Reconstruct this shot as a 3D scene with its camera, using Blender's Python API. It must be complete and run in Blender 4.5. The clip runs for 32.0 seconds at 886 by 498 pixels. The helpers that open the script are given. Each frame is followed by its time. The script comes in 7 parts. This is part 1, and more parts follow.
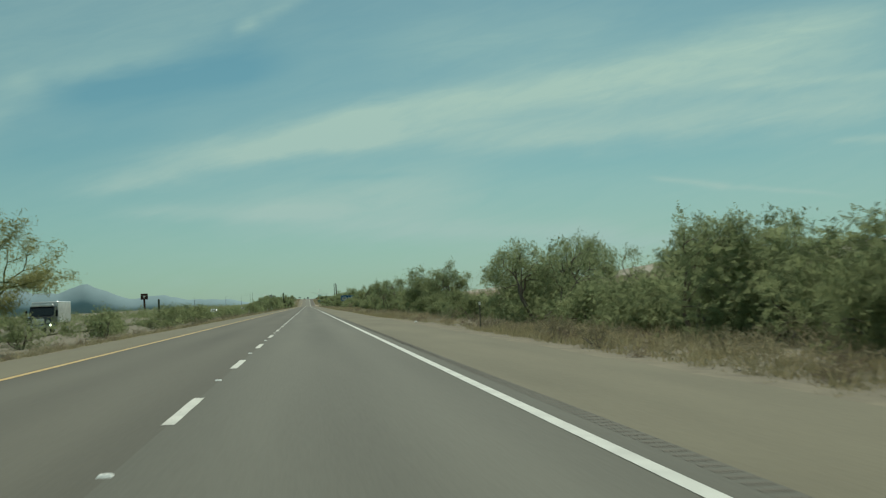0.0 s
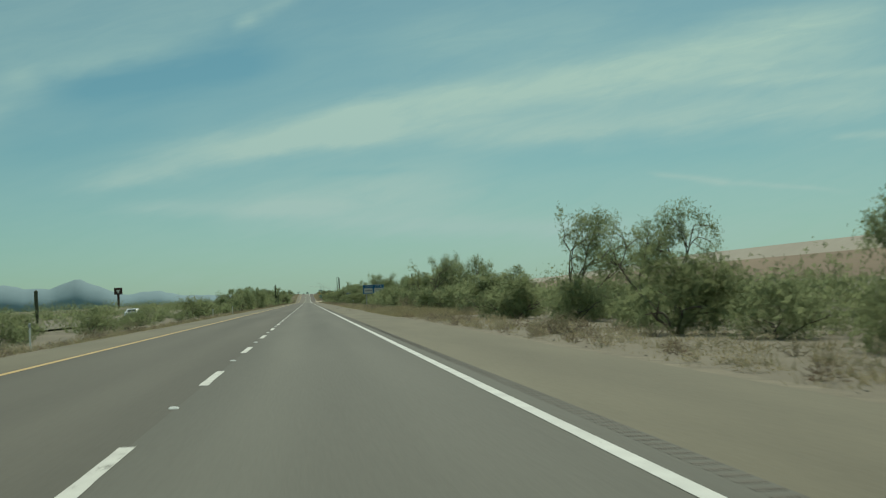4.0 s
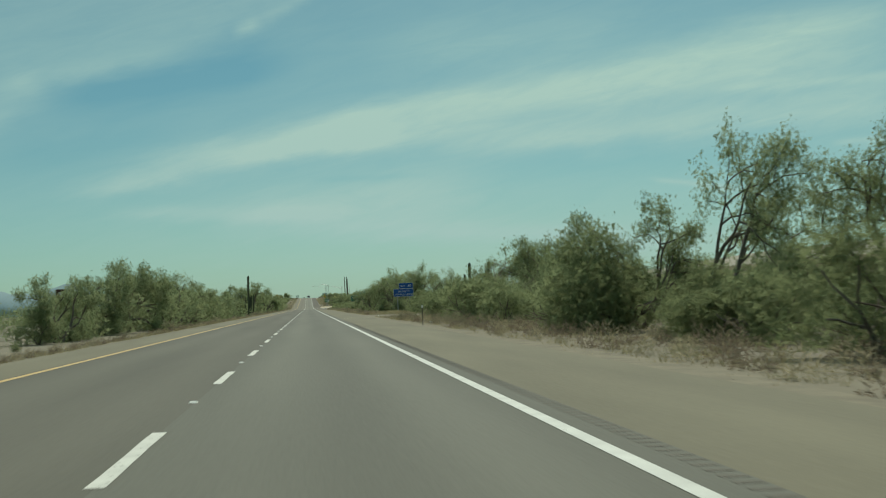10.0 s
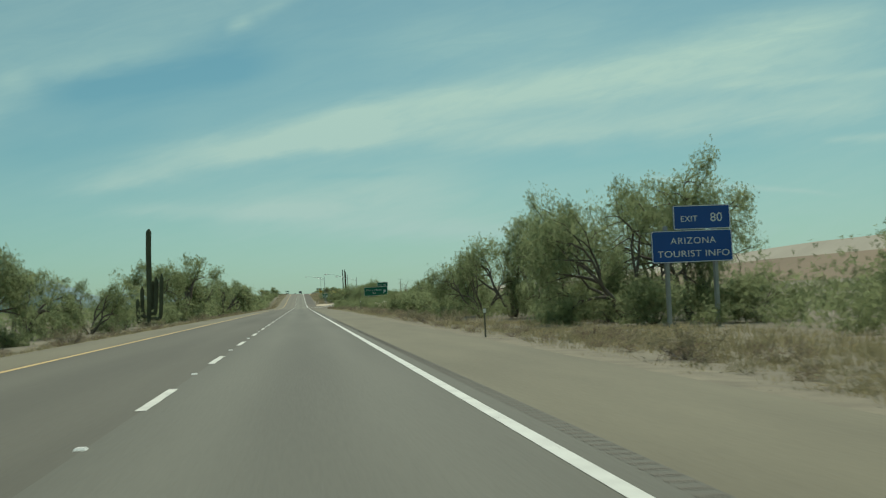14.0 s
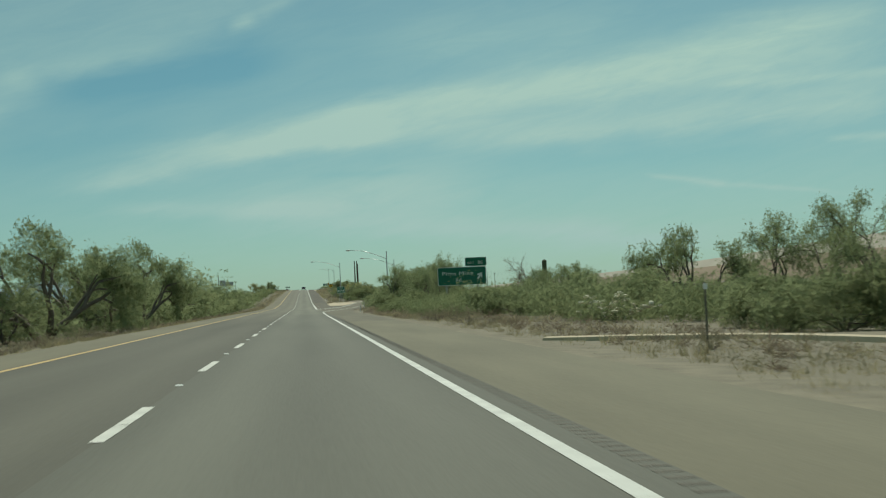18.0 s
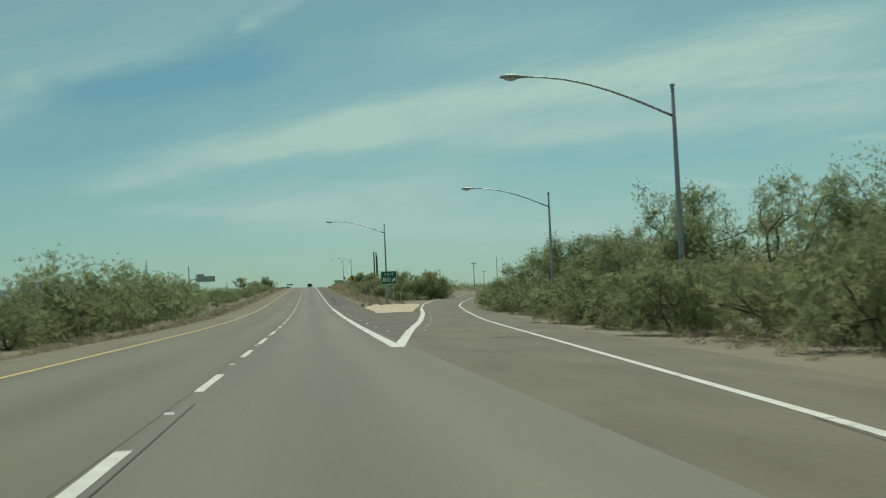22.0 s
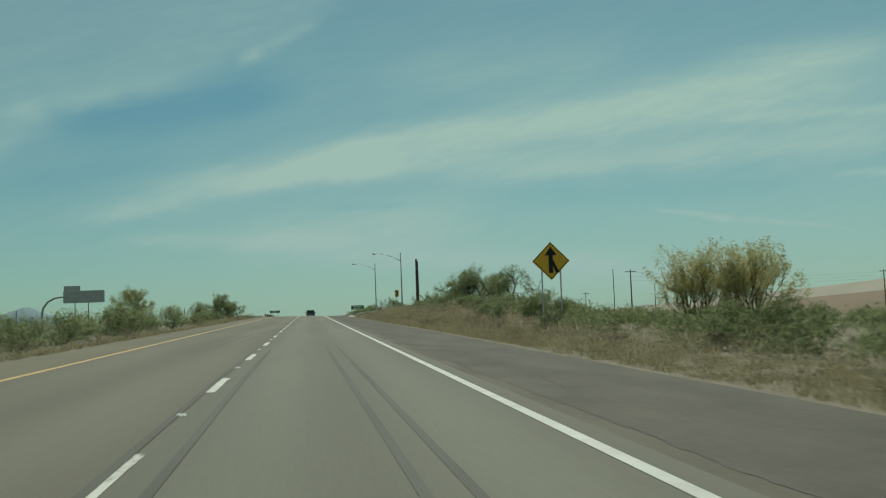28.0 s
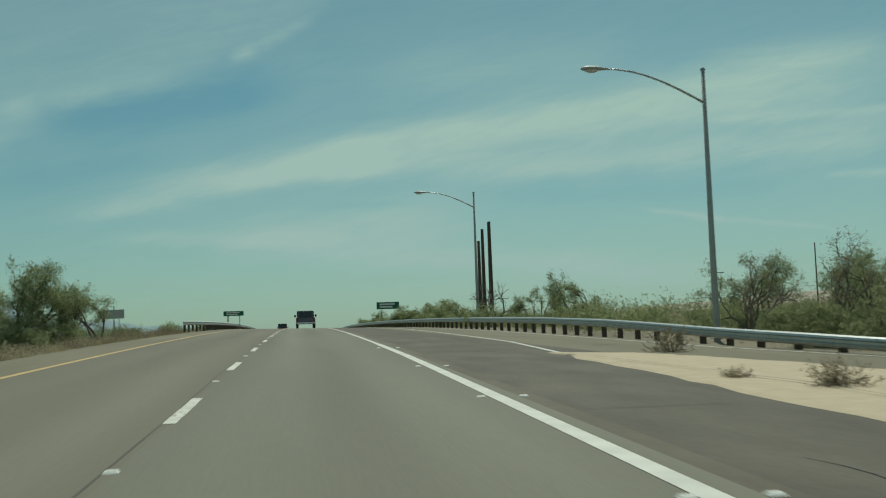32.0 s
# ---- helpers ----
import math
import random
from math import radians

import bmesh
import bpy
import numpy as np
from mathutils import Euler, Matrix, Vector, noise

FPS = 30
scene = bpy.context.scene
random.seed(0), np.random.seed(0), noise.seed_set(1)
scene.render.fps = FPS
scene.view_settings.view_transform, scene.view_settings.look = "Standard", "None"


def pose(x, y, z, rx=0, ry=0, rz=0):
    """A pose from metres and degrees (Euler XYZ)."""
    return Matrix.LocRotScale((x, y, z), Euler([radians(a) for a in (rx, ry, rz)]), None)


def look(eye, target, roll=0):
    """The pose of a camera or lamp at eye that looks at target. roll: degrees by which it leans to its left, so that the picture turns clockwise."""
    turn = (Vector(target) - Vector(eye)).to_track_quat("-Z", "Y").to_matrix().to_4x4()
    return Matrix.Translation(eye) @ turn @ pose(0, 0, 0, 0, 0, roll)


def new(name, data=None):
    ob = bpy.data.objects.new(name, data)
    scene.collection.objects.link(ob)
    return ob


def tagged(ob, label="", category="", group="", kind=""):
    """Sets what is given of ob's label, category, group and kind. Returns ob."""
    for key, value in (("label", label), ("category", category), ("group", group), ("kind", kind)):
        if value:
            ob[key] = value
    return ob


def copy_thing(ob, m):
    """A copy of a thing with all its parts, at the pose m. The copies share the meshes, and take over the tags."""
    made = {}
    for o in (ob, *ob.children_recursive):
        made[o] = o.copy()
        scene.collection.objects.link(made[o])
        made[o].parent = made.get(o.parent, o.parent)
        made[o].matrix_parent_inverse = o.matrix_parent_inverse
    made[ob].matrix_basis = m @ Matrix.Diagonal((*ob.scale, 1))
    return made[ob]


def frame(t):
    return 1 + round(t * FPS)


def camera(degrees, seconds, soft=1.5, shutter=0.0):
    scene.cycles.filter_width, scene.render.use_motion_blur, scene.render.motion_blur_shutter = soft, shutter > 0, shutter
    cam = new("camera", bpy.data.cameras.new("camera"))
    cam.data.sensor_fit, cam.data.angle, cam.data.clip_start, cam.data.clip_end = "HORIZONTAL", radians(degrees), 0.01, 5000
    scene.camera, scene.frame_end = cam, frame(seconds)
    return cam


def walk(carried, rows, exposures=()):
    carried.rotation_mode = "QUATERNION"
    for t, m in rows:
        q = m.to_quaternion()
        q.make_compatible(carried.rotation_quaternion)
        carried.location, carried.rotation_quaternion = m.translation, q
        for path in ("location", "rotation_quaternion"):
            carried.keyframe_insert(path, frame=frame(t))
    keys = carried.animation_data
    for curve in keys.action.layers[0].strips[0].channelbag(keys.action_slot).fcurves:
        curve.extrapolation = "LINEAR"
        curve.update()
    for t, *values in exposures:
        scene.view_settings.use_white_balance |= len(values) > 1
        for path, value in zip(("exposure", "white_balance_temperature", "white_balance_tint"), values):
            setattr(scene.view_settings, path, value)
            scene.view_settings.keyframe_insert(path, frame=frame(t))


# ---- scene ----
cam = camera(46.33, 32.0, soft=1.2, shutter=0.1)

# seconds, x, y, z, turn about x, y, z
PATH = [
    (0, 1.406, 0.00, 1.120, 92.76, 2.55, -7.45),
    (0.5, 1.460, 16.32, 1.119, 92.78, 2.55, -7.62),
    (1, 1.513, 32.64, 1.118, 92.84, 2.55, -7.99),
    (1.5, 1.536, 49.46, 1.117, 92.87, 2.55, -8.02),
    (2, 1.558, 66.28, 1.117, 92.80, 2.55, -7.99),
    (2.5, 1.527, 82.91, 1.117, 92.58, 2.55, -7.62),
    (3, 1.496, 99.55, 1.118, 92.62, 2.55, -7.49),
    (3.5, 1.487, 116.17, 1.118, 92.48, 2.55, -7.43),
    (5.5, 1.452, 182.67, 1.119, 92.81, 2.55, -7.67),
    (6, 1.443, 199.29, 1.119, 92.77, 2.55, -7.63),
    (6.5, 1.454, 216.01, 1.119, 92.81, 2.55, -7.57),
    (7, 1.464, 232.72, 1.119, 92.79, 2.55, -7.61),
    (7.5, 1.472, 249.43, 1.118, 92.91, 2.55, -7.76),
    (8, 1.479, 266.14, 1.118, 92.95, 2.55, -7.79),
    (8.5, 1.462, 282.84, 1.119, 93.01, 2.55, -7.56),
    (9, 1.444, 299.54, 1.119, 92.98, 2.55, -7.34),
    (9.5, 1.433, 316.03, 1.119, 92.92, 2.55, -7.46),
    (10, 1.421, 332.53, 1.120, 92.84, 2.55, -7.41),
    (10.5, 1.433, 348.98, 1.119, 92.72, 2.55, -7.47),
    (11, 1.445, 365.43, 1.119, 92.67, 2.55, -7.75),
    (11.5, 1.485, 382.07, 1.118, 92.71, 2.55, -7.87),
    (12, 1.524, 398.71, 1.117, 92.73, 2.55, -7.97),
    (12.5, 1.611, 415.25, 1.115, 92.61, 2.55, -7.87),
    (13, 1.699, 431.78, 1.113, 92.76, 2.55, -7.81),
    (13.5, 1.750, 448.26, 1.112, 92.71, 2.55, -7.77),
    (14, 1.801, 464.74, 1.111, 92.68, 2.55, -7.83),
    (14.5, 1.857, 480.68, 1.110, 92.71, 2.55, -7.87),
    (15, 1.914, 496.63, 1.109, 92.74, 2.55, -7.87),
    (15.5, 1.893, 513.10, 1.109, 92.61, 2.55, -7.67),
    (17.5, 1.810, 578.99, 1.111, 92.58, 2.55, -7.59),
    (18, 1.789, 595.46, 1.111, 92.60, 2.55, -7.65),
    (18.5, 1.787, 611.85, 1.112, 92.58, 2.55, -7.69),
    (19, 1.786, 628.24, 1.112, 92.80, 2.55, -7.79),
    (19.5, 1.803, 644.95, 1.112, 92.68, 2.55, -7.79),
    (20, 1.82, 661.66, 1.112, 92.80, 2.55, -7.84),
    (20.5, 1.79, 678.51, 1.112, 92.98, 2.55, -7.68),
    (21, 1.741, 695.36, 1.113, 92.97, 2.55, -7.37),
    (21.5, 1.632, 711.40, 1.115, 92.99, 2.55, -7.38),
    (22, 1.523, 727.43, 1.117, 92.70, 2.55, -7.33),
    (22.5, 1.500, 743.88, 1.118, 92.89, 2.52, -7.29),
    (23, 1.477, 760.33, 1.118, 92.77, 2.49, -7.39),
    (23.5, 1.464, 777.86, 1.127, 92.84, 2.46, -7.49),
    (24, 1.451, 795.39, 1.208, 93.13, 2.43, -7.55),
    (24.5, 1.405, 811.91, 1.364, 93.38, 2.40, -7.98),
    (25, 1.359, 828.43, 1.595, 93.75, 2.37, -8.17),
    (25.5, 1.364, 845.03, 1.903, 93.97, 2.33, -8.18),
    (28, 1.387, 928.03, 3.946, 94.44, 2.20, -7.36),
    (29, 1.320, 960.59, 4.762, 94.73, 2.15, -7.62),
    (30, 1.301, 993.39, 5.582, 94.58, 2.10, -7.64),
    (31, 1.297, 1026.96, 6.421, 94.62, 2.05, -7.60),
    (32, 1.318, 1060.06, 7.248, 94.37, 2.00, -7.83),
]
walk(cam, [(r[0], pose(*r[1:])) for r in PATH],
     exposures=[(t, s, 6520, 3) for t, s in ((0, -0.03), (9, -0.02), (10, 0.06), (14, 0.1), (15, 0.18), (18, 0.03), (19, -0.01), (20, 0.03), (21, 0.09), (22, 0.03), (24, -0.1), (24.5, -0.15), (25, -0.13), (28, -0.13), (32, -0.13))])

# ---- the lie of the land: level, then a long grade up to an overpass ----
STEP = 5.0
GRID_Y = np.arange(-120, 5001, STEP)


def slope_at(y):
    return np.interp(y, [770, 860, 1065, 1290, 1600], [0, 0.025, 0.025, -0.02, 0.0])


GRID_Z = np.concatenate([[0], np.cumsum((slope_at(GRID_Y[:-1]) + slope_at(GRID_Y[1:])) / 2 * STEP)])
GRID_Z -= np.interp(0, GRID_Y, GRID_Z)
CROSS = 0.022


def road_z(x, y):
    """Height of the carriageway, which falls to the right."""
    return float(np.interp(y, GRID_Y, GRID_Z)) - CROSS * x


def ground_z(x, y):
    """Height of the open ground beside the road."""
    base = float(np.interp(y, GRID_Y, GRID_Z))
    if x >= 0:
        keep = float(np.interp(x, [0, 26, 80, 300], [1, 1, 0.6, 0.3]))
        z = base * keep - CROSS * min(x, 22) - 0.05
        off = max(0.0, x - 7.6)
    else:
        keep = float(np.interp(-x, [0, 12, 60, 300], [1, 1, 0.6, 0.3]))
        z = base * keep + CROSS * min(-x, 5) - 0.05 - float(np.interp(-x, [5.5, 11], [0, 0.5]))
        off = max(0.0, -x - 5.8)
    amp = min(1.0, off / 6.0)
    z += amp * 0.14 * noise.noise((x * 0.13, y * 0.13, 0.3)) + min(amp, off / 60) * 0.6 * noise.noise((x * 0.02, y * 0.02, 7.1))
    if 700 < y < 960 and 0 < x < 60:
        z = z if off == 0 else z - 0.02
    return z


# ---- sky and sun ----
SUN_AZ = math.atan2(2.35, 7.6)      # from straight ahead towards the right
SUN_EL = math.radians(54)
world = bpy.data.worlds.new("sky")
scene.world = world
world.use_nodes = True
wn, wl = world.node_tree.nodes, world.node_tree.links
wn.clear()


def wmath(op, a, b=None):
    n = wn.new("ShaderNodeMath")
    n.operation = op
    for i, v in enumerate((a, b)):
        if v is None:
            continue
        if isinstance(v, (int, float)):
            n.inputs[i].default_value = v
        else:
            wl.new(v, n.inputs[i])
    return n.outputs[0]


def wramp(value, stops):
    n = wn.new("ShaderNodeValToRGB")
    e = n.color_ramp.elements
    n.color_ramp.interpolation = "B_SPLINE"
    while len(e) < len(stops):
        e.new(0.5)
    for el, (p, v) in zip(e, stops):
        el.position, el.color = p, (v, v, v, 1)
    wl.new(value, n.inputs[0])
    return n.outputs[0]


sky = wn.new("ShaderNodeTexSky")
sky.sky_type = "NISHITA"
sky.sun_disc = False
sky.sun_elevation, sky.sun_rotation = SUN_EL, SUN_AZ
sky.dust_density, sky.ozone_density, sky.air_density = 0.4, 2.0, 1.0
coord = wn.new("ShaderNodeTexCoord")
sep = wn.new("ShaderNodeSeparateXYZ")
wl.new(coord.outputs["Generated"], sep.inputs[0])
ahead = wmath("ADD", wmath("ABSOLUTE", sep.outputs[1]), 0.12)
su = wmath("DIVIDE", sep.outputs[0], ahead)
sv = wmath("DIVIDE", sep.outputs[2], ahead)
# cirrus: long streaks that run up to the right, a veil high on the left, a pale wisp lower on the right
def wmap(value, a, b, c=0.0, d=1.0):
    n = wn.new("ShaderNodeMapRange")
    n.interpolation_type = "SMOOTHSTEP"
    n.inputs[1].default_value, n.inputs[2].default_value, n.inputs[3].default_value, n.inputs[4].default_value = a, b, c, d
    wl.new(value, n.inputs[0])
    return n.outputs[0]


def wnoise(x, y, scale, detail, rough, twist=0.0):
    n = wn.new("ShaderNodeTexNoise")
    n.inputs["Scale"].default_value, n.inputs["Detail"].default_value, n.inputs["Roughness"].default_value, n.inputs["Distortion"].default_value = scale, detail, rough, twist
    c = wn.new("ShaderNodeCombineXYZ")
    wl.new(x, c.inputs[0])
    wl.new(y, c.inputs[1])
    wl.new(c.outputs[0], n.inputs["Vector"])
    return n.outputs[0]


def wsum(*terms):
    out = terms[0]
    for q in terms[1:]:
        out = wmath("ADD", out, q)
    return out


sw = wmath("SUBTRACT", sv, wmath("MULTIPLY", su, 0.19))
n1 = wnoise(wmath("MULTIPLY", su, 5.0), wmath("MULTIPLY", sw, 22.0), 1.0, 5, 0.55, 0.5)
n2 = wnoise(wmath("MULTIPLY", su, 14.0), wmath("MULTIPLY", sw, 46.0), 1.0, 6, 0.6, 0.3)
n3 = wnoise(wmath("MULTIPLY", wmath("ADD", su, wmath("MULTIPLY", sv, 1.2)), 9.0), wmath("MULTIPLY", wmath("SUBTRACT", sv, wmath("MULTIPLY", su, 0.26)), 60.0), 1.0, 8, 0.66, 1.2)
warp = wmath("ADD", wmath("MULTIPLY", wmath("SUBTRACT", n1, 0.5), 0.034), wmath("MULTIPLY", wmath("SUBTRACT", n2, 0.5), 0.016))
# start and end across and up, half-width at both, weight, length of the tapered ends
STREAKS = [
    (-0.1945, 0.1048, 0.0812, 0.1558, 0.0069, 0.0158, 0.46, 0.18),
    (-0.1114, 0.1278, 0.5604, 0.2235, 0.0109, 0.0307, 0.56, 0.2),
    (0.013, 0.1588, 0.3632, 0.2046, 0.0069, 0.0109, 0.26, 0.2),
    (0.1199, 0.133, 0.5787, 0.1693, 0.0099, 0.0168, 0.42, 0.2),
    (0.1572, 0.1879, 0.5723, 0.2451, 0.0079, 0.0119, 0.24, 0.25),
    (0.3619, 0.178, 0.5745, 0.1887, 0.0035, 0.0059, 0.26, 0.2),
    (0.0123, 0.1417, 0.1807, 0.1498, 0.0099, 0.0129, 0.16, 0.3),
    (-0.1634, 0.084, 0.0487, 0.0795, 0.0049, 0.0079, 0.3, 0.2),
    (-0.0757, 0.0788, 0.1581, 0.0956, 0.0139, 0.0198, 0.42, 0.3),
    (0.0094, 0.0662, 0.3806, 0.0424, 0.0109, 0.0109, 0.4, 0.25),
    (0.3059, 0.0993, 0.3832, 0.0885, 0.002, 0.003, 0.36, 0.2),
    (0.3677, 0.0906, 0.4878, 0.0776, 0.0025, 0.002, 0.28, 0.3),
    (0.4748, 0.1254, 0.5656, 0.1292, 0.003, 0.0045, 0.34, 0.2),
    (-0.2733, 0.1423, -0.2142, 0.201, 0.0109, 0.0168, 0.26, 0.2),
    (-0.2187, 0.1987, -0.0943, 0.2222, 0.0069, 0.0059, 0.14, 0.25),
    (-0.0539, 0.2315, -0.0296, 0.2425, 0.0045, 0.0064, 0.3, 0.4),
    (-0.0418, 0.2353, 0.0222, 0.274, 0.0049, 0.0069, 0.16, 0.3),
    (-0.2059, 0.1773, -0.0044, 0.2105, 0.0168, 0.0149, -0.24, 0.25),
    (-0.265, 0.1244, -0.0965, 0.1563, 0.0129, 0.0109, -0.1, 0.3),
    (0.0591, 0.2169, 0.3129, 0.2403, 0.0223, 0.0223, 0.16, 0.3),
    (0.1687, 0.1077, 0.4637, 0.116, 0.0129, 0.0139, -0.12, 0.25),
    (0.011, 0.1076, 0.1089, 0.1086, 0.0025, 0.003, -0.14, 0.3),
]


def streak(u0, v0, u1, v1, w0, w1, weight, cap):
    du, dv = u1 - u0, v1 - v0
    ln = math.hypot(du, dv)
    along = wmath("ADD", wmath("ADD", wmath("MULTIPLY", su, du / ln / ln), wmath("MULTIPLY", sv, dv / ln / ln)), -(u0 * du + v0 * dv) / ln / ln)
    off = wmath("ADD", wmath("ADD", wmath("ADD", wmath("MULTIPLY", sv, du / ln), wmath("MULTIPLY", su, -dv / ln)), (u0 * dv - v0 * du) / ln), wmath("MULTIPLY", warp, min(1.0, w1 / 0.012)))
    k = wmath("DIVIDE", off, wmath("ADD", wmath("MULTIPLY", along, w1 - w0), w0))
    body = wmath("POWER", 0.42, wmath("MULTIPLY", k, k))
    ends = wmath("MULTIPLY", wmap(along, -cap * 0.4, cap), wmap(along, 1 - cap, 1 + cap * 0.4, 1.0, 0.0))
    return wmath("MULTIPLY", wmath("MULTIPLY", body, ends), weight)


def beyond(p, q, soft):
    """How far a spot lies above the line from p to q."""
    du, dv = q[0] - p[0], q[1] - p[1]
    ln = math.hypot(du, dv)
    d = wsum(wmath("MULTIPLY", sv, du / ln), wmath("MULTIPLY", su, -dv / ln), warp)
    return wmap(wmath("ADD", d, (p[0] * dv - p[1] * du) / ln), -soft * 0.4, soft)


base = wramp(wmath("MULTIPLY", sv, 2.0), [(0.0, 0.5), (0.12, 0.5), (0.2, 0.4), (0.3, 0.3), (0.42, 0.24), (0.56, 0.2), (1.0, 0.12)])
base = wmath("MULTIPLY", base, wramp(wmath("ADD", wmath("MULTIPLY", su, 1.2), 0.35), [(0.0, 0.5), (0.3, 0.86), (0.6, 1.05), (1.0, 1.2)]))
veil = wmath("MULTIPLY", wmath("MULTIPLY", beyond((-0.1919, 0.1913), (-0.0422, 0.2246), 0.02), beyond((-0.0472, 0.2183), (0.0222, 0.274), 0.03)), 0.19)
grain = wmath("ADD", wmath("MULTIPLY", n2, 0.5), wmath("MULTIPLY", n3, 1.0))
cover = wmath("MULTIPLY", wsum(base, veil, *[streak(*row) for row in STREAKS]), wmath("ADD", wmath("MULTIPLY", grain, 0.8), 0.4))
cover.node.use_clamp = True
gain = wn.new("ShaderNodeMix")
gain.data_type, gain.blend_type = "RGBA", "MULTIPLY"
gain.inputs[0].default_value = 1.0
wl.new(sky.outputs[0], gain.inputs[6])
gain.inputs[7].default_value = (0.48, 0.74, 0.62, 1)
mixc = wn.new("ShaderNodeMix")
mixc.data_type = "RGBA"
wl.new(wmath("MULTIPLY", cover, 0.92), mixc.inputs[0])
wl.new(gain.outputs[2], mixc.inputs[6])
mixc.inputs[7].default_value = (4.95, 6.85, 6.0, 1)
bg = wn.new("ShaderNodeBackground")
bg.inputs[1].default_value = 0.085
# dusty air dims the lowest part of the sky
dim = wn.new("ShaderNodeMix")
dim.data_type, dim.blend_type = "RGBA", "MULTIPLY"
dim.inputs[0].default_value = 1.0
haze = wn.new("ShaderNodeValToRGB")
haze.color_ramp.elements[0].position, haze.color_ramp.elements[0].color = 0.0, (0.84, 0.85, 0.95, 1)
haze.color_ramp.elements[1].position, haze.color_ramp.elements[1].color = 0.22, (1, 1, 1, 1)
wl.new(sv, haze.inputs[0])
wl.new(mixc.outputs[2], dim.inputs[6])
wl.new(haze.outputs[0], dim.inputs[7])
wl.new(dim.outputs[2], bg.inputs[0])
wout = wn.new("ShaderNodeOutputWorld")
wl.new(bg.outputs[0], wout.inputs[0])

sun_data = bpy.data.lights.new("sun", "SUN")
sun_data.energy, sun_data.angle, sun_data.color = 3.4, math.radians(0.8), (1.0, 0.95, 0.86)
sun = new("sun", sun_data)
to_sun = Vector((math.sin(SUN_AZ) * math.cos(SUN_EL), math.cos(SUN_AZ) * math.cos(SUN_EL), math.sin(SUN_EL)))
sun.matrix_world = look(to_sun * 500, (0, 0, 0))


# ---- materials ----
def material(name, color, rough=0.8, metal=0.0, vary=0.25, scale=8.0, fine_scale=90.0, bump=0.3, spec=0.3, stretch=(1, 1, 1), color2=None, island=0.0, object_vary=0.0, leaf=0.0, coat=0.0, tracks=0.0, gaps=0.0):
    """A surface with its own colour, varied at two sizes, and fine relief."""
    m = bpy.data.materials.new(name)
    m.use_nodes = True
    nt = m.node_tree
    nd, ln = nt.nodes, nt.links
    p = nd["Principled BSDF"]
    p.inputs["Roughness"].default_value, p.inputs["Metallic"].default_value = rough, metal
    p.inputs["Specular IOR Level"].default_value = spec
    p.inputs["Coat Weight"].default_value = coat
    tc = nd.new("ShaderNodeTexCoord")
    mp = nd.new("ShaderNodeMapping")
    mp.inputs["Scale"].default_value = stretch
    ln.new(tc.outputs["Object"], mp.inputs[0])
    big = nd.new("ShaderNodeTexNoise")
    big.inputs["Scale"].default_value, big.inputs["Detail"].default_value = scale, 5
    small = nd.new("ShaderNodeTexNoise")
    small.inputs["Scale"].default_value, small.inputs["Detail"].default_value = fine_scale, 3
    ln.new(mp.outputs[0], big.inputs["Vector"])
    ln.new(mp.outputs[0], small.inputs["Vector"])
    mix = nd.new("ShaderNodeMix")
    mix.data_type = "RGBA"
    c2 = color2 or tuple(min(1, c * (1 + vary)) for c in color)
    c1 = color if color2 else tuple(c * (1 - vary) for c in color)
    mix.inputs[6].default_value, mix.inputs[7].default_value = (*c1, 1), (*c2, 1)
    fac = nd.new("ShaderNodeMath")
    fac.operation = "MULTIPLY_ADD"
    ln.new(big.outputs[0], fac.inputs[0])
    fac.inputs[1].default_value, fac.inputs[2].default_value = 1.5, -0.45
    add = nd.new("ShaderNodeMath")
    add.operation = "MULTIPLY_ADD"
    add.use_clamp = True
    ln.new(small.outputs[0], add.inputs[0])
    add.inputs[1].default_value = 0.4
    ln.new(fac.outputs[0], add.inputs[2])
    last = add.outputs[0]
    for weight, kind, out in ((island, "ShaderNodeNewGeometry", "Random Per Island"), (object_vary, "ShaderNodeObjectInfo", "Random")):
        if weight:
            src = nd.new(kind)
            a = nd.new("ShaderNodeMath")
            a.operation = "MULTIPLY_ADD"
            a.use_clamp = True
            s = nd.new("ShaderNodeMath")
            s.operation = "SUBTRACT"
            ln.new(src.outputs[out], s.inputs[0])
            s.inputs[1].default_value = 0.5
            ln.new(s.outputs[0], a.inputs[0])
            a.inputs[1].default_value = weight
            ln.new(last, a.inputs[2])
            last = a.outputs[0]
    if tracks:
        sp = nd.new("ShaderNodeSeparateXYZ")
        ln.new(tc.outputs["Object"], sp.inputs[0])
        w1 = nd.new("ShaderNodeMath")
        w1.operation = "MULTIPLY_ADD"
        ln.new(sp.outputs[0], w1.inputs[0])
        w1.inputs[1].default_value, w1.inputs[2].default_value = 2 * math.pi / 1.86, -2 * math.pi * 0.93 / 1.86
        w2 = nd.new("ShaderNodeMath")
        w2.operation = "COSINE"
        ln.new(w1.outputs[0], w2.inputs[0])
        w3 = nd.new("ShaderNodeMath")
        w3.operation, w3.use_clamp = "MULTIPLY_ADD", True
        ln.new(w2.outputs[0], w3.inputs[0])
        w3.inputs[1].default_value = tracks
        ln.new(last, w3.inputs[2])
        last = w3.outputs[0]
    ln.new(last, mix.inputs[0])
    ln.new(mix.outputs[2], p.inputs["Base Color"])
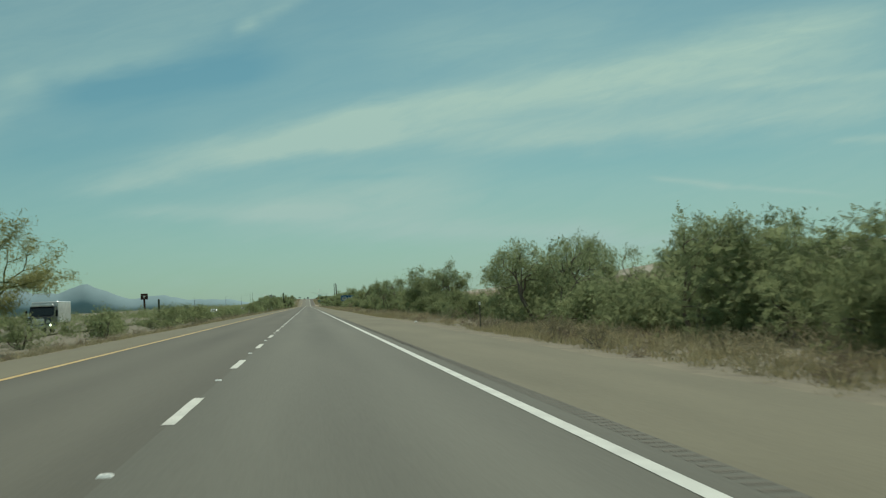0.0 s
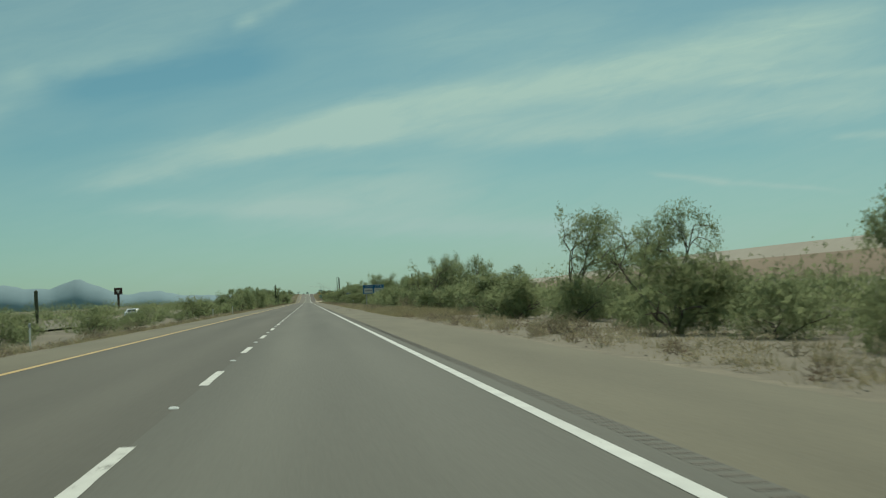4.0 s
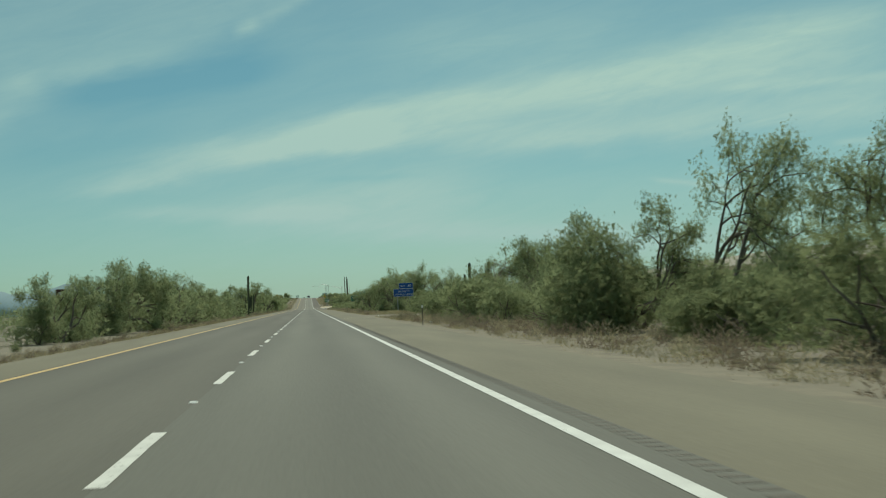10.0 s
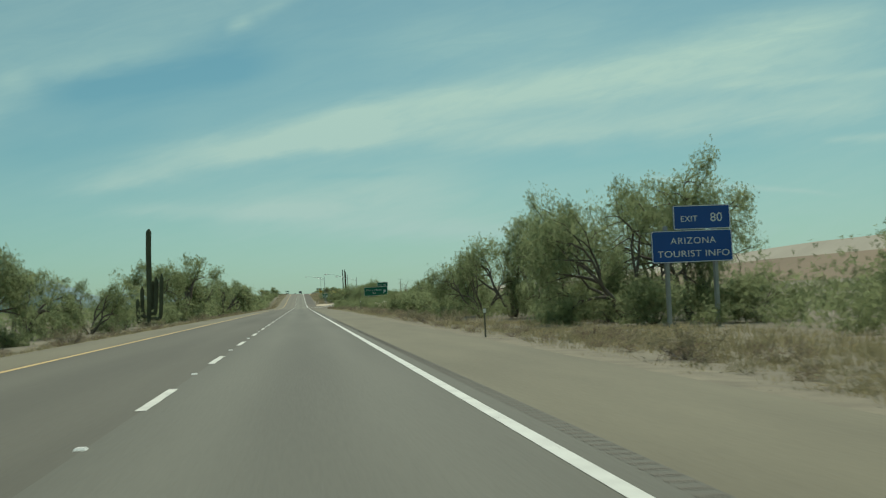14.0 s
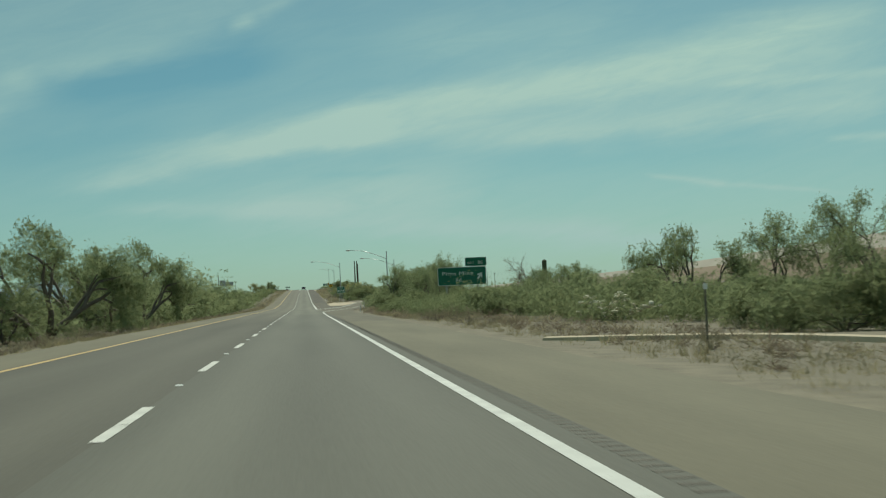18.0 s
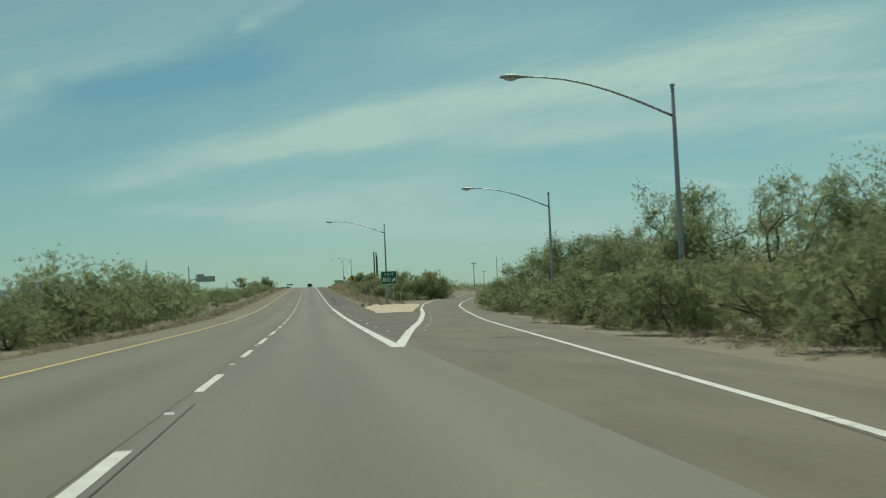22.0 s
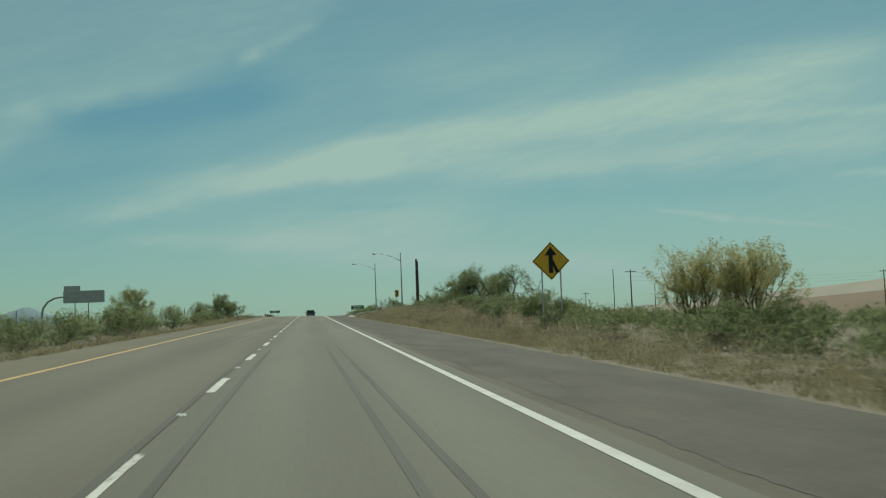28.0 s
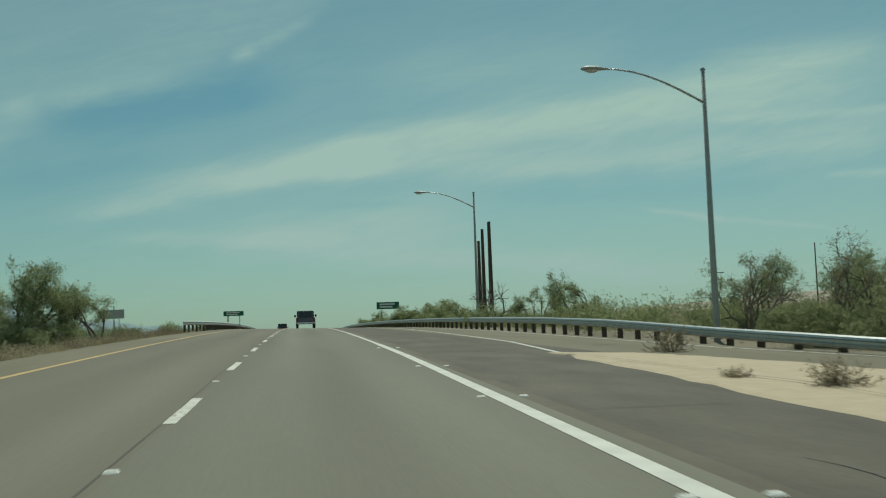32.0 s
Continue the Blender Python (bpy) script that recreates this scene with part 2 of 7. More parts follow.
    if bump:
        b = nd.new("ShaderNodeBump")
        b.inputs["Strength"].default_value, b.inputs["Distance"].default_value = bump, 0.01
        ln.new(small.outputs[0], b.inputs["Height"])
        ln.new(b.outputs[0], p.inputs["Normal"])
    if leaf:
        tr = nd.new("ShaderNodeBsdfTranslucent")
        ln.new(mix.outputs[2], tr.inputs[0])
        ms = nd.new("ShaderNodeMixShader")
        ms.inputs[0].default_value = leaf
        ln.new(p.outputs[0], ms.inputs[1])
        ln.new(tr.outputs[0], ms.inputs[2])
        ln.new(ms.outputs[0], nd["Material Output"].inputs[0])
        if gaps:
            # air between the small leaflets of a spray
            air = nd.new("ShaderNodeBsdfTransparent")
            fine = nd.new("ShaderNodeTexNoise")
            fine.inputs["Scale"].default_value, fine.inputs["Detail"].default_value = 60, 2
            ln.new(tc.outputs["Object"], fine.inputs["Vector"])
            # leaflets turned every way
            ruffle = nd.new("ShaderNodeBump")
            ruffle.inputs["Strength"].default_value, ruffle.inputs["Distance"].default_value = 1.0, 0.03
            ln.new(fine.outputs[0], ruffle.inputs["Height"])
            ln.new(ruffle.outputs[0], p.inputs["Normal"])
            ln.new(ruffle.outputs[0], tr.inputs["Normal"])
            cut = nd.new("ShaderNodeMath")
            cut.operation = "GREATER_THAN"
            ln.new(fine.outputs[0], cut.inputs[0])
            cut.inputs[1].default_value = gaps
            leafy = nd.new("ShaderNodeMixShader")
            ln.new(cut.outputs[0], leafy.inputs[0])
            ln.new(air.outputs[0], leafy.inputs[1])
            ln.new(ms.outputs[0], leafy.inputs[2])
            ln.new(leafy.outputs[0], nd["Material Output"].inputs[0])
    return m


M = {}
M["asphalt"] = material("aged_asphalt", (0.122, 0.122, 0.095), 0.85, 0, scale=0.6, fine_scale=30, bump=0.4, stretch=(1, 0.06, 1), vary=0.2, tracks=0.2)
M["asphalt_left"] = material("aged_brown_asphalt", (0.11, 0.106, 0.081), 0.88, 0, scale=0.6, fine_scale=30, bump=0.4, stretch=(1, 0.06, 1), vary=0.2, tracks=0.16)
M["shoulder"] = material("tan_shoulder_asphalt", (0.163, 0.15, 0.1), 0.9, 0, scale=0.6, fine_scale=18, bump=0.6, stretch=(1, 0.16, 1), vary=0.22)
M["shoulder_dark"] = material("dark_shoulder_asphalt", (0.103, 0.094, 0.073), 0.9, 0, scale=0.9, fine_scale=12, bump=1.0, stretch=(1, 0.4, 1), vary=0.38)
M["gore"] = material("gore_asphalt", (0.12, 0.109, 0.08), 0.9, 0, scale=0.7, fine_scale=11, bump=0.9, stretch=(1, 0.4, 1), vary=0.36)
M["ramp"] = material("worn_ramp_asphalt", (0.14, 0.128, 0.09), 0.9, 0, scale=0.7, fine_scale=14, bump=0.8, stretch=(1, 0.3, 1), vary=0.3)
M["tar"] = material("tar", (0.07, 0.068, 0.058), 0.7, 0, scale=2, bump=0.2)
M["rubber_mark"] = material("rubber_on_asphalt", (0.098, 0.098, 0.08), 0.8, 0, scale=1.5, fine_scale=50, stretch=(1, 0.1, 1), vary=0.25)
M["groove"] = material("rumble_groove", (0.127, 0.117, 0.091), 0.9, 0, scale=3, bump=0.3)
M["white_paint"] = material("white_road_paint", (0.54, 0.55, 0.49), 0.65, 0, scale=2.2, fine_scale=26, bump=0.4, vary=0.2)
M["white_paint_cracked"] = material("cracked_white_road_paint", (0.56, 0.565, 0.5), 0.65, 0, scale=2.2, fine_scale=26, bump=0.5, vary=0.2)
M["white_dash"] = material("worn_white_lane_paint", (0.56, 0.56, 0.49), 0.65, 0, scale=2.2, fine_scale=26, bump=0.4, vary=0.2)
M["yellow_paint"] = material("yellow_road_paint", (0.52, 0.36, 0.14), 0.65, 0, scale=0.9, fine_scale=30, bump=0.3, vary=0.12)
M["marker"] = material("white_ceramic_marker", (0.8, 0.8, 0.74), 0.6, 0, scale=5, bump=0.1)
M["soil"] = material("dry_desert_soil", (0.15, 0.132, 0.094), 0.95, 0, scale=0.12, fine_scale=3.0, bump=0.6, color2=(0.225, 0.2, 0.138))
M["gravel"] = material("gravel", (0.22, 0.19, 0.155), 0.9, 0, scale=3, fine_scale=30, bump=0.6, vary=0.35, island=0.5)
M["concrete"] = material("cream_concrete", (0.46, 0.388, 0.268), 0.88, 0, scale=3.0, fine_scale=22, bump=0.5, vary=0.13)
M["bark"] = material("dark_bark", (0.15, 0.128, 0.104), 0.95, 0, scale=3, fine_scale=30, bump=0.8, vary=0.35)
M["grey_bark"] = material("grey_bark", (0.19, 0.165, 0.14), 0.95, 0, scale=3, fine_scale=30, bump=0.6, vary=0.35)
M["green_bark"] = material("green_bark", (0.14, 0.15, 0.06), 0.9, 0, scale=3, fine_scale=30, bump=0.4, vary=0.3)
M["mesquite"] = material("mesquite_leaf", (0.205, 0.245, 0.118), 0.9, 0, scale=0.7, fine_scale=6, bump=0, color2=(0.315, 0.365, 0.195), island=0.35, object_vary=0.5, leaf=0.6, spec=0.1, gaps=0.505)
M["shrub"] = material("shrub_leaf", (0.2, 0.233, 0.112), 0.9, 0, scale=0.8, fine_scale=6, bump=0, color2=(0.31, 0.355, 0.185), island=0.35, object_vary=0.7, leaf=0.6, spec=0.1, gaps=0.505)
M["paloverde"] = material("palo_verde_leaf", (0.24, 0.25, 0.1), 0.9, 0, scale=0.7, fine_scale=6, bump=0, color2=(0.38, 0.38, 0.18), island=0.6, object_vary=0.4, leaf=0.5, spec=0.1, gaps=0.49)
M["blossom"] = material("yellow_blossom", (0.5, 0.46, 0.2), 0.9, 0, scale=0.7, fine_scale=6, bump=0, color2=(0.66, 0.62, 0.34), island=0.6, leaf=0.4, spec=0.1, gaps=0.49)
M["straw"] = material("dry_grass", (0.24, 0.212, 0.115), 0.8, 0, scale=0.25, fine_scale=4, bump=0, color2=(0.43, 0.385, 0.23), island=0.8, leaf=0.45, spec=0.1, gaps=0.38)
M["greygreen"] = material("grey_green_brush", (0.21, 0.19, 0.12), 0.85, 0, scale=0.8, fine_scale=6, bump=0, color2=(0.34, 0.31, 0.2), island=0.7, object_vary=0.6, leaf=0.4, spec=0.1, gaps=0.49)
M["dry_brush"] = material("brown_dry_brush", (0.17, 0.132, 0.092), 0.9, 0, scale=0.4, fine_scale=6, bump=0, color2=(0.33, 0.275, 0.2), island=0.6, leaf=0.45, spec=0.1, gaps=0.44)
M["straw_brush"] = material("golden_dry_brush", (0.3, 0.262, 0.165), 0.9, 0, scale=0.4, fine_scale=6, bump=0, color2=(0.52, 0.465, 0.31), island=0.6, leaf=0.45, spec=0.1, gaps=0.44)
M["gravel_verge"] = material("pale_gravel_verge", (0.19, 0.168, 0.117), 0.95, 0, scale=1.6, fine_scale=16, bump=0.9, vary=0.32)
M["cactus"] = material("saguaro_skin", (0.09, 0.1, 0.06), 0.75, 0, scale=1.2, fine_scale=14, bump=0.5, vary=0.3)
M["spine"] = material("pale_cholla_spines", (0.64, 0.6, 0.46), 0.8, 0, scale=4, fine_scale=30, bump=0.6, vary=0.25)
M["steel"] = material("galvanised_steel", (0.42, 0.44, 0.43), 0.45, 0.75, scale=4, fine_scale=40, bump=0.1, vary=0.2)
M["pole"] = material("weathered_pole_steel", (0.38, 0.39, 0.37), 0.6, 0.3, scale=2, fine_scale=40, bump=0.15, vary=0.2)
M["pole_dark"] = material("weathered_green_post", (0.13, 0.13, 0.1), 0.7, 0.1, scale=3, fine_scale=30, bump=0.2, vary=0.25)
M["wood"] = material("weathered_wood", (0.09, 0.07, 0.052), 0.9, 0, scale=2, fine_scale=25, bump=0.6, stretch=(1, 1, 0.1), vary=0.3)
M["sign_green"] = material("green_sign_sheeting", (0.006, 0.13, 0.075), 0.4, 0, scale=0.7, fine_scale=60, bump=0.03, vary=0.12, spec=0.4)
M["sign_blue"] = material("blue_sign_sheeting", (0.012, 0.12, 0.26), 0.4, 0, scale=0.7, fine_scale=60, bump=0.03, vary=0.12, spec=0.4)
M["sign_royal"] = material("royal_blue_sign_sheeting", (0.012, 0.075, 0.3), 0.4, 0, scale=0.7, fine_scale=60, bump=0.03, vary=0.12, spec=0.4)
M["sign_yellow"] = material("yellow_sign_sheeting", (0.78, 0.43, 0.03), 0.45, 0, scale=0.7, fine_scale=60, bump=0.03, vary=0.1, spec=0.4)
M["sign_white"] = material("white_sign_sheeting", (0.78, 0.78, 0.74), 0.45, 0, scale=1.5, fine_scale=60, bump=0.03, vary=0.06, spec=0.4)
M["logo_white"] = material("weathered_white_sheeting", (0.56, 0.555, 0.52), 0.5, 0, scale=2.5, fine_scale=50, bump=0.03, vary=0.1, spec=0.4)
M["sign_black"] = material("black_sign_film", (0.015, 0.015, 0.015), 0.5, 0, scale=1.5, bump=0.02)
M["aluminium"] = material("bare_aluminium_back", (0.4, 0.41, 0.4), 0.5, 0.6, scale=1.5, fine_scale=40, bump=0.08, vary=0.15)
M["lamp_glass"] = material("lamp_lens", (0.6, 0.62, 0.6), 0.2, 0, scale=4, bump=0, spec=0.5)
M["ochre"] = material("tailings_slope", (0.24, 0.185, 0.125), 0.95, 0, scale=0.012, fine_scale=0.08, bump=0.3, vary=0.18, stretch=(1, 0.3, 2.5))
M["pale_rock"] = material("pale_tailings", (0.35, 0.32, 0.255), 0.95, 0, scale=0.015, fine_scale=0.1, bump=0.2, vary=0.12)
# blue-grey haze of the distance is painted into the hills' base colour
M["hazed_hill"] = material("far_hills_haze_tint", (0.27, 0.36, 0.38), 1.0, 0, scale=0.004, fine_scale=0.03, bump=0, vary=0.12, spec=0.0)
M["car_dark"] = material("dark_car_paint", (0.02, 0.021, 0.026), 0.3, 0.2, scale=2, bump=0.02, coat=0.6, spec=0.5)
M["car_purple"] = material("plum_grey_car_paint", (0.085, 0.068, 0.095), 0.32, 0.2, scale=2, bump=0.02, coat=0.6, spec=0.5)
M["car_white"] = material("white_car_paint", (0.7, 0.7, 0.68), 0.35, 0, scale=2, bump=0.02, coat=0.5, spec=0.5)
M["glass"] = material("tinted_car_glass", (0.02, 0.024, 0.026), 0.06, 0, scale=2, bump=0, spec=0.8, vary=0.1)
M["tyre"] = material("tyre_rubber", (0.02, 0.02, 0.02), 0.85, 0, scale=8, bump=0.2)
M["red_lens"] = material("red_lamp_lens", (0.3, 0.01, 0.012), 0.2, 0, scale=8, bump=0, spec=0.6)
M["chrome"] = material("chrome", (0.6, 0.6, 0.6), 0.15, 1.0, scale=8, bump=0)
M["brown"] = material("brown_board", (0.06, 0.03, 0.022), 0.6, 0, scale=1, bump=0.05)


def wear(mat, below, amount, cracks=0.0):
    """Paint that has chipped and cracked down to the asphalt."""
    nd, ln = mat.node_tree.nodes, mat.node_tree.links
    p = nd["Principled BSDF"]
    src = p.inputs["Base Color"].links[0].from_socket
    tc = nd.new("ShaderNodeTexCoord")
    mp = nd.new("ShaderNodeMapping")
    mp.inputs["Scale"].default_value = (1, 0.45, 1)
    ln.new(tc.outputs["Object"], mp.inputs[0])
    chip, zone = nd.new("ShaderNodeTexNoise"), nd.new("ShaderNodeTexNoise")
    chip.inputs["Scale"].default_value, chip.inputs["Detail"].default_value, chip.inputs["Roughness"].default_value = 16, 6, 0.7
    zone.inputs["Scale"].default_value, zone.inputs["Detail"].default_value = 0.9, 3
    ln.new(mp.outputs[0], chip.inputs["Vector"])
    ln.new(tc.outputs["Object"], zone.inputs["Vector"])
    add = nd.new("ShaderNodeMath")
    add.operation = "MULTIPLY_ADD"
    ln.new(zone.outputs[0], add.inputs[0])
    add.inputs[1].default_value = 0.6
    ln.new(chip.outputs[0], add.inputs[2])
    gone = nd.new("ShaderNodeMapRange")
    gone.inputs[1].default_value, gone.inputs[2].default_value = 0.93 - amount, 1.03 - amount
    ln.new(add.outputs[0], gone.inputs[0])
    last = gone.outputs[0]
    if cracks:
        cell = nd.new("ShaderNodeTexVoronoi")
        cell.feature = "DISTANCE_TO_EDGE"
        cell.inputs["Scale"].default_value = 1.3
        bend = nd.new("ShaderNodeMix")
        bend.data_type = "RGBA"
        bend.inputs[0].default_value = 0.12
        ln.new(tc.outputs["Object"], bend.inputs[6])
        ln.new(chip.outputs[1], bend.inputs[7])
        ln.new(bend.outputs[2], cell.inputs["Vector"])
        thin = nd.new("ShaderNodeMapRange")
        thin.inputs[1].default_value, thin.inputs[2].default_value, thin.inputs[3].default_value, thin.inputs[4].default_value = 0.008, 0.02, cracks, 0.0
        ln.new(cell.outputs["Distance"], thin.inputs[0])
        where = nd.new("ShaderNodeMapRange")
        where.inputs[1].default_value, where.inputs[2].default_value = 0.46, 0.54
        ln.new(zone.outputs[0], where.inputs[0])
        mul, top = nd.new("ShaderNodeMath"), nd.new("ShaderNodeMath")
        mul.operation, top.operation = "MULTIPLY", "MAXIMUM"
        ln.new(thin.outputs[0], mul.inputs[0])
        ln.new(where.outputs[0], mul.inputs[1])
        ln.new(mul.outputs[0], top.inputs[0])
        ln.new(last, top.inputs[1])
        last = top.outputs[0]
    mix = nd.new("ShaderNodeMix")
    mix.data_type = "RGBA"
    ln.new(last, mix.inputs[0])
    ln.new(src, mix.inputs[6])
    mix.inputs[7].default_value = (*below, 1)
    ln.new(mix.outputs[2], p.inputs["Base Color"])


def resurfaced(mat, y0, y1, tint):
    """The newer, paler surfacing that takes over further along the road."""
    nd, ln = mat.node_tree.nodes, mat.node_tree.links
    p = nd["Principled BSDF"]
    src = p.inputs["Base Color"].links[0].from_socket
    tc, sp, ramp_ = nd.new("ShaderNodeTexCoord"), nd.new("ShaderNodeSeparateXYZ"), nd.new("ShaderNodeMapRange")
    ln.new(tc.outputs["Object"], sp.inputs[0])
    ln.new(sp.outputs[1], ramp_.inputs[0])
    ramp_.inputs[1].default_value, ramp_.inputs[2].default_value = y0, y1
    tinted, mix = nd.new("ShaderNodeMix"), nd.new("ShaderNodeMix")
    tinted.data_type = mix.data_type = "RGBA"
    tinted.blend_type = "MULTIPLY"
    tinted.inputs[0].default_value = 1.0
    ln.new(src, tinted.inputs[6])
    tinted.inputs[7].default_value = (*tint, 1)
    ln.new(ramp_.outputs[0], mix.inputs[0])
    ln.new(src, mix.inputs[6])
    ln.new(tinted.outputs[2], mix.inputs[7])
    ln.new(mix.outputs[2], p.inputs["Base Color"])


wear(M["white_paint"], (0.17, 0.165, 0.13), -0.06)
wear(M["white_paint_cracked"], (0.12, 0.115, 0.095), -0.03, 0.85)
wear(M["white_dash"], (0.17, 0.165, 0.13), 0.03)
wear(M["yellow_paint"], (0.15, 0.14, 0.1), 0.02)
resurfaced(M["asphalt"], 655, 725, (1.25, 1.25, 1.21))
resurfaced(M["asphalt_left"], 655, 725, (1.36, 1.34, 1.3))


# ---- mesh helpers ----
class Shape:
    """Vertices and faces of one part."""

    def __init__(self):
        self.v, self.f = [], []

    def add(self, verts, faces):
        k = len(self.v)
        self.v.extend(tuple(map(float, q)) for q in verts)
        self.f.extend(tuple(i + k for i in q) for q in faces)
        return self

    def box(self, x0, x1, y0, y1, z0, z1, cut=0.0):
        """A box with its edges cut back a little."""
        if not cut:
            v = [(x, y, z) for z in (z0, z1) for y in (y0, y1) for x in (x0, x1)]
            return self.add(v, [(0, 2, 3, 1), (4, 5, 7, 6), (0, 1, 5, 4), (2, 6, 7, 3), (0, 4, 6, 2), (1, 3, 7, 5)])
        c, rings = cut, []
        for z, i in ((z0, c), (z0 + c, 0), (z1 - c, 0), (z1, c)):
            a0, a1, b0, b1 = x0 + i, x1 - i, y0 + i, y1 - i
            rings.append([(a0 + c, b0, z), (a1 - c, b0, z), (a1, b0 + c, z), (a1, b1 - c, z), (a1 - c, b1, z), (a0 + c, b1, z), (a0, b1 - c, z), (a0, b0 + c, z)])
        return self.loft(rings)

    def loft(self, rings, caps=True):
        n = len(rings[0])
        v = [q for r in rings for q in r]
        f = [(i * n + j, i * n + (j + 1) % n, (i + 1) * n + (j + 1) % n, (i + 1) * n + j) for i in range(len(rings) - 1) for j in range(n)]
        if caps:
            f += [tuple(range(n))[::-1], tuple((len(rings) - 1) * n + j for j in range(n))]
        return self.add(v, f)

    def tube(self, pts, radii, n=8, caps=True):
        pts = [Vector(p) for p in pts]
        rings = []
        side = None
        for i, p in enumerate(pts):
            d = (pts[min(i + 1, len(pts) - 1)] - pts[max(i - 1, 0)]).normalized()
            if side is None:
                side = d.orthogonal().normalized()
            side = (side - d * side.dot(d)).normalized()
            up = d.cross(side)
            r = radii[i] if isinstance(radii, (list, tuple)) else radii
            rings.append([p + (side * math.cos(a) + up * math.sin(a)) * r for a in (2 * math.pi * k / n for k in range(n))])
        return self.loft(rings, caps)

    def prism(self, outline, y0, y1):
        """An outline in x and z, drawn out along y."""
        n = len(outline)
        v = [(x, y0, z) for x, z in outline] + [(x, y1, z) for x, z in outline]
        return self.add(v, [tuple(range(n)), tuple(range(2 * n - 1, n - 1, -1))] + [((i + 1) % n, i, n + i, n + (i + 1) % n) for i in range(n)])

    def mesh(self, name, smooth=False):
        me = bpy.data.meshes.new(name)
        me.from_pydata(self.v, [], self.f)
        me.validate()
        if smooth:
            me.polygons.foreach_set("use_smooth", [True] * len(me.polygons))
        me.update()
        return me


def part(name, shape, mat, parent=None, label="", smooth=False):
    """One mesh object of that material, under its thing."""
    me = shape if isinstance(shape, bpy.types.Mesh) else shape.mesh(name, smooth)
    if not me.materials:
        me.materials.append(M[mat])
    ob = new(name, me)
    if parent:
        ob.parent = parent
    if label:
        ob["label"] = label
    return ob


def thing(name, m, label, category, group="", kind=""):
    ob = new(name)
    ob.empty_display_size = 0.3
    ob.matrix_basis = m
    return tagged(ob, label, category, group, kind)


def lettering(name, text, size, x, z, y, mat, parent, spacing=1.08, width=None):
    """Raised letters that face against y, centred on x, with their foot at z."""
    cu = bpy.data.curves.new(name, "FONT")
    cu.body, cu.size, cu.align_x, cu.extrude, cu.offset, cu.space_character = text, size, "CENTER", 0.004, size * -0.004, spacing
    tmp = bpy.data.objects.new(name, cu)
    scene.collection.objects.link(tmp)
    bpy.context.view_layer.update()
    me = bpy.data.meshes.new_from_object(tmp.evaluated_get(bpy.context.evaluated_depsgraph_get()))
    bpy.data.objects.remove(tmp)
    me.name = name
    me.materials.clear()
    if width:
        xs = [v.co.x for v in me.vertices]
        k = width / (max(xs) - min(xs))
        me.transform(Matrix.Diagonal((k, 1, 1, 1)))
    ob = part(name, me, mat, parent)
    ob.matrix_basis = pose(x, y, z, 90)
    return ob


# ---- ground, road and ramps ----
EXIT_L = [(4.05, 700), (4.05, 735), (4.05, 757), (5.2, 767), (7.6, 786), (10.0, 806), (12.2, 829), (14.3, 846), (17.7, 866), (25, 890), (37.5, 910), (56, 925)]
EXIT_R = [(6.9, 700), (8.3, 735), (10.4, 757), (11.5, 767), (13.6, 786), (15.6, 806), (18.2, 829), (20.8, 846), (25.2, 866), (33.5, 885), (45.5, 903), (62, 916)]
ENTRY_L = [(30, 1012), (20, 1036), (12.5, 1062), (8.7, 1085), (8.0, 1100), (7.2, 1130), (7.1, 1300)]
ENTRY_R = [(36, 1020), (26, 1044), (18, 1067), (13.2, 1087), (12.6, 1100), (11.5, 1150), (7.3, 1300)]


def on_ramp(x, y, margin=0.0):
    if 695 < y < 935 and 3 < x:
        ys, xl, xr = [p[1] for p in EXIT_R], [p[0] for p in EXIT_L], [p[0] for p in EXIT_R]
        far = np.interp(y, ys, xr)
        near = 4.0 if y < 850 else np.interp(y, [p[1] for p in EXIT_L], xl)
        if near - margin < x < far + margin:
            return True
    if 1005 < y < 1310 and 3 < x:
        far = np.interp(y, [p[1] for p in ENTRY_R], [p[0] for p in ENTRY_R])
        near = np.interp(y, [p[1] for p in ENTRY_L], [p[0] for p in ENTRY_L])
        if near - margin < x < far + margin:
            return True
    return False


def surface_z(x, y):
    """Height of ramps and aprons, a little above the open ground."""
    base = float(np.interp(y, GRID_Y, GRID_Z))
    return base * float(np.interp(x, [0, 26, 80, 300], [1, 1, 0.6, 0.3])) - CROSS * min(x, 22)


def verge_drop(x, y):
    """The verge falls away below the start of the guardrail."""
    return float(np.interp(y, [1066, 1073, 1081, 1085, 1092, 1101, 1110], [-0.2, -0.36, -0.35, -0.29, -0.21, -0.08, 0]) * np.interp(x, [12.7, 13.4], [0, 1]))


def lie(x, y):
    if 1066 < y < 1112 and 12.6 < x < 30:
        return surface_z(x, y) - 0.06 + verge_drop(x, y)
    if on_ramp(x, y, 2.5) or (1066 < y < 1095 and 7 < x < 14) or (805 < y < 854 and 3 < x < 16):
        return surface_z(x, y) - 0.06
    bank_up = 0.9 * float(np.interp(x, [8.4, 11, 14, 19], [0, 1, 1, 0]) * np.interp(y, [960, 1000, 1056, 1067], [0, 1, 1, 0])) if 8.4 < x < 19 else 0.0
    return ground_z(x, y) + bank_up


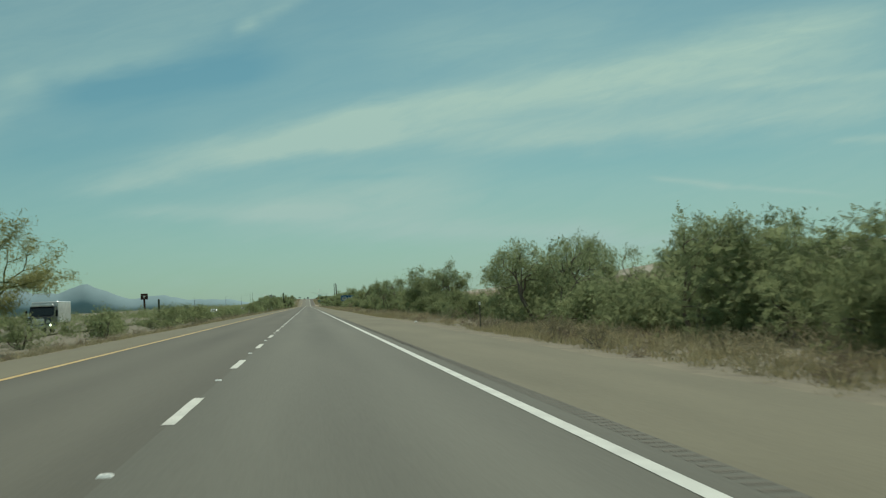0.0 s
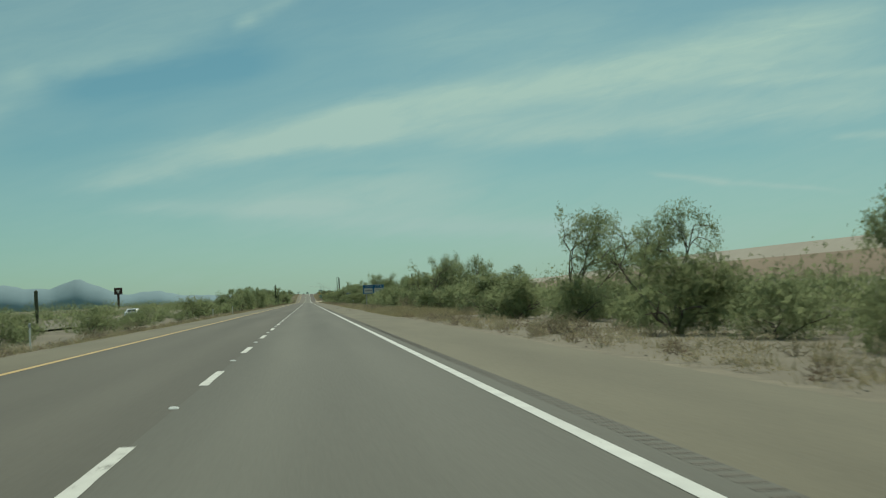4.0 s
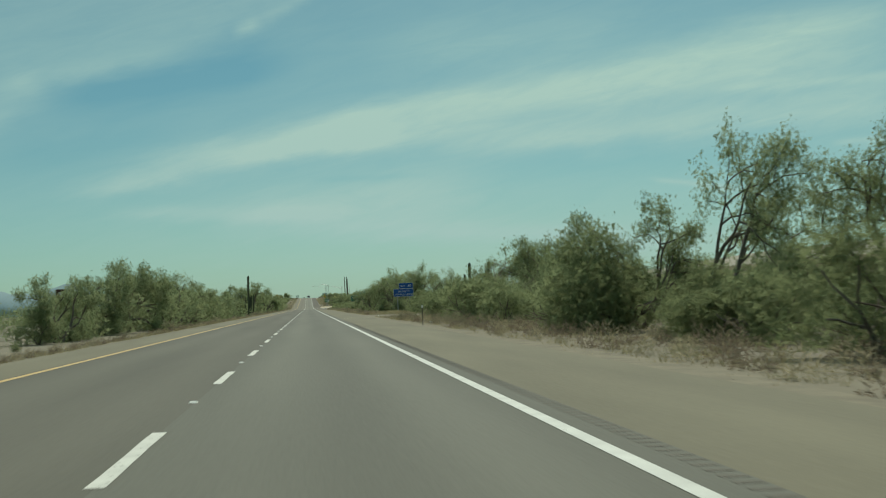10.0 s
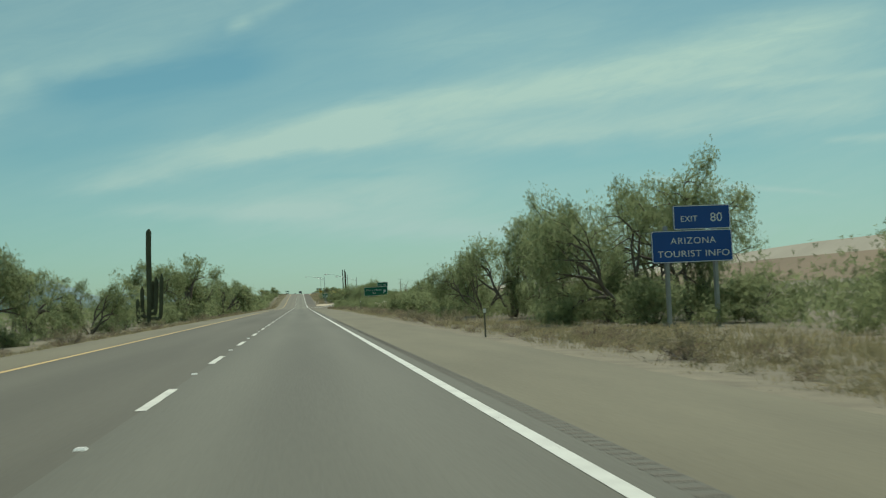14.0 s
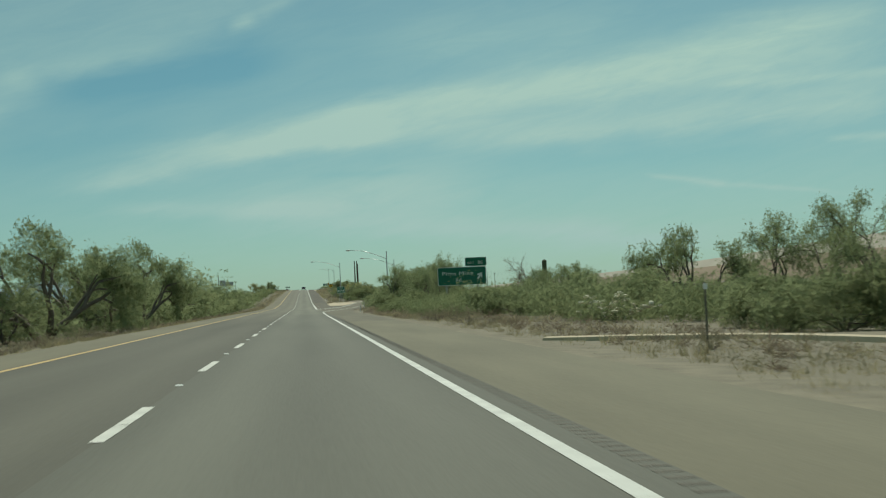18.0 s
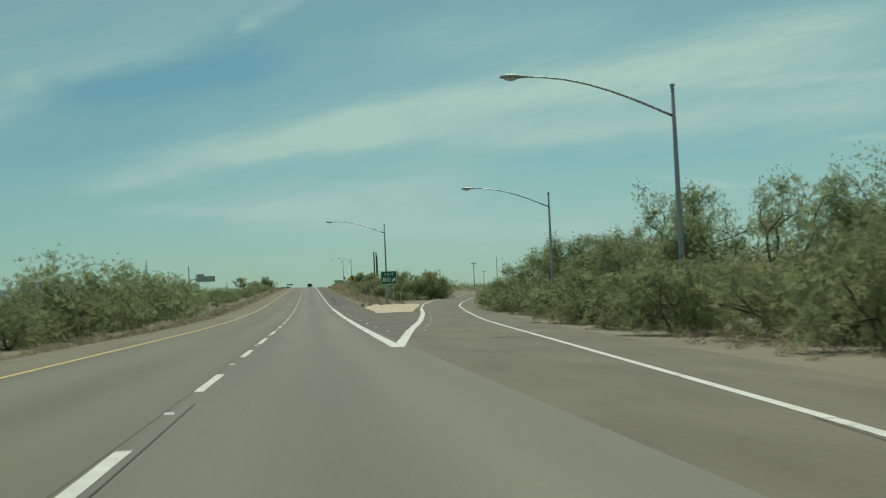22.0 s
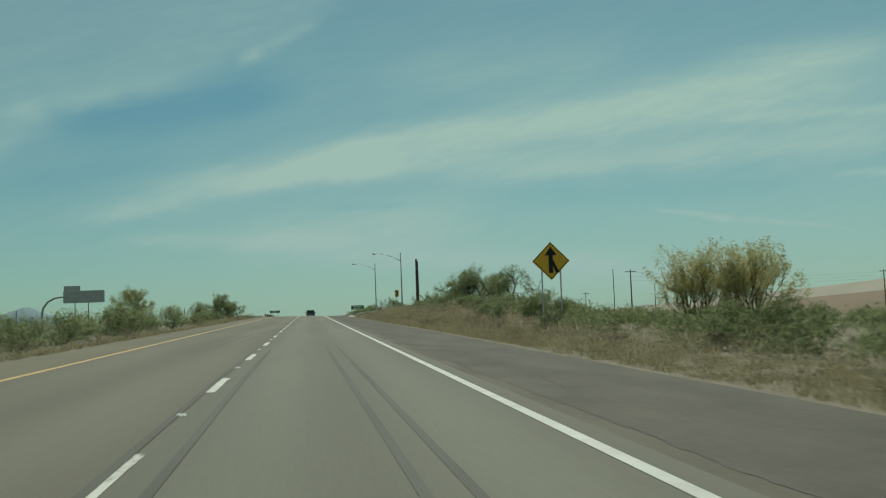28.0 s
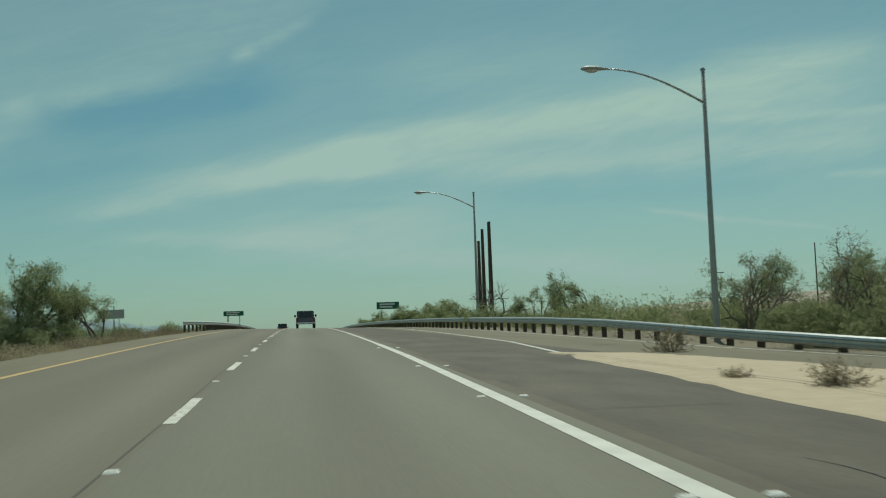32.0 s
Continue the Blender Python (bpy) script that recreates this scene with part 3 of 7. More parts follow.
def build_ground():
    xs = sorted(set([round(v, 2) for v in list(np.arange(-36, 46.1, 1.5)) + [-5.6, 7.3] + [46 * 1.22 ** k for k in range(1, 24)] + [-36 * 1.22 ** k for k in range(1, 25)]]))
    ys = list(GRID_Y[GRID_Y <= 1400]) + [1400 * 1.06 ** k for k in range(1, 22)]
    s = Shape()
    s.v = [(x, y, lie(x, y)) for y in ys for x in xs]
    n = len(xs)
    s.f = [(j * n + i, j * n + i + 1, (j + 1) * n + i + 1, (j + 1) * n + i) for j in range(len(ys) - 1) for i in range(n - 1)]
    ob = part("ground", s, "soil", smooth=True)
    tagged(ob, "dry tan desert soil with scattered gravel", "ground", kind="structure")


build_ground()
road = thing("road", Matrix(), "two-lane grey asphalt carriageway with painted lines", "road", kind="structure")


def edge_noise(y, k):
    return 0.14 * noise.noise((0.0, y * 0.21, k)) + 0.1 * noise.noise((3.0, y * 0.9, k))


def sheet(name, left, right, y0, y1, lift, mat, parent, label="", step=STEP):
    """A strip of surface laid along the road."""
    s = Shape()
    ys = sorted(set([y0, y1] + [float(y) for y in np.arange(math.ceil(y0 / step) * step, y1, step)]))
    for y in ys:
        for x in (left(y) if callable(left) else left, right(y) if callable(right) else right):
            s.v.append((x, y, road_z(x, y) + lift))
    s.f = [(2 * i, 2 * i + 1, 2 * i + 3, 2 * i + 2) for i in range(len(ys) - 1)]
    return part(name, s, mat, parent, label)


END = 1600
sheet("inside_lane", -3.9, 0.0, -80, END, 0, "asphalt_left", road, "worn brownish grey asphalt lane")
sheet("outside_lane", 0.0, lambda y: 4.2 if y < 692 else 4.05, -80, END, 0, "asphalt", road, "worn grey asphalt lane")
sheet("left_shoulder", lambda y: -5.5 + edge_noise(y, 1), -3.9, -80, END, 0, "shoulder", road, "narrow paved shoulder")
sheet("right_shoulder", 4.2, lambda y: 7.1 + edge_noise(y, 5), -80, 655, 0, "shoulder", road, "wide tan paved shoulder", 2.5)
sheet("right_shoulder", lambda y: 4.2 if y < 692 else 4.05, lambda y: 7.1 + edge_noise(y, 5), 655, 700, 0, "ramp", road, "wide cracked brown-grey shoulder before the ramp", 2.5)
sheet("right_shoulder", 4.3, lambda y: 7.1 + edge_noise(y, 5), 850, END, 0, "shoulder_dark", road, "wide dark paved shoulder", 2.5)
sheet("shoulder_seam", 4.05, 4.3, 850, END, 0, "gore", road)


def apron(name, left, right, lift, mat, parent, label=""):
    """A curved strip between two matched lines of points."""
    s = Shape()
    for (ax, ay), (bx, by) in zip(left, right):
        for k in range(7):
            x, y = ax + (bx - ax) * k / 6, ay + (by - ay) * k / 6
            s.v.append((x, y, surface_z(x, y) + lift))
    s.f = [(7 * i + k, 7 * i + k + 1, 7 * i + k + 8, 7 * i + k + 7) for i in range(len(left) - 1) for k in range(6)]
    return part(name, s, mat, parent, label)


def dense(points, n=5):
    out = []
    for a, b in zip(points[:-1], points[1:]):
        out += [(a[0] + (b[0] - a[0]) * k / n, a[1] + (b[1] - a[1]) * k / n) for k in range(n)]
    return out + [points[-1]]


ramp = thing("exit_ramp", Matrix(), "curving asphalt exit ramp with white edge lines", "ramp", kind="structure")
apron("ramp_pavement", dense(EXIT_L), dense(EXIT_R), 0.0, "ramp", ramp, "worn brown-grey ramp asphalt")
gore_l = dense([(4.05, 757), (4.05, 786), (4.05, 815), (4.05, 850)])
gore_r = dense([(4.06, 757), (7.6, 786), (10.9, 815), (14.0, 850)])
apron("gore_pavement", gore_l, gore_r, 0.001, "gore", ramp, "dark patched asphalt between the gore lines")
entry = thing("entrance_ramp", Matrix(), "asphalt entrance ramp that merges beside a guardrail", "ramp", kind="structure")
apron("ramp_pavement", dense(ENTRY_L), dense(ENTRY_R), 0.004, "shoulder", entry)
apron("merge_pavement", dense([(6.85, 1066), (6.85, 1083), (6.85, 1100), (6.85, 1130), (6.85, 1300)]), dense([(7.6, 1066), (9.2, 1083), (8.15, 1100), (7.35, 1130), (7.2, 1300)]), 0.002, "shoulder_dark", entry)


def slab(name, outline, thick, label):
    """A concrete apron with a rough joint down its middle."""
    s = Shape()
    n = len(outline)
    c = (sum(p[0] for p in outline) / n, sum(p[1] for p in outline) / n)
    low = [(x, y, surface_z(x, y) + 0.002) for x, y in outline]
    top = [(c[0] + (x - c[0]) * 0.93, c[1] + (y - c[1]) * 0.985, surface_z(x, y) + thick) for x, y in outline]
    s.add(low + top + [(c[0], c[1], surface_z(*c) + thick + 0.01)],
          [(i, (i + 1) % n, n + (i + 1) % n, n + i) for i in range(n)] + [(n + i, n + (i + 1) % n, 2 * n) for i in range(n)])
    ob = part(name, s, "concrete")
    return tagged(ob, label, "pavement", kind="structure")


def ragged(points, seed, amount):
    rng = random.Random(seed)
    return [(x + rng.uniform(-amount, amount), y + rng.uniform(-amount, amount)) for x, y in dense(points + [points[0]], 6)[:-1]]


slab("gore_pavement_concrete", ragged([(7.0, 813), (10.1, 815.5), (13.7, 843), (14.2, 849), (9.6, 850.5), (7.5, 847.5), (7.1, 830)], 3, 0.22), 0.018, "cream concrete apron in the exit gore")
slab("merge_pavement_concrete", ragged([(6.75, 1058), (6.7, 1064), (6.75, 1070), (7.05, 1076), (7.45, 1085), (9.3, 1084.2), (10.5, 1081), (11.6, 1075), (9.8, 1069), (8.2, 1063)], 4, 0.16), 0.022, "cracked cream concrete apron beside the entrance ramp")


def ribbon(name, points, width, mat, parent, lift=0.006, ramp_level=False, label=""):
    """A painted line along a row of points."""
    pts = []
    for a, b in zip(points[:-1], points[1:]):
        n = max(1, int(math.hypot(b[0] - a[0], b[1] - a[1]) / 2.5))
        pts += [(a[0] + (b[0] - a[0]) * k / n, a[1] + (b[1] - a[1]) * k / n) for k in range(n)]
    pts.append(points[-1])
    s = Shape()
    for i, p in enumerate(pts):
        a, b = pts[max(i - 1, 0)], pts[min(i + 1, len(pts) - 1)]
        d = Vector((b[0] - a[0], b[1] - a[1])).normalized()
        w = width(i / len(pts)) if callable(width) else width
        w *= 1 + 0.05 * noise.noise((p[1] * 0.6, 2.0, 1.0))
        for k in (-0.5, 0.5):
            x, y = p[0] + d.y * w * k, p[1] - d.x * w * k
            s.v.append((x, y, (surface_z(x, y) if ramp_level else road_z(x, y)) + lift))
    s.f = [(2 * i, 2 * i + 1, 2 * i + 3, 2 * i + 2) for i in range(len(pts) - 1)]
    return part(name, s, mat, parent, label)


ribbon("yellow_edge_line", [(-3.755, -80), (-3.755, END)], 0.145, "yellow_paint", road, 0.0045, label="worn yellow edge line")
ribbon("white_edge_line", [(3.68, -80), (3.68, 640)], 0.15, "white_paint", road, 0.0045, label="white edge line along the wide shoulder")
ribbon("white_edge_line", [(3.68, 640), (3.67, 690), (3.76, 705), (3.93, 713), (4.95, 726), (6.2, 736.5), (8.15, 755), (11.25, 785), (14.3, 812), (16.9, 834), (19.3, 849), (24.3, 872), (32.5, 893), (44.5, 911), (60, 924)],
       lambda k: 0.15, "white_paint_cracked", road, 0.0045, True, "white edge line that bends off along the ramp")
ribbon("gore_line", [(3.69, 753.6), (3.74, 763), (3.82, 775), (3.89, 787), (3.93, 800), (3.9, 820), (3.84, 834)], 0.3, "white_paint_cracked", road, 0.005, label="broad cracked white gore line")
ribbon("gore_line", [(3.72, 753.8), (5.15, 766), (5.75, 771), (7.7, 786), (10.05, 806), (12.4, 829), (14.5, 846), (18, 865), (25.5, 888.5), (38, 908.5), (56, 923.5)], lambda k: 0.3 if k < 0.4 else 0.16, "white_paint_cracked", ramp, 0.006, True, "broad white gore line")
ribbon("white_edge_line", [(3.83, 833), (3.81, 842), (3.75, 858), (3.7, 900), (3.7, 1060)], 0.14, "white_paint", road, 0.0045, label="white edge line")
ribbon("white_edge_line", [(3.7, 1060), (3.82, 1085), (3.76, 1130), (3.72, END)], lambda k: 0.2 if k < 0.06 else 0.14, "white_paint", road, 0.0045, label="white edge line")
ribbon("ramp_line", [(7.5, 1083.5), (8.24, 1094), (8.35, 1128), (7.3, 1180), (5.0, 1290)], 0.14, "white_paint", entry, 0.012, True)
ribbon("ramp_line", [(33.5, 1018), (23.5, 1042), (16, 1066), (12.4, 1087), (11.9, 1100), (10.9, 1150), (6.8, 1300)], 0.12, "white_paint", entry, 0.012, True)

# lane dashes three metres long, with a ceramic marker in each gap
PERIOD = 9.14
FIRST = 10.51 - PERIOD * 8
marker_mesh = Shape().add([(-0.055, -0.05, 0), (0.055, -0.05, 0), (0.055, 0.05, 0), (-0.055, 0.05, 0), (-0.04, -0.025, 0.02), (0.04, -0.025, 0.02), (0.04, 0.025, 0.02), (-0.04, 0.025, 0.02)],
                           [(4, 5, 6, 7), (0, 1, 5, 4), (1, 2, 6, 5), (2, 3, 7, 6), (3, 0, 4, 7)]).mesh("road_marker")
dash_y = FIRST
rng = random.Random(11)
while dash_y < 1330:
    if dash_y > -12:
        long = 3.0 if not 655 < dash_y < 800 else 3.5
        s = Shape()
        back = 1.7 if 755 < dash_y < 771 else 0.0
        for k in range(7):
            y = dash_y - back + (long + back) * k / 6
            for x in (-0.06 - rng.uniform(0, 0.012), 0.06 + rng.uniform(0, 0.012)):
                s.v.append((x, y, road_z(x, y) + 0.0045))
        s.f = [(2 * i, 2 * i + 1, 2 * i + 3, 2 * i + 2) for i in range(6)]
        part("lane_dash", s, "white_dash", road)
        y = dash_y + long + (PERIOD - long) / 2
        mk = part("road_marker", marker_mesh, "marker", road)
        mk.location = (-0.02, y, road_z(0, y))
    dash_y += PERIOD
for k in range(7):
    y = 768 + k * 7.3
    for x in (3.66 + 0.01 * k, 4.5):
        mk = part("road_marker", marker_mesh, "marker", road)
        mk.location = (x, y, road_z(x, y) + 0.004)
    x = float(np.interp(y, [767, 786, 806, 829], [5.44, 7.9, 10.2, 12.4]))
    for off in (-0.35, 0.4):
        mk = part("road_marker", marker_mesh, "marker", ramp)
        mk.location = (x + off, y, surface_z(x + off, y) + 0.004)
for y in (1066, 1073, 1080, 1090):
    for x in (3.55, 4.1):
        mk = part("road_marker", marker_mesh, "marker", road)
        mk.location = (x, y, road_z(x, y) + 0.004)


for k, (x0, x1, y0) in enumerate(((4.3, 5.45, 426.3), (6.3, 6.95, 425.2))):
    mrng = random.Random(70 + k)
    for q in range(3):
        a = x0 + (x1 - x0) * mrng.uniform(0, 0.3)
        ribbon("paint_stroke", [(a + (x1 - a) * j / 6, y0 + 0.14 * q + mrng.uniform(-0.05, 0.05)) for j in range(7)], 0.06, "white_paint", road, 0.007, True)


def rumble():
    """Milled grooves beside the right edge line."""
    s = Shape()
    for y in np.concatenate([np.arange(-5, 700, 0.24), np.arange(862, 905, 0.3), np.arange(1042, 1062, 0.3)]):
        x0, x1 = 3.99, 4.19
        if y > 862:
            x0, x1 = 4.9, 5.4
        v = [(x, yy, road_z(x, yy) + z) for yy, z in ((y, 0.003), (y + 0.04, 0.0035), (y + 0.08, 0.003)) for x in (x0, x1)]
        s.add(v, [(0, 1, 3, 2), (2, 3, 5, 4)])
    ob = part("rumble_strip", s, "groove", road, "dark milled rumble strip")
    ob["kind"] = "stuff"


rumble()


def crack(points, width, parent, mat="tar", name="tar_seam", lift=0.009, seed=1, jitter=0.05):
    rng = random.Random(seed)
    pts = [(x + rng.uniform(-jitter, jitter), y) for x, y in dense(points, 9)]
    return ribbon(name, pts, lambda k: width * (0.5 + rng.random()), mat, parent, lift, True)


crack([(-0.12, 655), (-0.1, 705), (-0.15, 760), (-0.1, 800), (-0.14, 850)], 0.012, road, "rubber_mark", seed=2, lift=0.004)
crack([(0.1, 690), (0.14, 740)], 0.02, road, seed=8)
crack([(-0.05, 965), (-0.02, 1010), (-0.12, 1080)], 0.02, road, "rubber_mark", seed=3, lift=0.004)
crack([(4.0, 662), (4.0, 672), (4.1, 686)], 0.014, road, "rubber_mark", seed=4)
crack([(3.66, 692), (3.7, 703), (3.84, 713), (4.8, 726), (6.05, 736.5)], 0.016, road, "rubber_mark", seed=31, lift=0.012, jitter=0.03)
for k, pts in enumerate(([(5.2, 716), (6.6, 716.3)], [(5.5, 712.5), (8, 713)], [(6.3, 712), (6.5, 709), (7.0, 706), (8, 704.5)], [(6, 704), (6.6, 701.5)], [(5.6, 722), (7.2, 721)])):
    crack(pts, 0.03, ramp, seed=40 + k, lift=0.01)
crack([(5.0, 667.5), (5.4, 669), (5.75, 671.8), (5.6, 673), (5.9, 675)], 0.014, road, "rubber_mark", seed=6, jitter=0.09)
for k, (x0, x1, y) in enumerate([(5.2, 9.5, 776), (5.6, 11, 795), (8, 12, 752), (5, 6.6, 845), (7, 13, 767)]):
    crack([(x0, y), ((x0 + x1) / 2, y + 0.3), (x1, y - 0.2)], 0.035, ramp, seed=20 + k)
for k in range(42):
    y = 852 + 5 * k
    crack([(4.3, y), (4.33, y + 1.7), (4.28, y + 3.3), (4.31, y + 4.9)], 0.013, road, "rubber_mark", seed=500 + k, lift=0.004, jitter=0.035)
crng = random.Random(91)
y = 853.0
while y < 1072:
    x0, x1 = crng.uniform(4.4, 5.2), crng.uniform(5.8, 7.0)
    crack([(x0, y), ((x0 + x1) / 2, y + crng.uniform(-0.4, 0.4)), (x1, y + crng.uniform(-0.5, 0.5))], 0.022, road, seed=int(y), lift=0.006)
    if crng.random() < 0.4:
        crack([(x0, y), (x0 + crng.uniform(-0.2, 0.4), y + crng.uniform(2, 4)), (x0 + crng.uniform(-0.1, 0.6), y + crng.uniform(5, 8))], 0.02, road, seed=int(y) + 7, lift=0.006)
    y += crng.uniform(6, 13)
for k in range(9):
    y = 744 + k * 11 + crng.uniform(-3, 3)
    x0 = float(np.interp(y, [744, 850], [6.5, 15])) + crng.uniform(-1.5, 1.5)
    crack([(x0, y), (x0 + crng.uniform(1, 2), y + crng.uniform(-0.5, 0.5)), (x0 + crng.uniform(2.5, 3.5), y + crng.uniform(-0.6, 0.6))], 0.025, ramp, seed=200 + k, lift=0.01)
for k in range(15):
    y = 771 + 4.1 * k
    x = 3.98 + crng.uniform(-0.1, 0.1)
    if crng.random() < 0.7:
        crack([(x, y), (x + crng.uniform(-0.1, 0.1), y + 0.5), (x + crng.uniform(-0.14, 0.14), y + 1.1), (x + crng.uniform(-0.12, 0.12), y + crng.uniform(1.4, 2.6))], 0.016, road, seed=300 + k, lift=0.014, jitter=0.02)
    y = 782 + 3.2 * k
    x = float(np.interp(y, [771, 786, 806, 829], [5.75, 7.7, 10.05, 12.4]))
    if crng.random() < 0.5:
        crack([(x - 0.2, y - 0.8), (x, y), (x + 0.2, y + 1.0)], 0.016, ramp, seed=400 + k, lift=0.016, jitter=0.05)
crack([(7.6, 1084), (7.9, 1079), (8.2, 1074), (8.0, 1067)], 0.025, entry, seed=63, lift=0.06)
crack([(7.6, 846), (10, 838), (10.5, 826), (9.4, 816)], 0.02, ramp, seed=64, lift=0.04)
crack([(8, 831), (12, 833)], 0.02, ramp, seed=65, lift=0.04)
for k, x in enumerate((2.03, 2.36, -0.08, 0.33)):
    s0 = 2.0 if k < 2 else 0
    ribbon("skid_mark", [(x + 0.25 - 0.02 * k, 918 - s0), (x + 0.05, 932), (x - 0.03, 945), (x - 0.16 if k < 2 else x - 0.02, 958 + s0)], lambda q: 0.085 * min(1, 6 * q, 4 * (1 - q) + 0.1), "rubber_mark", road, 0.0035 if k < 2 else 0.0075)
for k, (x, y0, y1) in enumerate(((-1.6, 955, 985), (-1.0, 962, 990))):
    ribbon("skid_mark", [(x, y0), (x + 0.3, (y0 + y1) / 2), (x + 0.9, y1)], lambda q: 0.06 * min(1, 5 * q, 5 * (1 - q) + 0.1), "rubber_mark", road, 0.0045)

# the other carriageway beyond the median
other = thing("opposite_road", Matrix(), "opposite grey asphalt carriageway beyond the median", "road", kind="structure")
s = Shape()
for y in GRID_Y[GRID_Y <= END]:
    for x in (-31, -25.5, -20):
        s.v.append((x, y, ground_z(-12, y) - 0.2 + 0.3))
n = len(s.v) // 3
s.f = [(3 * i + k, 3 * i + k + 1, 3 * i + k + 4, 3 * i + k + 3) for i in range(n - 1) for k in range(2)]
part("carriageway", s, "shoulder", other)
OPP = lambda y: ground_z(-12, y) + 0.1


# ---- plants ----
def grow(rng, stems, levels, length, radius, lean, fork, droop=0.0, split=(2, 3), wander=0.22, bare=1):
    """Wood of a plant and the points along its twigs."""
    wood, twigs = Shape(), []

    def limb(p, d, ln, r, level):
        pts, rad = [p], [r]
        q = p
        for k in range(3):
            d = (d + Vector((rng.gauss(0, wander), rng.gauss(0, wander), rng.gauss(0, wander * 0.7) - droop * (levels - level) * 0.05))).normalized()
            q = q + d * ln / 3
            if q.z < 0.1:
                q.z = 0.1 + rng.random() * 0.2
            pts.append(q)
            rad.append(r * (1 - 0.14 * (k + 1)))
        if level >= bare or level == levels:
            wood.tube(pts, rad, 5 if level > 2 else (4 if level > 1 else 3), False)
        if level <= 1:
            twigs.extend(pts[1:])
        elif level == 2:
            twigs.extend(pts[2:])
        if level == 0:
            return
        for k in range(rng.randint(*split)):
            side = d.orthogonal().normalized()
            side.rotate(Matrix.Rotation(rng.uniform(0, 6.28), 3, d))
            a = math.radians(rng.uniform(*fork))
            start = pts[-1] if k < 2 else pts[2]
            limb(start, (d * math.cos(a) + side * math.sin(a)).normalized(), ln * rng.uniform(0.62, 0.85), r * 0.58, level - 1)

    for k in range(stems):
        az = 6.283 * (k + rng.random() * 0.6) / stems
        a = math.radians(rng.uniform(*lean))
        limb(Vector((math.cos(az) * radius, math.sin(az) * radius, 0)), Vector((math.sin(a) * math.cos(az), math.sin(a) * math.sin(az), math.cos(a))), length * rng.uniform(0.8, 1.15), radius, levels)
    return wood, twigs


def foliage(rng, twigs, each, spread, size, slim=0.4):
    """Many small leaf sprays round the twigs, as one mesh."""
    r = np.random.RandomState(rng.randint(0, 99999))
    c = np.repeat(np.array([tuple(t) for t in twigs]), each, axis=0)
    off = r.normal(0, 1, c.shape)
    far = np.linalg.norm(off, axis=1)[:, None]
    off *= np.minimum(1.0, 1.75 / far)
    c = c + off * spread
    c[:, 2] = np.maximum(c[:, 2], 0.06)
    n = len(c)
    d = r.normal(0, 1, (n, 3))
    d[:, 2] -= 0.25
    d /= np.linalg.norm(d, axis=1)[:, None]
    side = np.cross(d, r.normal(0, 1, (n, 3)))
    side /= np.linalg.norm(side, axis=1)[:, None]
    ln = size * r.uniform(0.6, 1.3, (n, 1)) * np.interp(far, [0.4, 1.75], [1.3, 0.62])
    v = np.stack([c - d * ln * 0.5, c + side * ln * slim * 0.5 + d * ln * 0.1, c + d * ln * 0.5], axis=1).reshape(-1, 3)
    me = bpy.data.meshes.new("leaves")
    me.from_pydata(v.tolist(), [], np.arange(3 * n).reshape(-1, 3).tolist())
    me.update()
    return me


def bush_leaves(seed, height, wide, inner, outer, lobes=10):
    """A dense bush: broad sprays inside several rounded lobes, small ones over their skin."""
    r = np.random.RandomState(seed)
    az, rho = r.uniform(0, 6.283, lobes), np.sqrt(r.uniform(0, 1, lobes)) * 0.6 * wide
    rho[0] = 0.1
    size = height * r.uniform(0.2, 0.33, lobes)
    top = height * (1 - 0.5 * (rho / (0.75 * wide)) ** 2) * r.uniform(0.8, 1.0, lobes)
    mid = np.stack([np.cos(az) * rho, np.sin(az) * rho, np.maximum(top - size, size * 0.7)], 1)
    sets = []
    for n, r0, r1, leaf in ((inner, 0.1, 0.85, 0.115), (outer, 0.72, 1.06, 0.05)):
        k = r.choice(lobes, n, p=size ** 2 / (size ** 2).sum())
        d = r.normal(0, 1, (n, 3))
        d /= np.linalg.norm(d, axis=1)[:, None]
        c = mid[k] + d * (size[k] * np.sqrt(r.uniform(r0 ** 2, r1 ** 2, n)))[:, None]
        # the skirt hangs down to the ground
        hang = r.rand(n) < 0.3
        c[hang, 2] *= r.uniform(0.1, 0.8, hang.sum())
        c[:, 2] = np.maximum(c[:, 2], 0.05)
        t = d * 0.5 + r.normal(0, 1, (n, 3)) + np.array([[0, 0, 0.4]])
        t /= np.linalg.norm(t, axis=1)[:, None]
        u = np.cross(t, r.normal(0, 1, (n, 3)))
        u /= np.linalg.norm(u, axis=1)[:, None]
        ln = height * leaf * r.uniform(0.6, 1.4, (n, 1))
        sets.append(np.stack([c - t * ln * 0.5, c + u * ln * 0.75, c + t * ln * 0.5], 1))
    v = np.concatenate(sets).reshape(-1, 3)
    me = bpy.data.meshes.new("leaves")
    me.from_pydata(v.tolist(), [], np.arange(len(v)).reshape(-1, 3).tolist())
    return me


def fit_height(wood, leaves, height):
    top = max(v.co.z for v in leaves.vertices) if leaves else max(v[2] for v in wood.v)
    k = height / top
    wood.v = [(x * k, y * k, z * k) for x, y, z in wood.v]
    if leaves:
        leaves.transform(Matrix.Diagonal((k, k, k, 1)))


KINDS = {}


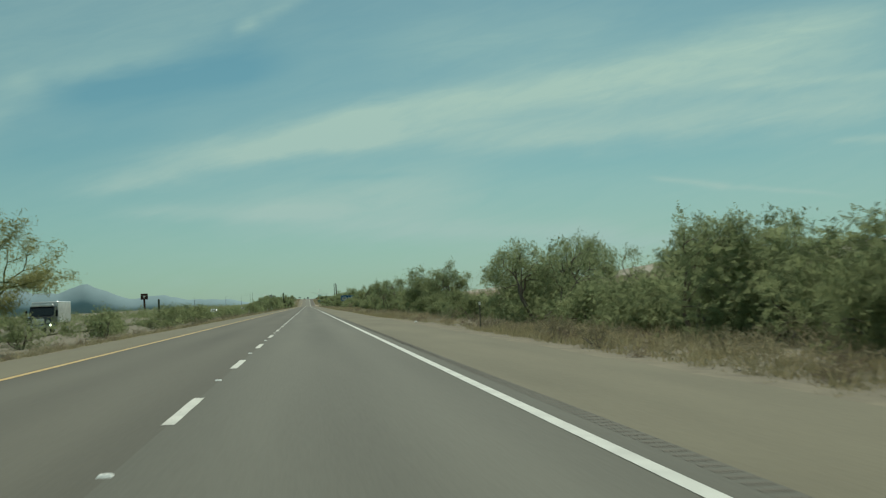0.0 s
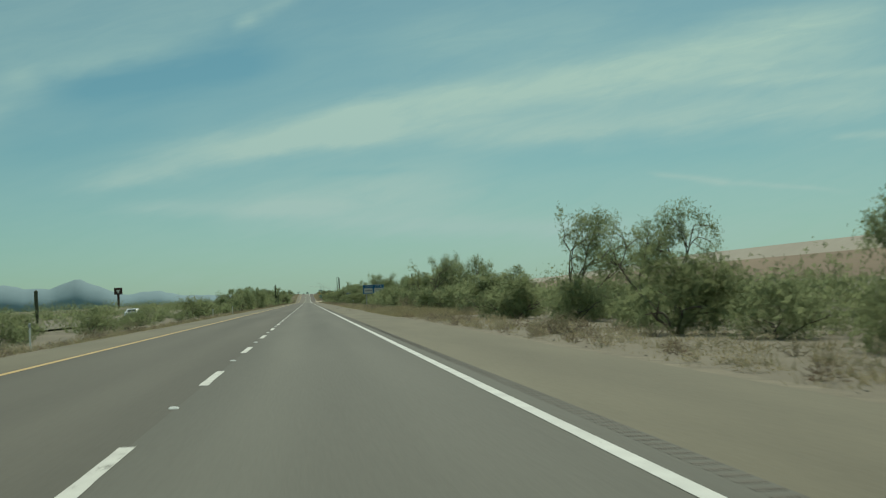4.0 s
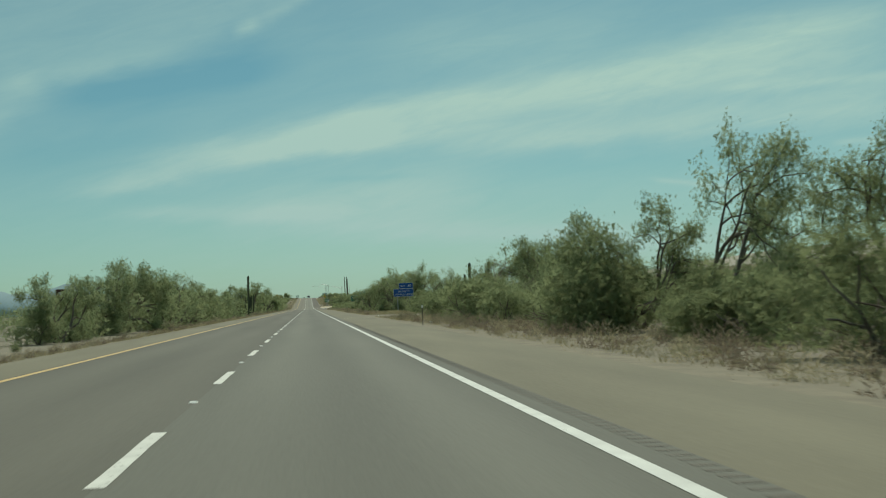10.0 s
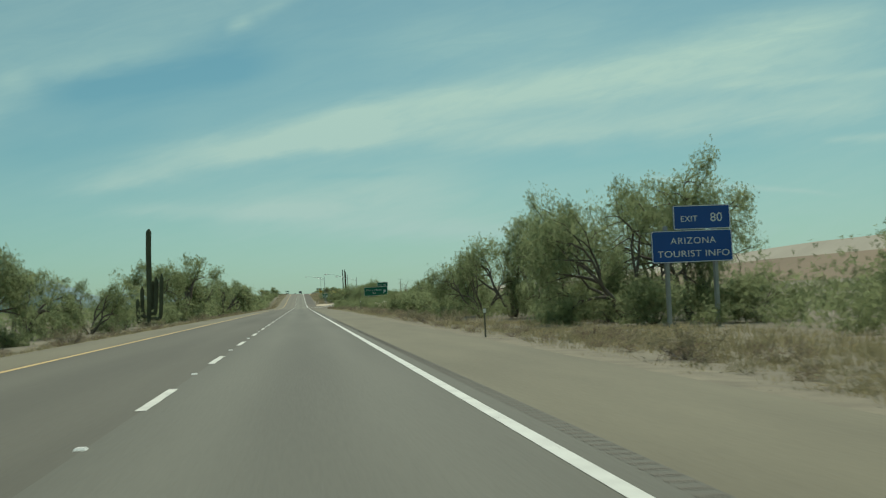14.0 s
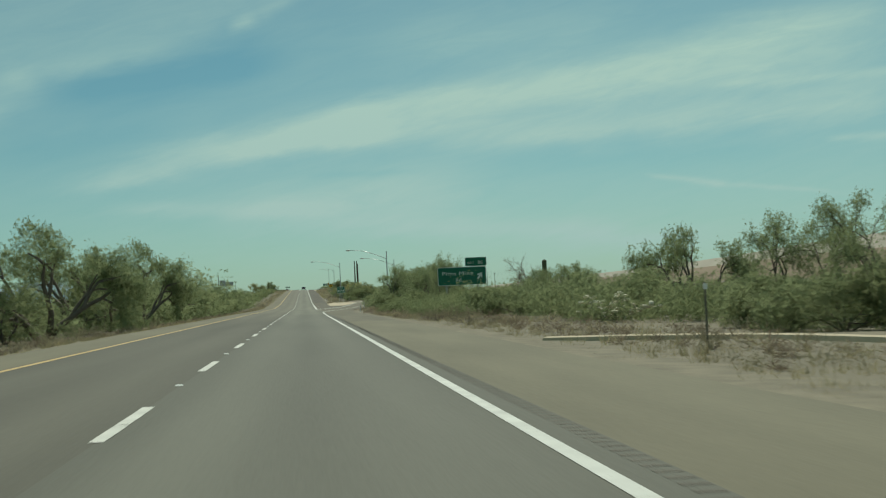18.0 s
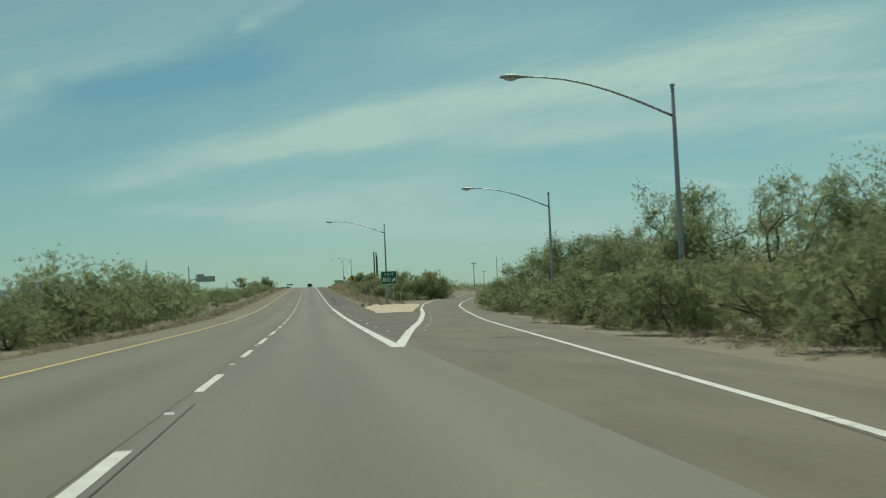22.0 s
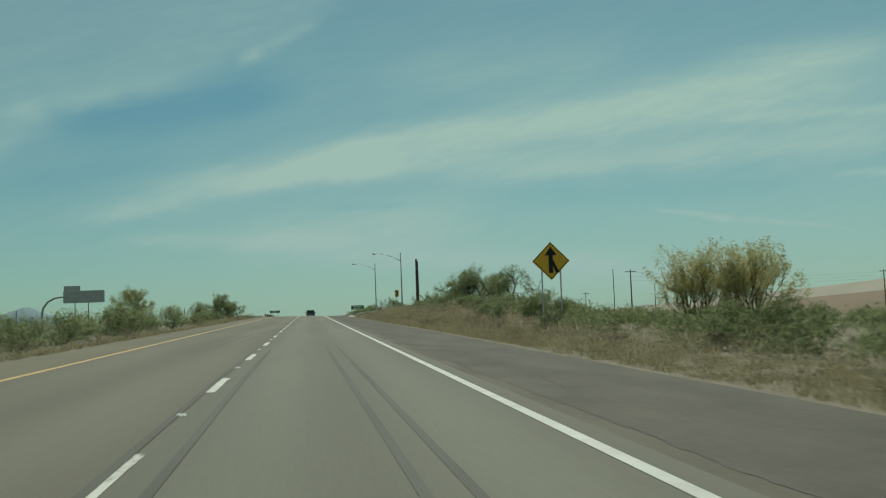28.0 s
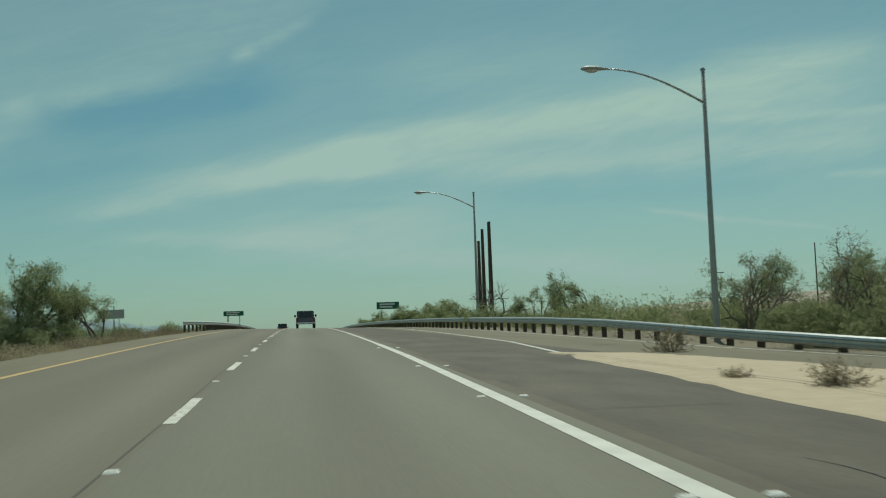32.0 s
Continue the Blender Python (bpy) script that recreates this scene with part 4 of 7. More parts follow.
def plant_kind(key, name, label, category, group, wood_mat, leaf_mat, height, seed, stems, levels, length, radius, lean, fork, each, spread, size, droop=0.0, split=(2, 3), slim=0.5, wander=0.22, bare=1, bush=None):
    rng = random.Random(seed)
    wood, twigs = grow(rng, stems, levels, length, radius, lean, fork, droop, split, wander, bare)
    leaves = bush_leaves(seed, height, *bush) if bush else (foliage(rng, twigs, each, spread, size, slim) if each else None)
    fit_height(wood, leaves, height)
    if leaves:
        # the crown stands over the spot that the plant is given
        n = len(leaves.vertices)
        ox, oy = sum(v.co.x for v in leaves.vertices) / n, sum(v.co.y for v in leaves.vertices) / n
        leaves.transform(Matrix.Translation((-ox, -oy, 0)))
        wood.v = [(x - ox, y - oy, z) for x, y, z in wood.v]
    KINDS[key] = dict(name=name, label=label, category=category, group=group, wood=wood.mesh("trunk", True), leaves=leaves, wood_mat=wood_mat, leaf_mat=leaf_mat, height=height, first=None)


def plant(key, x, y, height, turn=None, z=None, wide=1.0, label=None, group=None):
    k = KINDS[key]
    sc = height / k["height"]
    zz = (lie(x, y) if z is None else z) - 0.05
    turn = prng.uniform(0, 360) if turn is None else turn
    m = pose(x, y, zz, 0, 0, turn)
    if k["first"] is None:
        ob = thing(k["name"], m, k["label"], k["category"], k["group"])
        part("trunk", k["wood"], k["wood_mat"], ob)
        if k["leaves"]:
            part("crown", k["leaves"], k["leaf_mat"], ob)
        k["first"] = ob
    else:
        ob = copy_thing(k["first"], m)
    ob.scale = (sc * wide, sc * wide, sc)
    if label:
        ob["label"] = label
    return ob


MES = ("mesquite_tree", "olive-green mesquite tree with dark crooked limbs", "tree", "roadside mesquite trees", "bark", "mesquite")
plant_kind("mes_a", *MES, 6.0, 1, 3, 4, 2.0, 0.115, (8, 32), (18, 48), 13, 0.24, 0.21, 0.5, slim=1.5)
plant_kind("mes_b", *MES, 6.0, 5, 3, 4, 2.1, 0.125, (8, 30), (20, 50), 14, 0.24, 0.21, 0.6, slim=1.5)
plant_kind("mes_c", *MES, 6.0, 8, 4, 4, 1.9, 0.1, (15, 42), (18, 45), 13, 0.24, 0.21, 0.6, slim=1.5)
plant_kind("mes_d", *MES, 6.0, 14, 3, 4, 2.1, 0.12, (10, 40), (20, 55), 13, 0.24, 0.21, 1.0, slim=1.5)
SHR = ("desert_shrub", "dense olive-green desert shrub, leafy down to the ground", "shrub", "roadside shrubs", "bark", "shrub")
CRE = ("creosote_bush", "loose olive-green creosote bush on the median", "shrub", "median bushes", "bark", "shrub")
for key, tag, seed, stems, ln, lean, wide, inner, outer in (
        ("shr_a", SHR, 21, 5, 0.8, (8, 50), 2.0, 700, 1900), ("shr_b", SHR, 22, 6, 0.75, (15, 55), 2.3, 760, 2000), ("shr_c", SHR, 23, 4, 0.85, (8, 40), 1.7, 620, 1800), ("shr_d", SHR, 27, 5, 0.8, (5, 50), 2.1, 700, 1900),
        ("cre_a", CRE, 61, 5, 0.8, (8, 50), 2.0, 420, 1050), ("cre_b", CRE, 62, 6, 0.75, (15, 55), 2.3, 460, 1100), ("cre_c", CRE, 63, 4, 0.85, (8, 40), 1.7, 380, 950), ("cre_d", CRE, 67, 5, 0.8, (5, 50), 2.1, 420, 1050)):
    plant_kind(key, *tag, 2.6, seed, stems, 2, ln, 0.045, lean, (20, 50), 1, 0.1, 0.1, bare=1, bush=(wide, inner, outer))
# thinner crowns for the trees that stand well back
for key, seed, stems, ln, r, lean, fork, droop in (("far_a", 1, 3, 2.0, 0.12, (8, 32), (18, 48), 0.5), ("far_b", 5, 3, 2.1, 0.18, (8, 30), (20, 50), 0.6), ("far_c", 8, 4, 1.9, 0.14, (15, 42), (18, 45), 0.6), ("far_d", 14, 3, 2.1, 0.17, (10, 40), (20, 55), 1.0)):
    plant_kind(key, *MES, 6.0, seed, stems, 4, ln, r, lean, fork, 12, 0.24, 0.24, droop, slim=1.5, bare=2)
PAL = ("palo_verde_tree", "feathery pale green palo verde tree with green bark", "tree", "roadside palo verde trees", "green_bark", "paloverde")
plant_kind("pal_a", *PAL, 5.0, 31, 4, 4, 1.8, 0.12, (20, 48), (12, 34), 20, 0.17, 0.26, -0.6, slim=0.4)
plant_kind("pal_b", *PAL, 5.0, 33, 5, 4, 1.7, 0.1, (15, 50), (12, 34), 20, 0.18, 0.26, -0.4, slim=0.4)
plant_kind("pal_y", "palo_verde_tree", "palo verde tree covered in yellow blossom", "tree", "roadside palo verde trees", "green_bark", "blossom", 3.6, 35, 12, 3, 1.5, 0.05, (2, 24), (6, 20), 10, 0.13, 0.17, -0.9, slim=1.2)
plant_kind("bare", "bare_tree", "leafless grey tree with crooked bare branches", "tree", "", "grey_bark", "mesquite", 3.2, 41, 3, 4, 1.2, 0.1, (25, 55), (20, 50), 0, 0, 0, bare=0)
plant_kind("thin", "sparse_tree", "thinly leaved grey mesquite with bare twigs", "tree", "thin roadside trees", "grey_bark", "greygreen", 4.0, 43, 3, 4, 1.5, 0.1, (10, 35), (18, 42), 4, 0.18, 0.2, bare=0)
plant_kind("brush", "brush_clump", "low grey-green brush clump at the roadside", "shrub", "low roadside brush", "grey_bark", "greygreen", 0.8, 51, 9, 1, 0.5, 0.015, (10, 65), (15, 45), 5, 0.07, 0.17, slim=0.5)

prng = random.Random(77)
THICKET = []        # mounds of scrub behind the first row: across, along, height
# trees that stand out: kind, across, along, height
for row in [("mes_b", 13.7, 97, 5.3, 0.85), ("mes_c", 13.2, 97.6, 4.8, 0.95), ("shr_b", 13.0, 96.2, 2.8, 1.1), ("shr_a", 15.2, 98, 2.6, 1.1), ("shr_d", 13.2, 107, 3.4, 1.2), ("shr_c", 14.4, 112, 3.6, 1.2), ("mes_a", 17.4, 62, 5.2, 0.9), ("mes_c", 14.5, 58, 4.6, 0.9), ("mes_d", 21, 68, 5.4, 0.9), ("mes_a", 11.9, 137, 4.3), ("thin", 13, 142, 3.8), ("mes_c", 17, 155, 4.4),
            ("mes_b", 18.5, 41, 4.3, 1.0), ("mes_a", 14.2, 30, 3.9, 0.95), ("mes_c", 16.0, 33, 4.1, 0.95), ("mes_d", 12.8, 50, 4.3, 0.95), ("mes_c", 23, 24, 5.0),
            ("mes_d", 14.5, 170, 4.6), ("mes_a", 16, 182, 5.5), ("mes_c", 15.4, 207, 3.9), ("mes_a", 14.4, 241, 5.6), ("mes_b", 16.6, 245, 6.2), ("mes_d", 18, 239, 5.5),
            ("pal_a", 17, 262, 5.2), ("pal_b", 19, 270, 4.6), ("mes_c", 17, 292, 4.6), ("mes_a", 19, 300, 5.2), ("mes_c", 20.5, 316, 5.4, 0.9), ("mes_b", 22.8, 321, 5.6, 0.9), ("mes_d", 25.0, 326, 5.2, 0.9), ("mes_a", 21.0, 492, 4.6, 0.9), ("mes_c", 24, 486, 4.8, 0.9), ("thin", 22.5, 336, 4.5),
            ("mes_a", 17.7, 368, 7.2), ("mes_b", 20.0, 366, 7.2), ("mes_c", 14, 372, 5.2), ("mes_c", 16.5, 385, 4.6), ("mes_d", 17, 398, 4.1), ("mes_a", 18.5, 419, 6.8), ("mes_c", 21.5, 421, 6.3),
            ("thin", 16.0, 408, 4.4), ("mes_d", 24.6, 437, 7.4), ("mes_b", 19.8, 468, 6.0, 0.85), ("mes_c", 16.4, 512, 6.7), ("mes_a", 18.4, 519, 7.2), ("mes_b", 19.8, 514, 8.5), ("mes_d", 22, 517, 7.2), ("mes_a", 15.2, 520, 4.9),
            ("mes_c", 12.9, 531, 4.4), ("mes_c", 16.3, 532, 7.0, 0.8), ("mes_b", 19.8, 530.5, 8.6), ("mes_d", 18.2, 541, 5.4), ("mes_c", 16.5, 556, 3.9), ("mes_a", 20.5, 629, 4.7), ("mes_c", 26.5, 660, 5.6), ("mes_d", 22.6, 637, 4.6, 0.9),
            ("mes_b", 21.5, 738, 7.6), ("mes_a", 18.3, 727, 6.6), ("mes_b", 16.4, 743, 6.0, 0.85), ("mes_c", 18.8, 744, 6.4, 0.85), ("mes_c", 19.5, 733, 6.4), ("mes_d", 16, 720, 5.0), ("mes_a", 23.0, 779, 7.0, 0.9), ("mes_c", 21.4, 768, 6.4, 0.9), ("mes_b", 21.3, 756, 6.7, 0.7), ("mes_d", 23.8, 762, 7.4, 0.8), ("mes_d", 25.5, 790, 6.4), ("mes_c", 28, 800, 5.8), ("mes_a", 21.5, 797, 5.8, 1.0), ("mes_b", 23.8, 803, 6.6, 1.0), ("mes_d", 22.5, 811, 5.8, 1.0), ("mes_a", 26.3, 812, 6.4, 1.0), ("mes_c", 24.3, 822, 5.6, 1.0), ("mes_b", 28.3, 822, 6.2, 1.0), ("mes_d", 27.5, 834, 5.0, 1.0), ("mes_c", 31.5, 840, 5.0, 1.0),
            ("thin", 27.5, 716, 6.2), ("mes_a", 27.0, 705, 4.4, 0.9), ("mes_c", 29.8, 710, 4.7, 0.9), ("mes_d", 32.8, 714, 5.0, 0.9), ("mes_b", 31.5, 702, 4.2, 0.9), ("mes_b", 14.6, 730, 5.9, 0.8), ("mes_c", 16.2, 735, 6.2, 0.8), ("shr_a", 16.2, 871.5, 3.2), ("shr_b", 18.2, 872.5, 3.6), ("shr_d", 20.2, 874, 3.4), ("pal_b", 18.9, 875, 4.3), ("shr_c", 14.0, 873, 2.4), ("mes_a", 14.6, 877, 4.2), ("bare", 13.5, 893, 3.0), ("bare", 12.2, 908, 3.0), ("mes_c", 16, 901, 3.6), ("pal_b", 12.2, 921, 2.9),
            ("pal_y", 18.0, 972, 3.6), ("pal_y", 19.3, 973, 3.8), ("pal_y", 20.5, 972, 4.0), ("pal_y", 21.7, 973, 4.1), ("mes_a", 20.5, 951, 4.6, 0.9), ("mes_c", 22.5, 955, 4.3, 0.9), ("shr_b", 15.5, 985, 1.3, 1.2), ("shr_d", 17.5, 992, 1.4, 1.2), ("shr_c", 13.0, 990, 0.9, 1.2), ("mes_a", 14.8, 1020, 3.8), ("mes_b", 16.2, 1020.5, 4.4, 0.9), ("mes_d", 18.8, 1021, 4.8, 0.9), ("mes_c", 17.4, 1024, 4.5, 0.9), ("shr_a", 16.4, 1008, 1.8, 1.3), ("shr_c", 14.2, 1007, 1.2, 1.2), ("shr_d", 18.6, 1009, 2.0, 1.2), ("thin", 14.5, 986, 2.2),
            ("mes_c", 22.6, 1090, 4.0), ("mes_d", 26, 1112, 3.4), ("mes_a", 20.5, 1103, 3.6, 0.9), ("mes_b", 17.8, 1122, 3.6, 0.9), ("mes_c", 24, 1098, 3.6, 0.9), ("mes_d", 28.5, 1106, 3.8, 0.9), ("thin", 22.0, 1096, 4.2), ("thin", 19.5, 1099, 3.4), ("bare", 16.3, 1140, 3.6), ("mes_c", 19, 1135, 3.0), ("mes_c", 17, 1178, 3.2), ("mes_a", 15, 1190, 3.0), ("mes_d", 13, 1215, 2.8),
            ("pal_b", -13.7, 46, 5.7, 1.15), ("cre_a", -13.5, 45, 2.0), ("cre_b", -12.2, 52, 1.6), ("mes_a", -12.9, 371, 4.4), ("mes_c", -13.8, 422, 5.2), ("mes_b", -13.5, 415, 4.8), ("mes_d", -17, 452, 5.4), ("mes_b", -13.2, 458, 4.2, 0.95), ("mes_c", -14.2, 467, 4.4, 0.95), ("mes_c", -14, 432, 4.0), ("mes_c", -15, 520, 4.6), ("mes_c", -14.2, 600, 7.0, 0.9), ("mes_a", -17, 592, 6.0, 0.9), ("mes_d", -13.2, 612, 5.6, 0.9), ("cre_a", -12.9, 553, 2.2), ("mes_c", -12.7, 684, 6.0),
            ("mes_a", -15, 690, 5.6), ("mes_b", -12.7, 718, 5.9), ("mes_d", -14, 735, 5.2), ("mes_a", -20.8, 852, 6.0), ("mes_c", -17.7, 862, 4.2, 1.0), ("mes_d", -13.5, 842, 4.0), ("mes_c", -17.4, 953, 3.3), ("pal_b", -19.4, 1057, 4.4), ("mes_c", -17, 1050, 3.2), ("cre_a", -15.4, 1128, 2.2, 1.5), ("cre_b", -17.6, 1127, 2.4, 1.4), ("cre_d", -12.9, 1126, 1.3, 1.4), ("cre_c", -19.2, 1128, 1.6, 1.5), ("cre_d", -10.4, 1136, 0.8, 1.2), ("cre_a", -12.6, 1119, 0.8), ("cre_b", -10.6, 1131, 1.0), ("cre_c", -12, 1142, 1.2), ("cre_d", -9.8, 1150, 1.0),
            ("mes_b", -15, 1105, 3.0), ("mes_b", -12.8, 850, 3.4, 1.0), ("mes_a", -11.9, 838, 2.8, 1.1), ("mes_c", -14.5, 868, 3.6, 1.0), ("mes_c", 29.5, 850, 4.2, 1.0), ("mes_a", 34, 861, 4.4, 1.0), ("mes_b", 38, 869, 4.8, 1.0), ("mes_d", 32, 852, 4.0, 1.0), ("mes_b", 43, 878, 4.8, 1.0), ("mes_c", -12.5, 344, 3.8, 0.95), ("mes_a", -15, 360, 4.2, 0.95), ("mes_d", -13, 440, 4.6, 0.95), ("mes_b", -14.5, 486, 4.6, 0.95), ("mes_a", -12.8, 502, 4.2, 0.95), ("mes_b", -15, 535, 4.6, 0.95), ("mes_c", -13.4, 655, 5.4, 0.95), ("mes_b", -15.2, 668, 5.6, 0.95), ("mes_a", -13.6, 702, 5.6, 0.95), ("mes_d", -12.6, 672, 4.6, 0.95), ("mes_c", -13.8, 790, 4.6, 0.95), ("mes_a", -15, 812, 4.6, 0.95), ("mes_b", -13, 826, 4.0, 0.95), ("mes_c", -14.2, 1018, 4.0, 0.9), ("mes_a", -12.4, 1013, 3.2, 0.9), ("mes_d", -11.4, 1030, 2.8, 0.9), ("mes_d", -14.2, 986, 2.4, 0.9), ("mes_c", -14, 400, 3.6), ("mes_a", -16, 470, 4.2), ("mes_c", -13.5, 545, 3.4), ("mes_d", -15.5, 640, 4.6), ("mes_c", -14.5, 765, 4.4)]:
    if row[1] < -10 and row[2] > 685 and row[0][:3] == "mes":
        row = (row[0].replace("mes_", "cre_"), row[1], row[2], row[3] * (1.0 if row[2] < 900 else 0.7), 1.15)
    key = row[0].replace("mes_", "far_") if row[1] < -10 or row[1] > 24.5 else row[0]
    plant(key, row[1], row[2], row[3] * (1.06 if row[1] > 0 else 1.28), wide=row[4] if len(row) > 4 else (0.76 if row[0][:3] == "mes" else 1.0))
    if row[1] < 25 and row[0][:3] == "mes":
        for k in (-1, 1):
            THICKET.append((row[1] + prng.uniform(0.2, 1.2) * k, row[2] + prng.uniform(-1.5, 1.0), row[3] * prng.uniform(0.36, 0.5)))

for key, x, y, h, wide, turn in (("mes_a", -14.4, 1129.5, 6.0, 0.9, 40), ("mes_c", -16.2, 1130, 5.4, 0.9, 130), ("mes_b", -12.6, 1128.5, 4.2, 1.0, 260), ("mes_d", -18.2, 1129, 4.6, 1.0, 0)):
    plant(key, x, y, h, turn, wide=wide)


def blocked(x, y, margin=2.2):
    if x > 0 and (on_ramp(x, y, margin) or (438 < y < 457 and x < 11.8) or (800 < y < 851.5 and x < 17) or (1063 < y < 1096 and x < 15)):
        return True
    return False


def clear_of_signs(x, y):
    """The view to the sign faces stays open."""
    for sx, sy in ((14, 330), (17, 503), (19.8, 712), (11, 848.5), (11.6, 970.7), (13, 1063.8)):
        if 672 < y < 712 and any(abs(x - (1.8 + 18 * (1 - (711.8 - y) / away))) < 3.4 for away in (45, 60, 85)):
            return False
        if 606 < y < 646 and abs(x - (1.8 + 0.302 * (y - 595))) < 3.2:
            return False
        if sy - 34 < y < sy + 1.5 and abs(x - sx * (1 - (sy - y) / 120)) < 3.2:
            return False
    return True


# hedge of shrubs along both sides, of the height that it has there
RIGHT_H = ([-20, 58, 70, 120, 165, 200, 260, 330, 350, 420, 470, 560, 600, 660, 700, 800, 860, 920, 955, 975, 1012, 1020, 1060, 1110, 1300], [3.0, 3.0, 2.7, 2.8, 2.9, 3.3, 3.5, 3.3, 3.4, 3.4, 3.0, 3.0, 2.5, 2.9, 3.7, 3.8, 2.6, 2.6, 2.7, 1.4, 1.3, 1.8, 1.5, 2.3, 2.2])
LEFT_H = ([-20, 60, 150, 300, 340, 368, 376, 394, 402, 420, 560, 660, 800, 880, 960, 1300], [1.6, 2.4, 2.6, 3.0, 3.7, 3.7, 1.4, 1.5, 4.0, 4.2, 4.1, 4.2, 3.8, 3.2, 2.5, 1.8])
y = -22.0
while y < 1290:
    hh = float(np.interp(y, *RIGHT_H))
    for row, (x0, x1) in enumerate(((12.2, 15.0), (14.4, 17.4), (17, 21.5), (21, 27), (26, 33))):
        x = prng.uniform(x0, x1) + (2.0 if 425 < y < 450 else 4.8 if 450 <= y < 530 else (2.6 if 604 < y < 662 else 0)) - (1.2 if y > 930 else 0)
        if 690 < y < 935:
            x = max(x, float(np.interp(y, [p[1] for p in EXIT_R], [p[0] for p in EXIT_R])) + prng.uniform(1.6, 2.8) + row * 2.6) if y < 866 or prng.random() < 0.4 else x
        if 1050 < y < 1100:
            x += 7
        yy = y + prng.uniform(-1.6, 1.6)
        h = hh * prng.uniform(0.8 if y < 58 else 0.55, 1.15) * (0.85 if row == 0 else 1.2) * (1.38 if 440 < y < 508 and row > 0 else 1)
        if 928 < yy < 970 and x < 22:
            h = min(h, 1.5)
        if not clear_of_signs(x, yy):
            h = min(h, 2.1)
            if row < 2:
                THICKET.append((x, yy, h))
                continue
        if blocked(x, yy, 1.4) or (row == 0 and not clear_of_signs(x, yy)) or prng.random() < (0.24 if row == 0 else 0.04):
            continue
        if row == 0 or (row == 1 and prng.random() < 0.12):
            plant(prng.choice(("shr_a", "shr_b", "shr_c", "shr_d")), x, yy, h, wide=prng.uniform(1.05, 1.4))
        else:
            THICKET.append((x, yy, h * prng.uniform(0.9, 1.15)))
    y += prng.uniform(3.3, 4.6)
y = 14.0
while y < 1290:
    hh = float(np.interp(y, *LEFT_H))
    for row, (x0, x1) in enumerate(((-15.0, -11.6), (-18, -15))):
        x = prng.uniform(x0, x1)
        if (y < 62 and x > -19) or (prng.random() < (0.12 if y < 880 else 0.36)) or (row == 0 and 505 < y < 566 and x > -14.5):
            continue
        h = hh * prng.uniform(0.4, 1.1)
        if row == 0:
            plant(prng.choice(("cre_a", "cre_b", "cre_c", "cre_d")), x, y + prng.uniform(-1.5, 1.5), h, wide=prng.uniform(1.05, 1.35))
        else:
            THICKET.append((x, y + prng.uniform(-1.5, 1.5), h))
    for k in range(2):
        if prng.random() < 0.75:
            THICKET.append((prng.uniform(-56, -36), y + prng.uniform(-3, 3), hh * prng.uniform(0.9, 1.5) + 0.5))
    y += prng.uniform(4.4, 6.2)


def mounds(name, places, each, seed, leaf, label):
    """Leafy mounds joined into one: sprays over and inside an uneven dome."""
    r = np.random.RandomState(seed)
    p = np.array(places)
    m = len(p)
    z = np.array([lie(a, b) for a, b in p[:, :2]])
    c0 = np.repeat(np.stack([p[:, 0], p[:, 1], z], 1), each, 0)
    h = np.repeat(p[:, 2], each)[:, None]
    lobes = np.clip(r.normal(0, 0.3, (m, 5, 3)), -0.42, 0.42)
    lobes[:, :, 2] = np.abs(lobes[:, :, 2]) * 0.9
    pick = r.randint(0, 5, m * each)
    lob = lobes[np.repeat(np.arange(m), each), pick]
    d = r.normal(0, 1, (m * each, 3))
    d /= np.linalg.norm(d, axis=1)[:, None]
    d[:, 2] = np.where(d[:, 2] < 0, -d[:, 2] * 0.6, d[:, 2])
    rad = r.uniform(0.12, 1.0, (m * each, 1)) ** 0.5
    c = c0 + (lob + d * rad * 0.46) * h * np.array([[0.9, 0.9, 0.95]])
    c[:, 2] = np.maximum(c[:, 2], c0[:, 2] + 0.05)
    t = r.normal(0, 1, (m * each, 3))
    t /= np.linalg.norm(t, axis=1)[:, None]
    u = np.cross(t, r.normal(0, 1, (m * each, 3)))
    u /= np.linalg.norm(u, axis=1)[:, None]
    ln = leaf * h ** 0.4 * r.uniform(0.6, 1.3, (m * each, 1)) * np.interp(rad, [0.4, 1.0], [1.6, 0.62])
    v = np.stack([c - t * ln * 0.5, c + u * ln * 0.75, c + t * ln * 0.5], 1).reshape(-1, 3)
    me = bpy.data.meshes.new(name)
    me.from_pydata(v.tolist(), [], np.arange(len(v)).reshape(-1, 3).tolist())
    ob = part(name, me, "shrub")
    tagged(ob, label, "scrub", kind="stuff")


hrng = random.Random(17)
for k in range(64):
    x, y = hrng.uniform(11.4, 19.6), hrng.uniform(662, 709)
    THICKET.append((x, y, hrng.uniform(1.6, 1.85) + 0.6 * (y - 662) / 47))
for k in range(34):
    THICKET.append((hrng.uniform(22.5, 34), hrng.uniform(690, 722), hrng.uniform(2.9, 4.2)))
for k in range(120):
    x, y = hrng.uniform(14, 30), hrng.uniform(636, 692)
    if x > 6.4 + 0.153 * (y - 595):
        THICKET.append((x, y, hrng.uniform(2.4, 3.5)))
for k in range(80):
    x, y = hrng.uniform(12.6, 24), hrng.uniform(14, 60)
    THICKET.append((x, y, hrng.uniform(2.5, 3.3) + 0.1 * (x - 12.6)))
for k in range(14):
    THICKET.append((hrng.uniform(16, 24), hrng.uniform(703, 709), hrng.uniform(3.3, 3.9)))
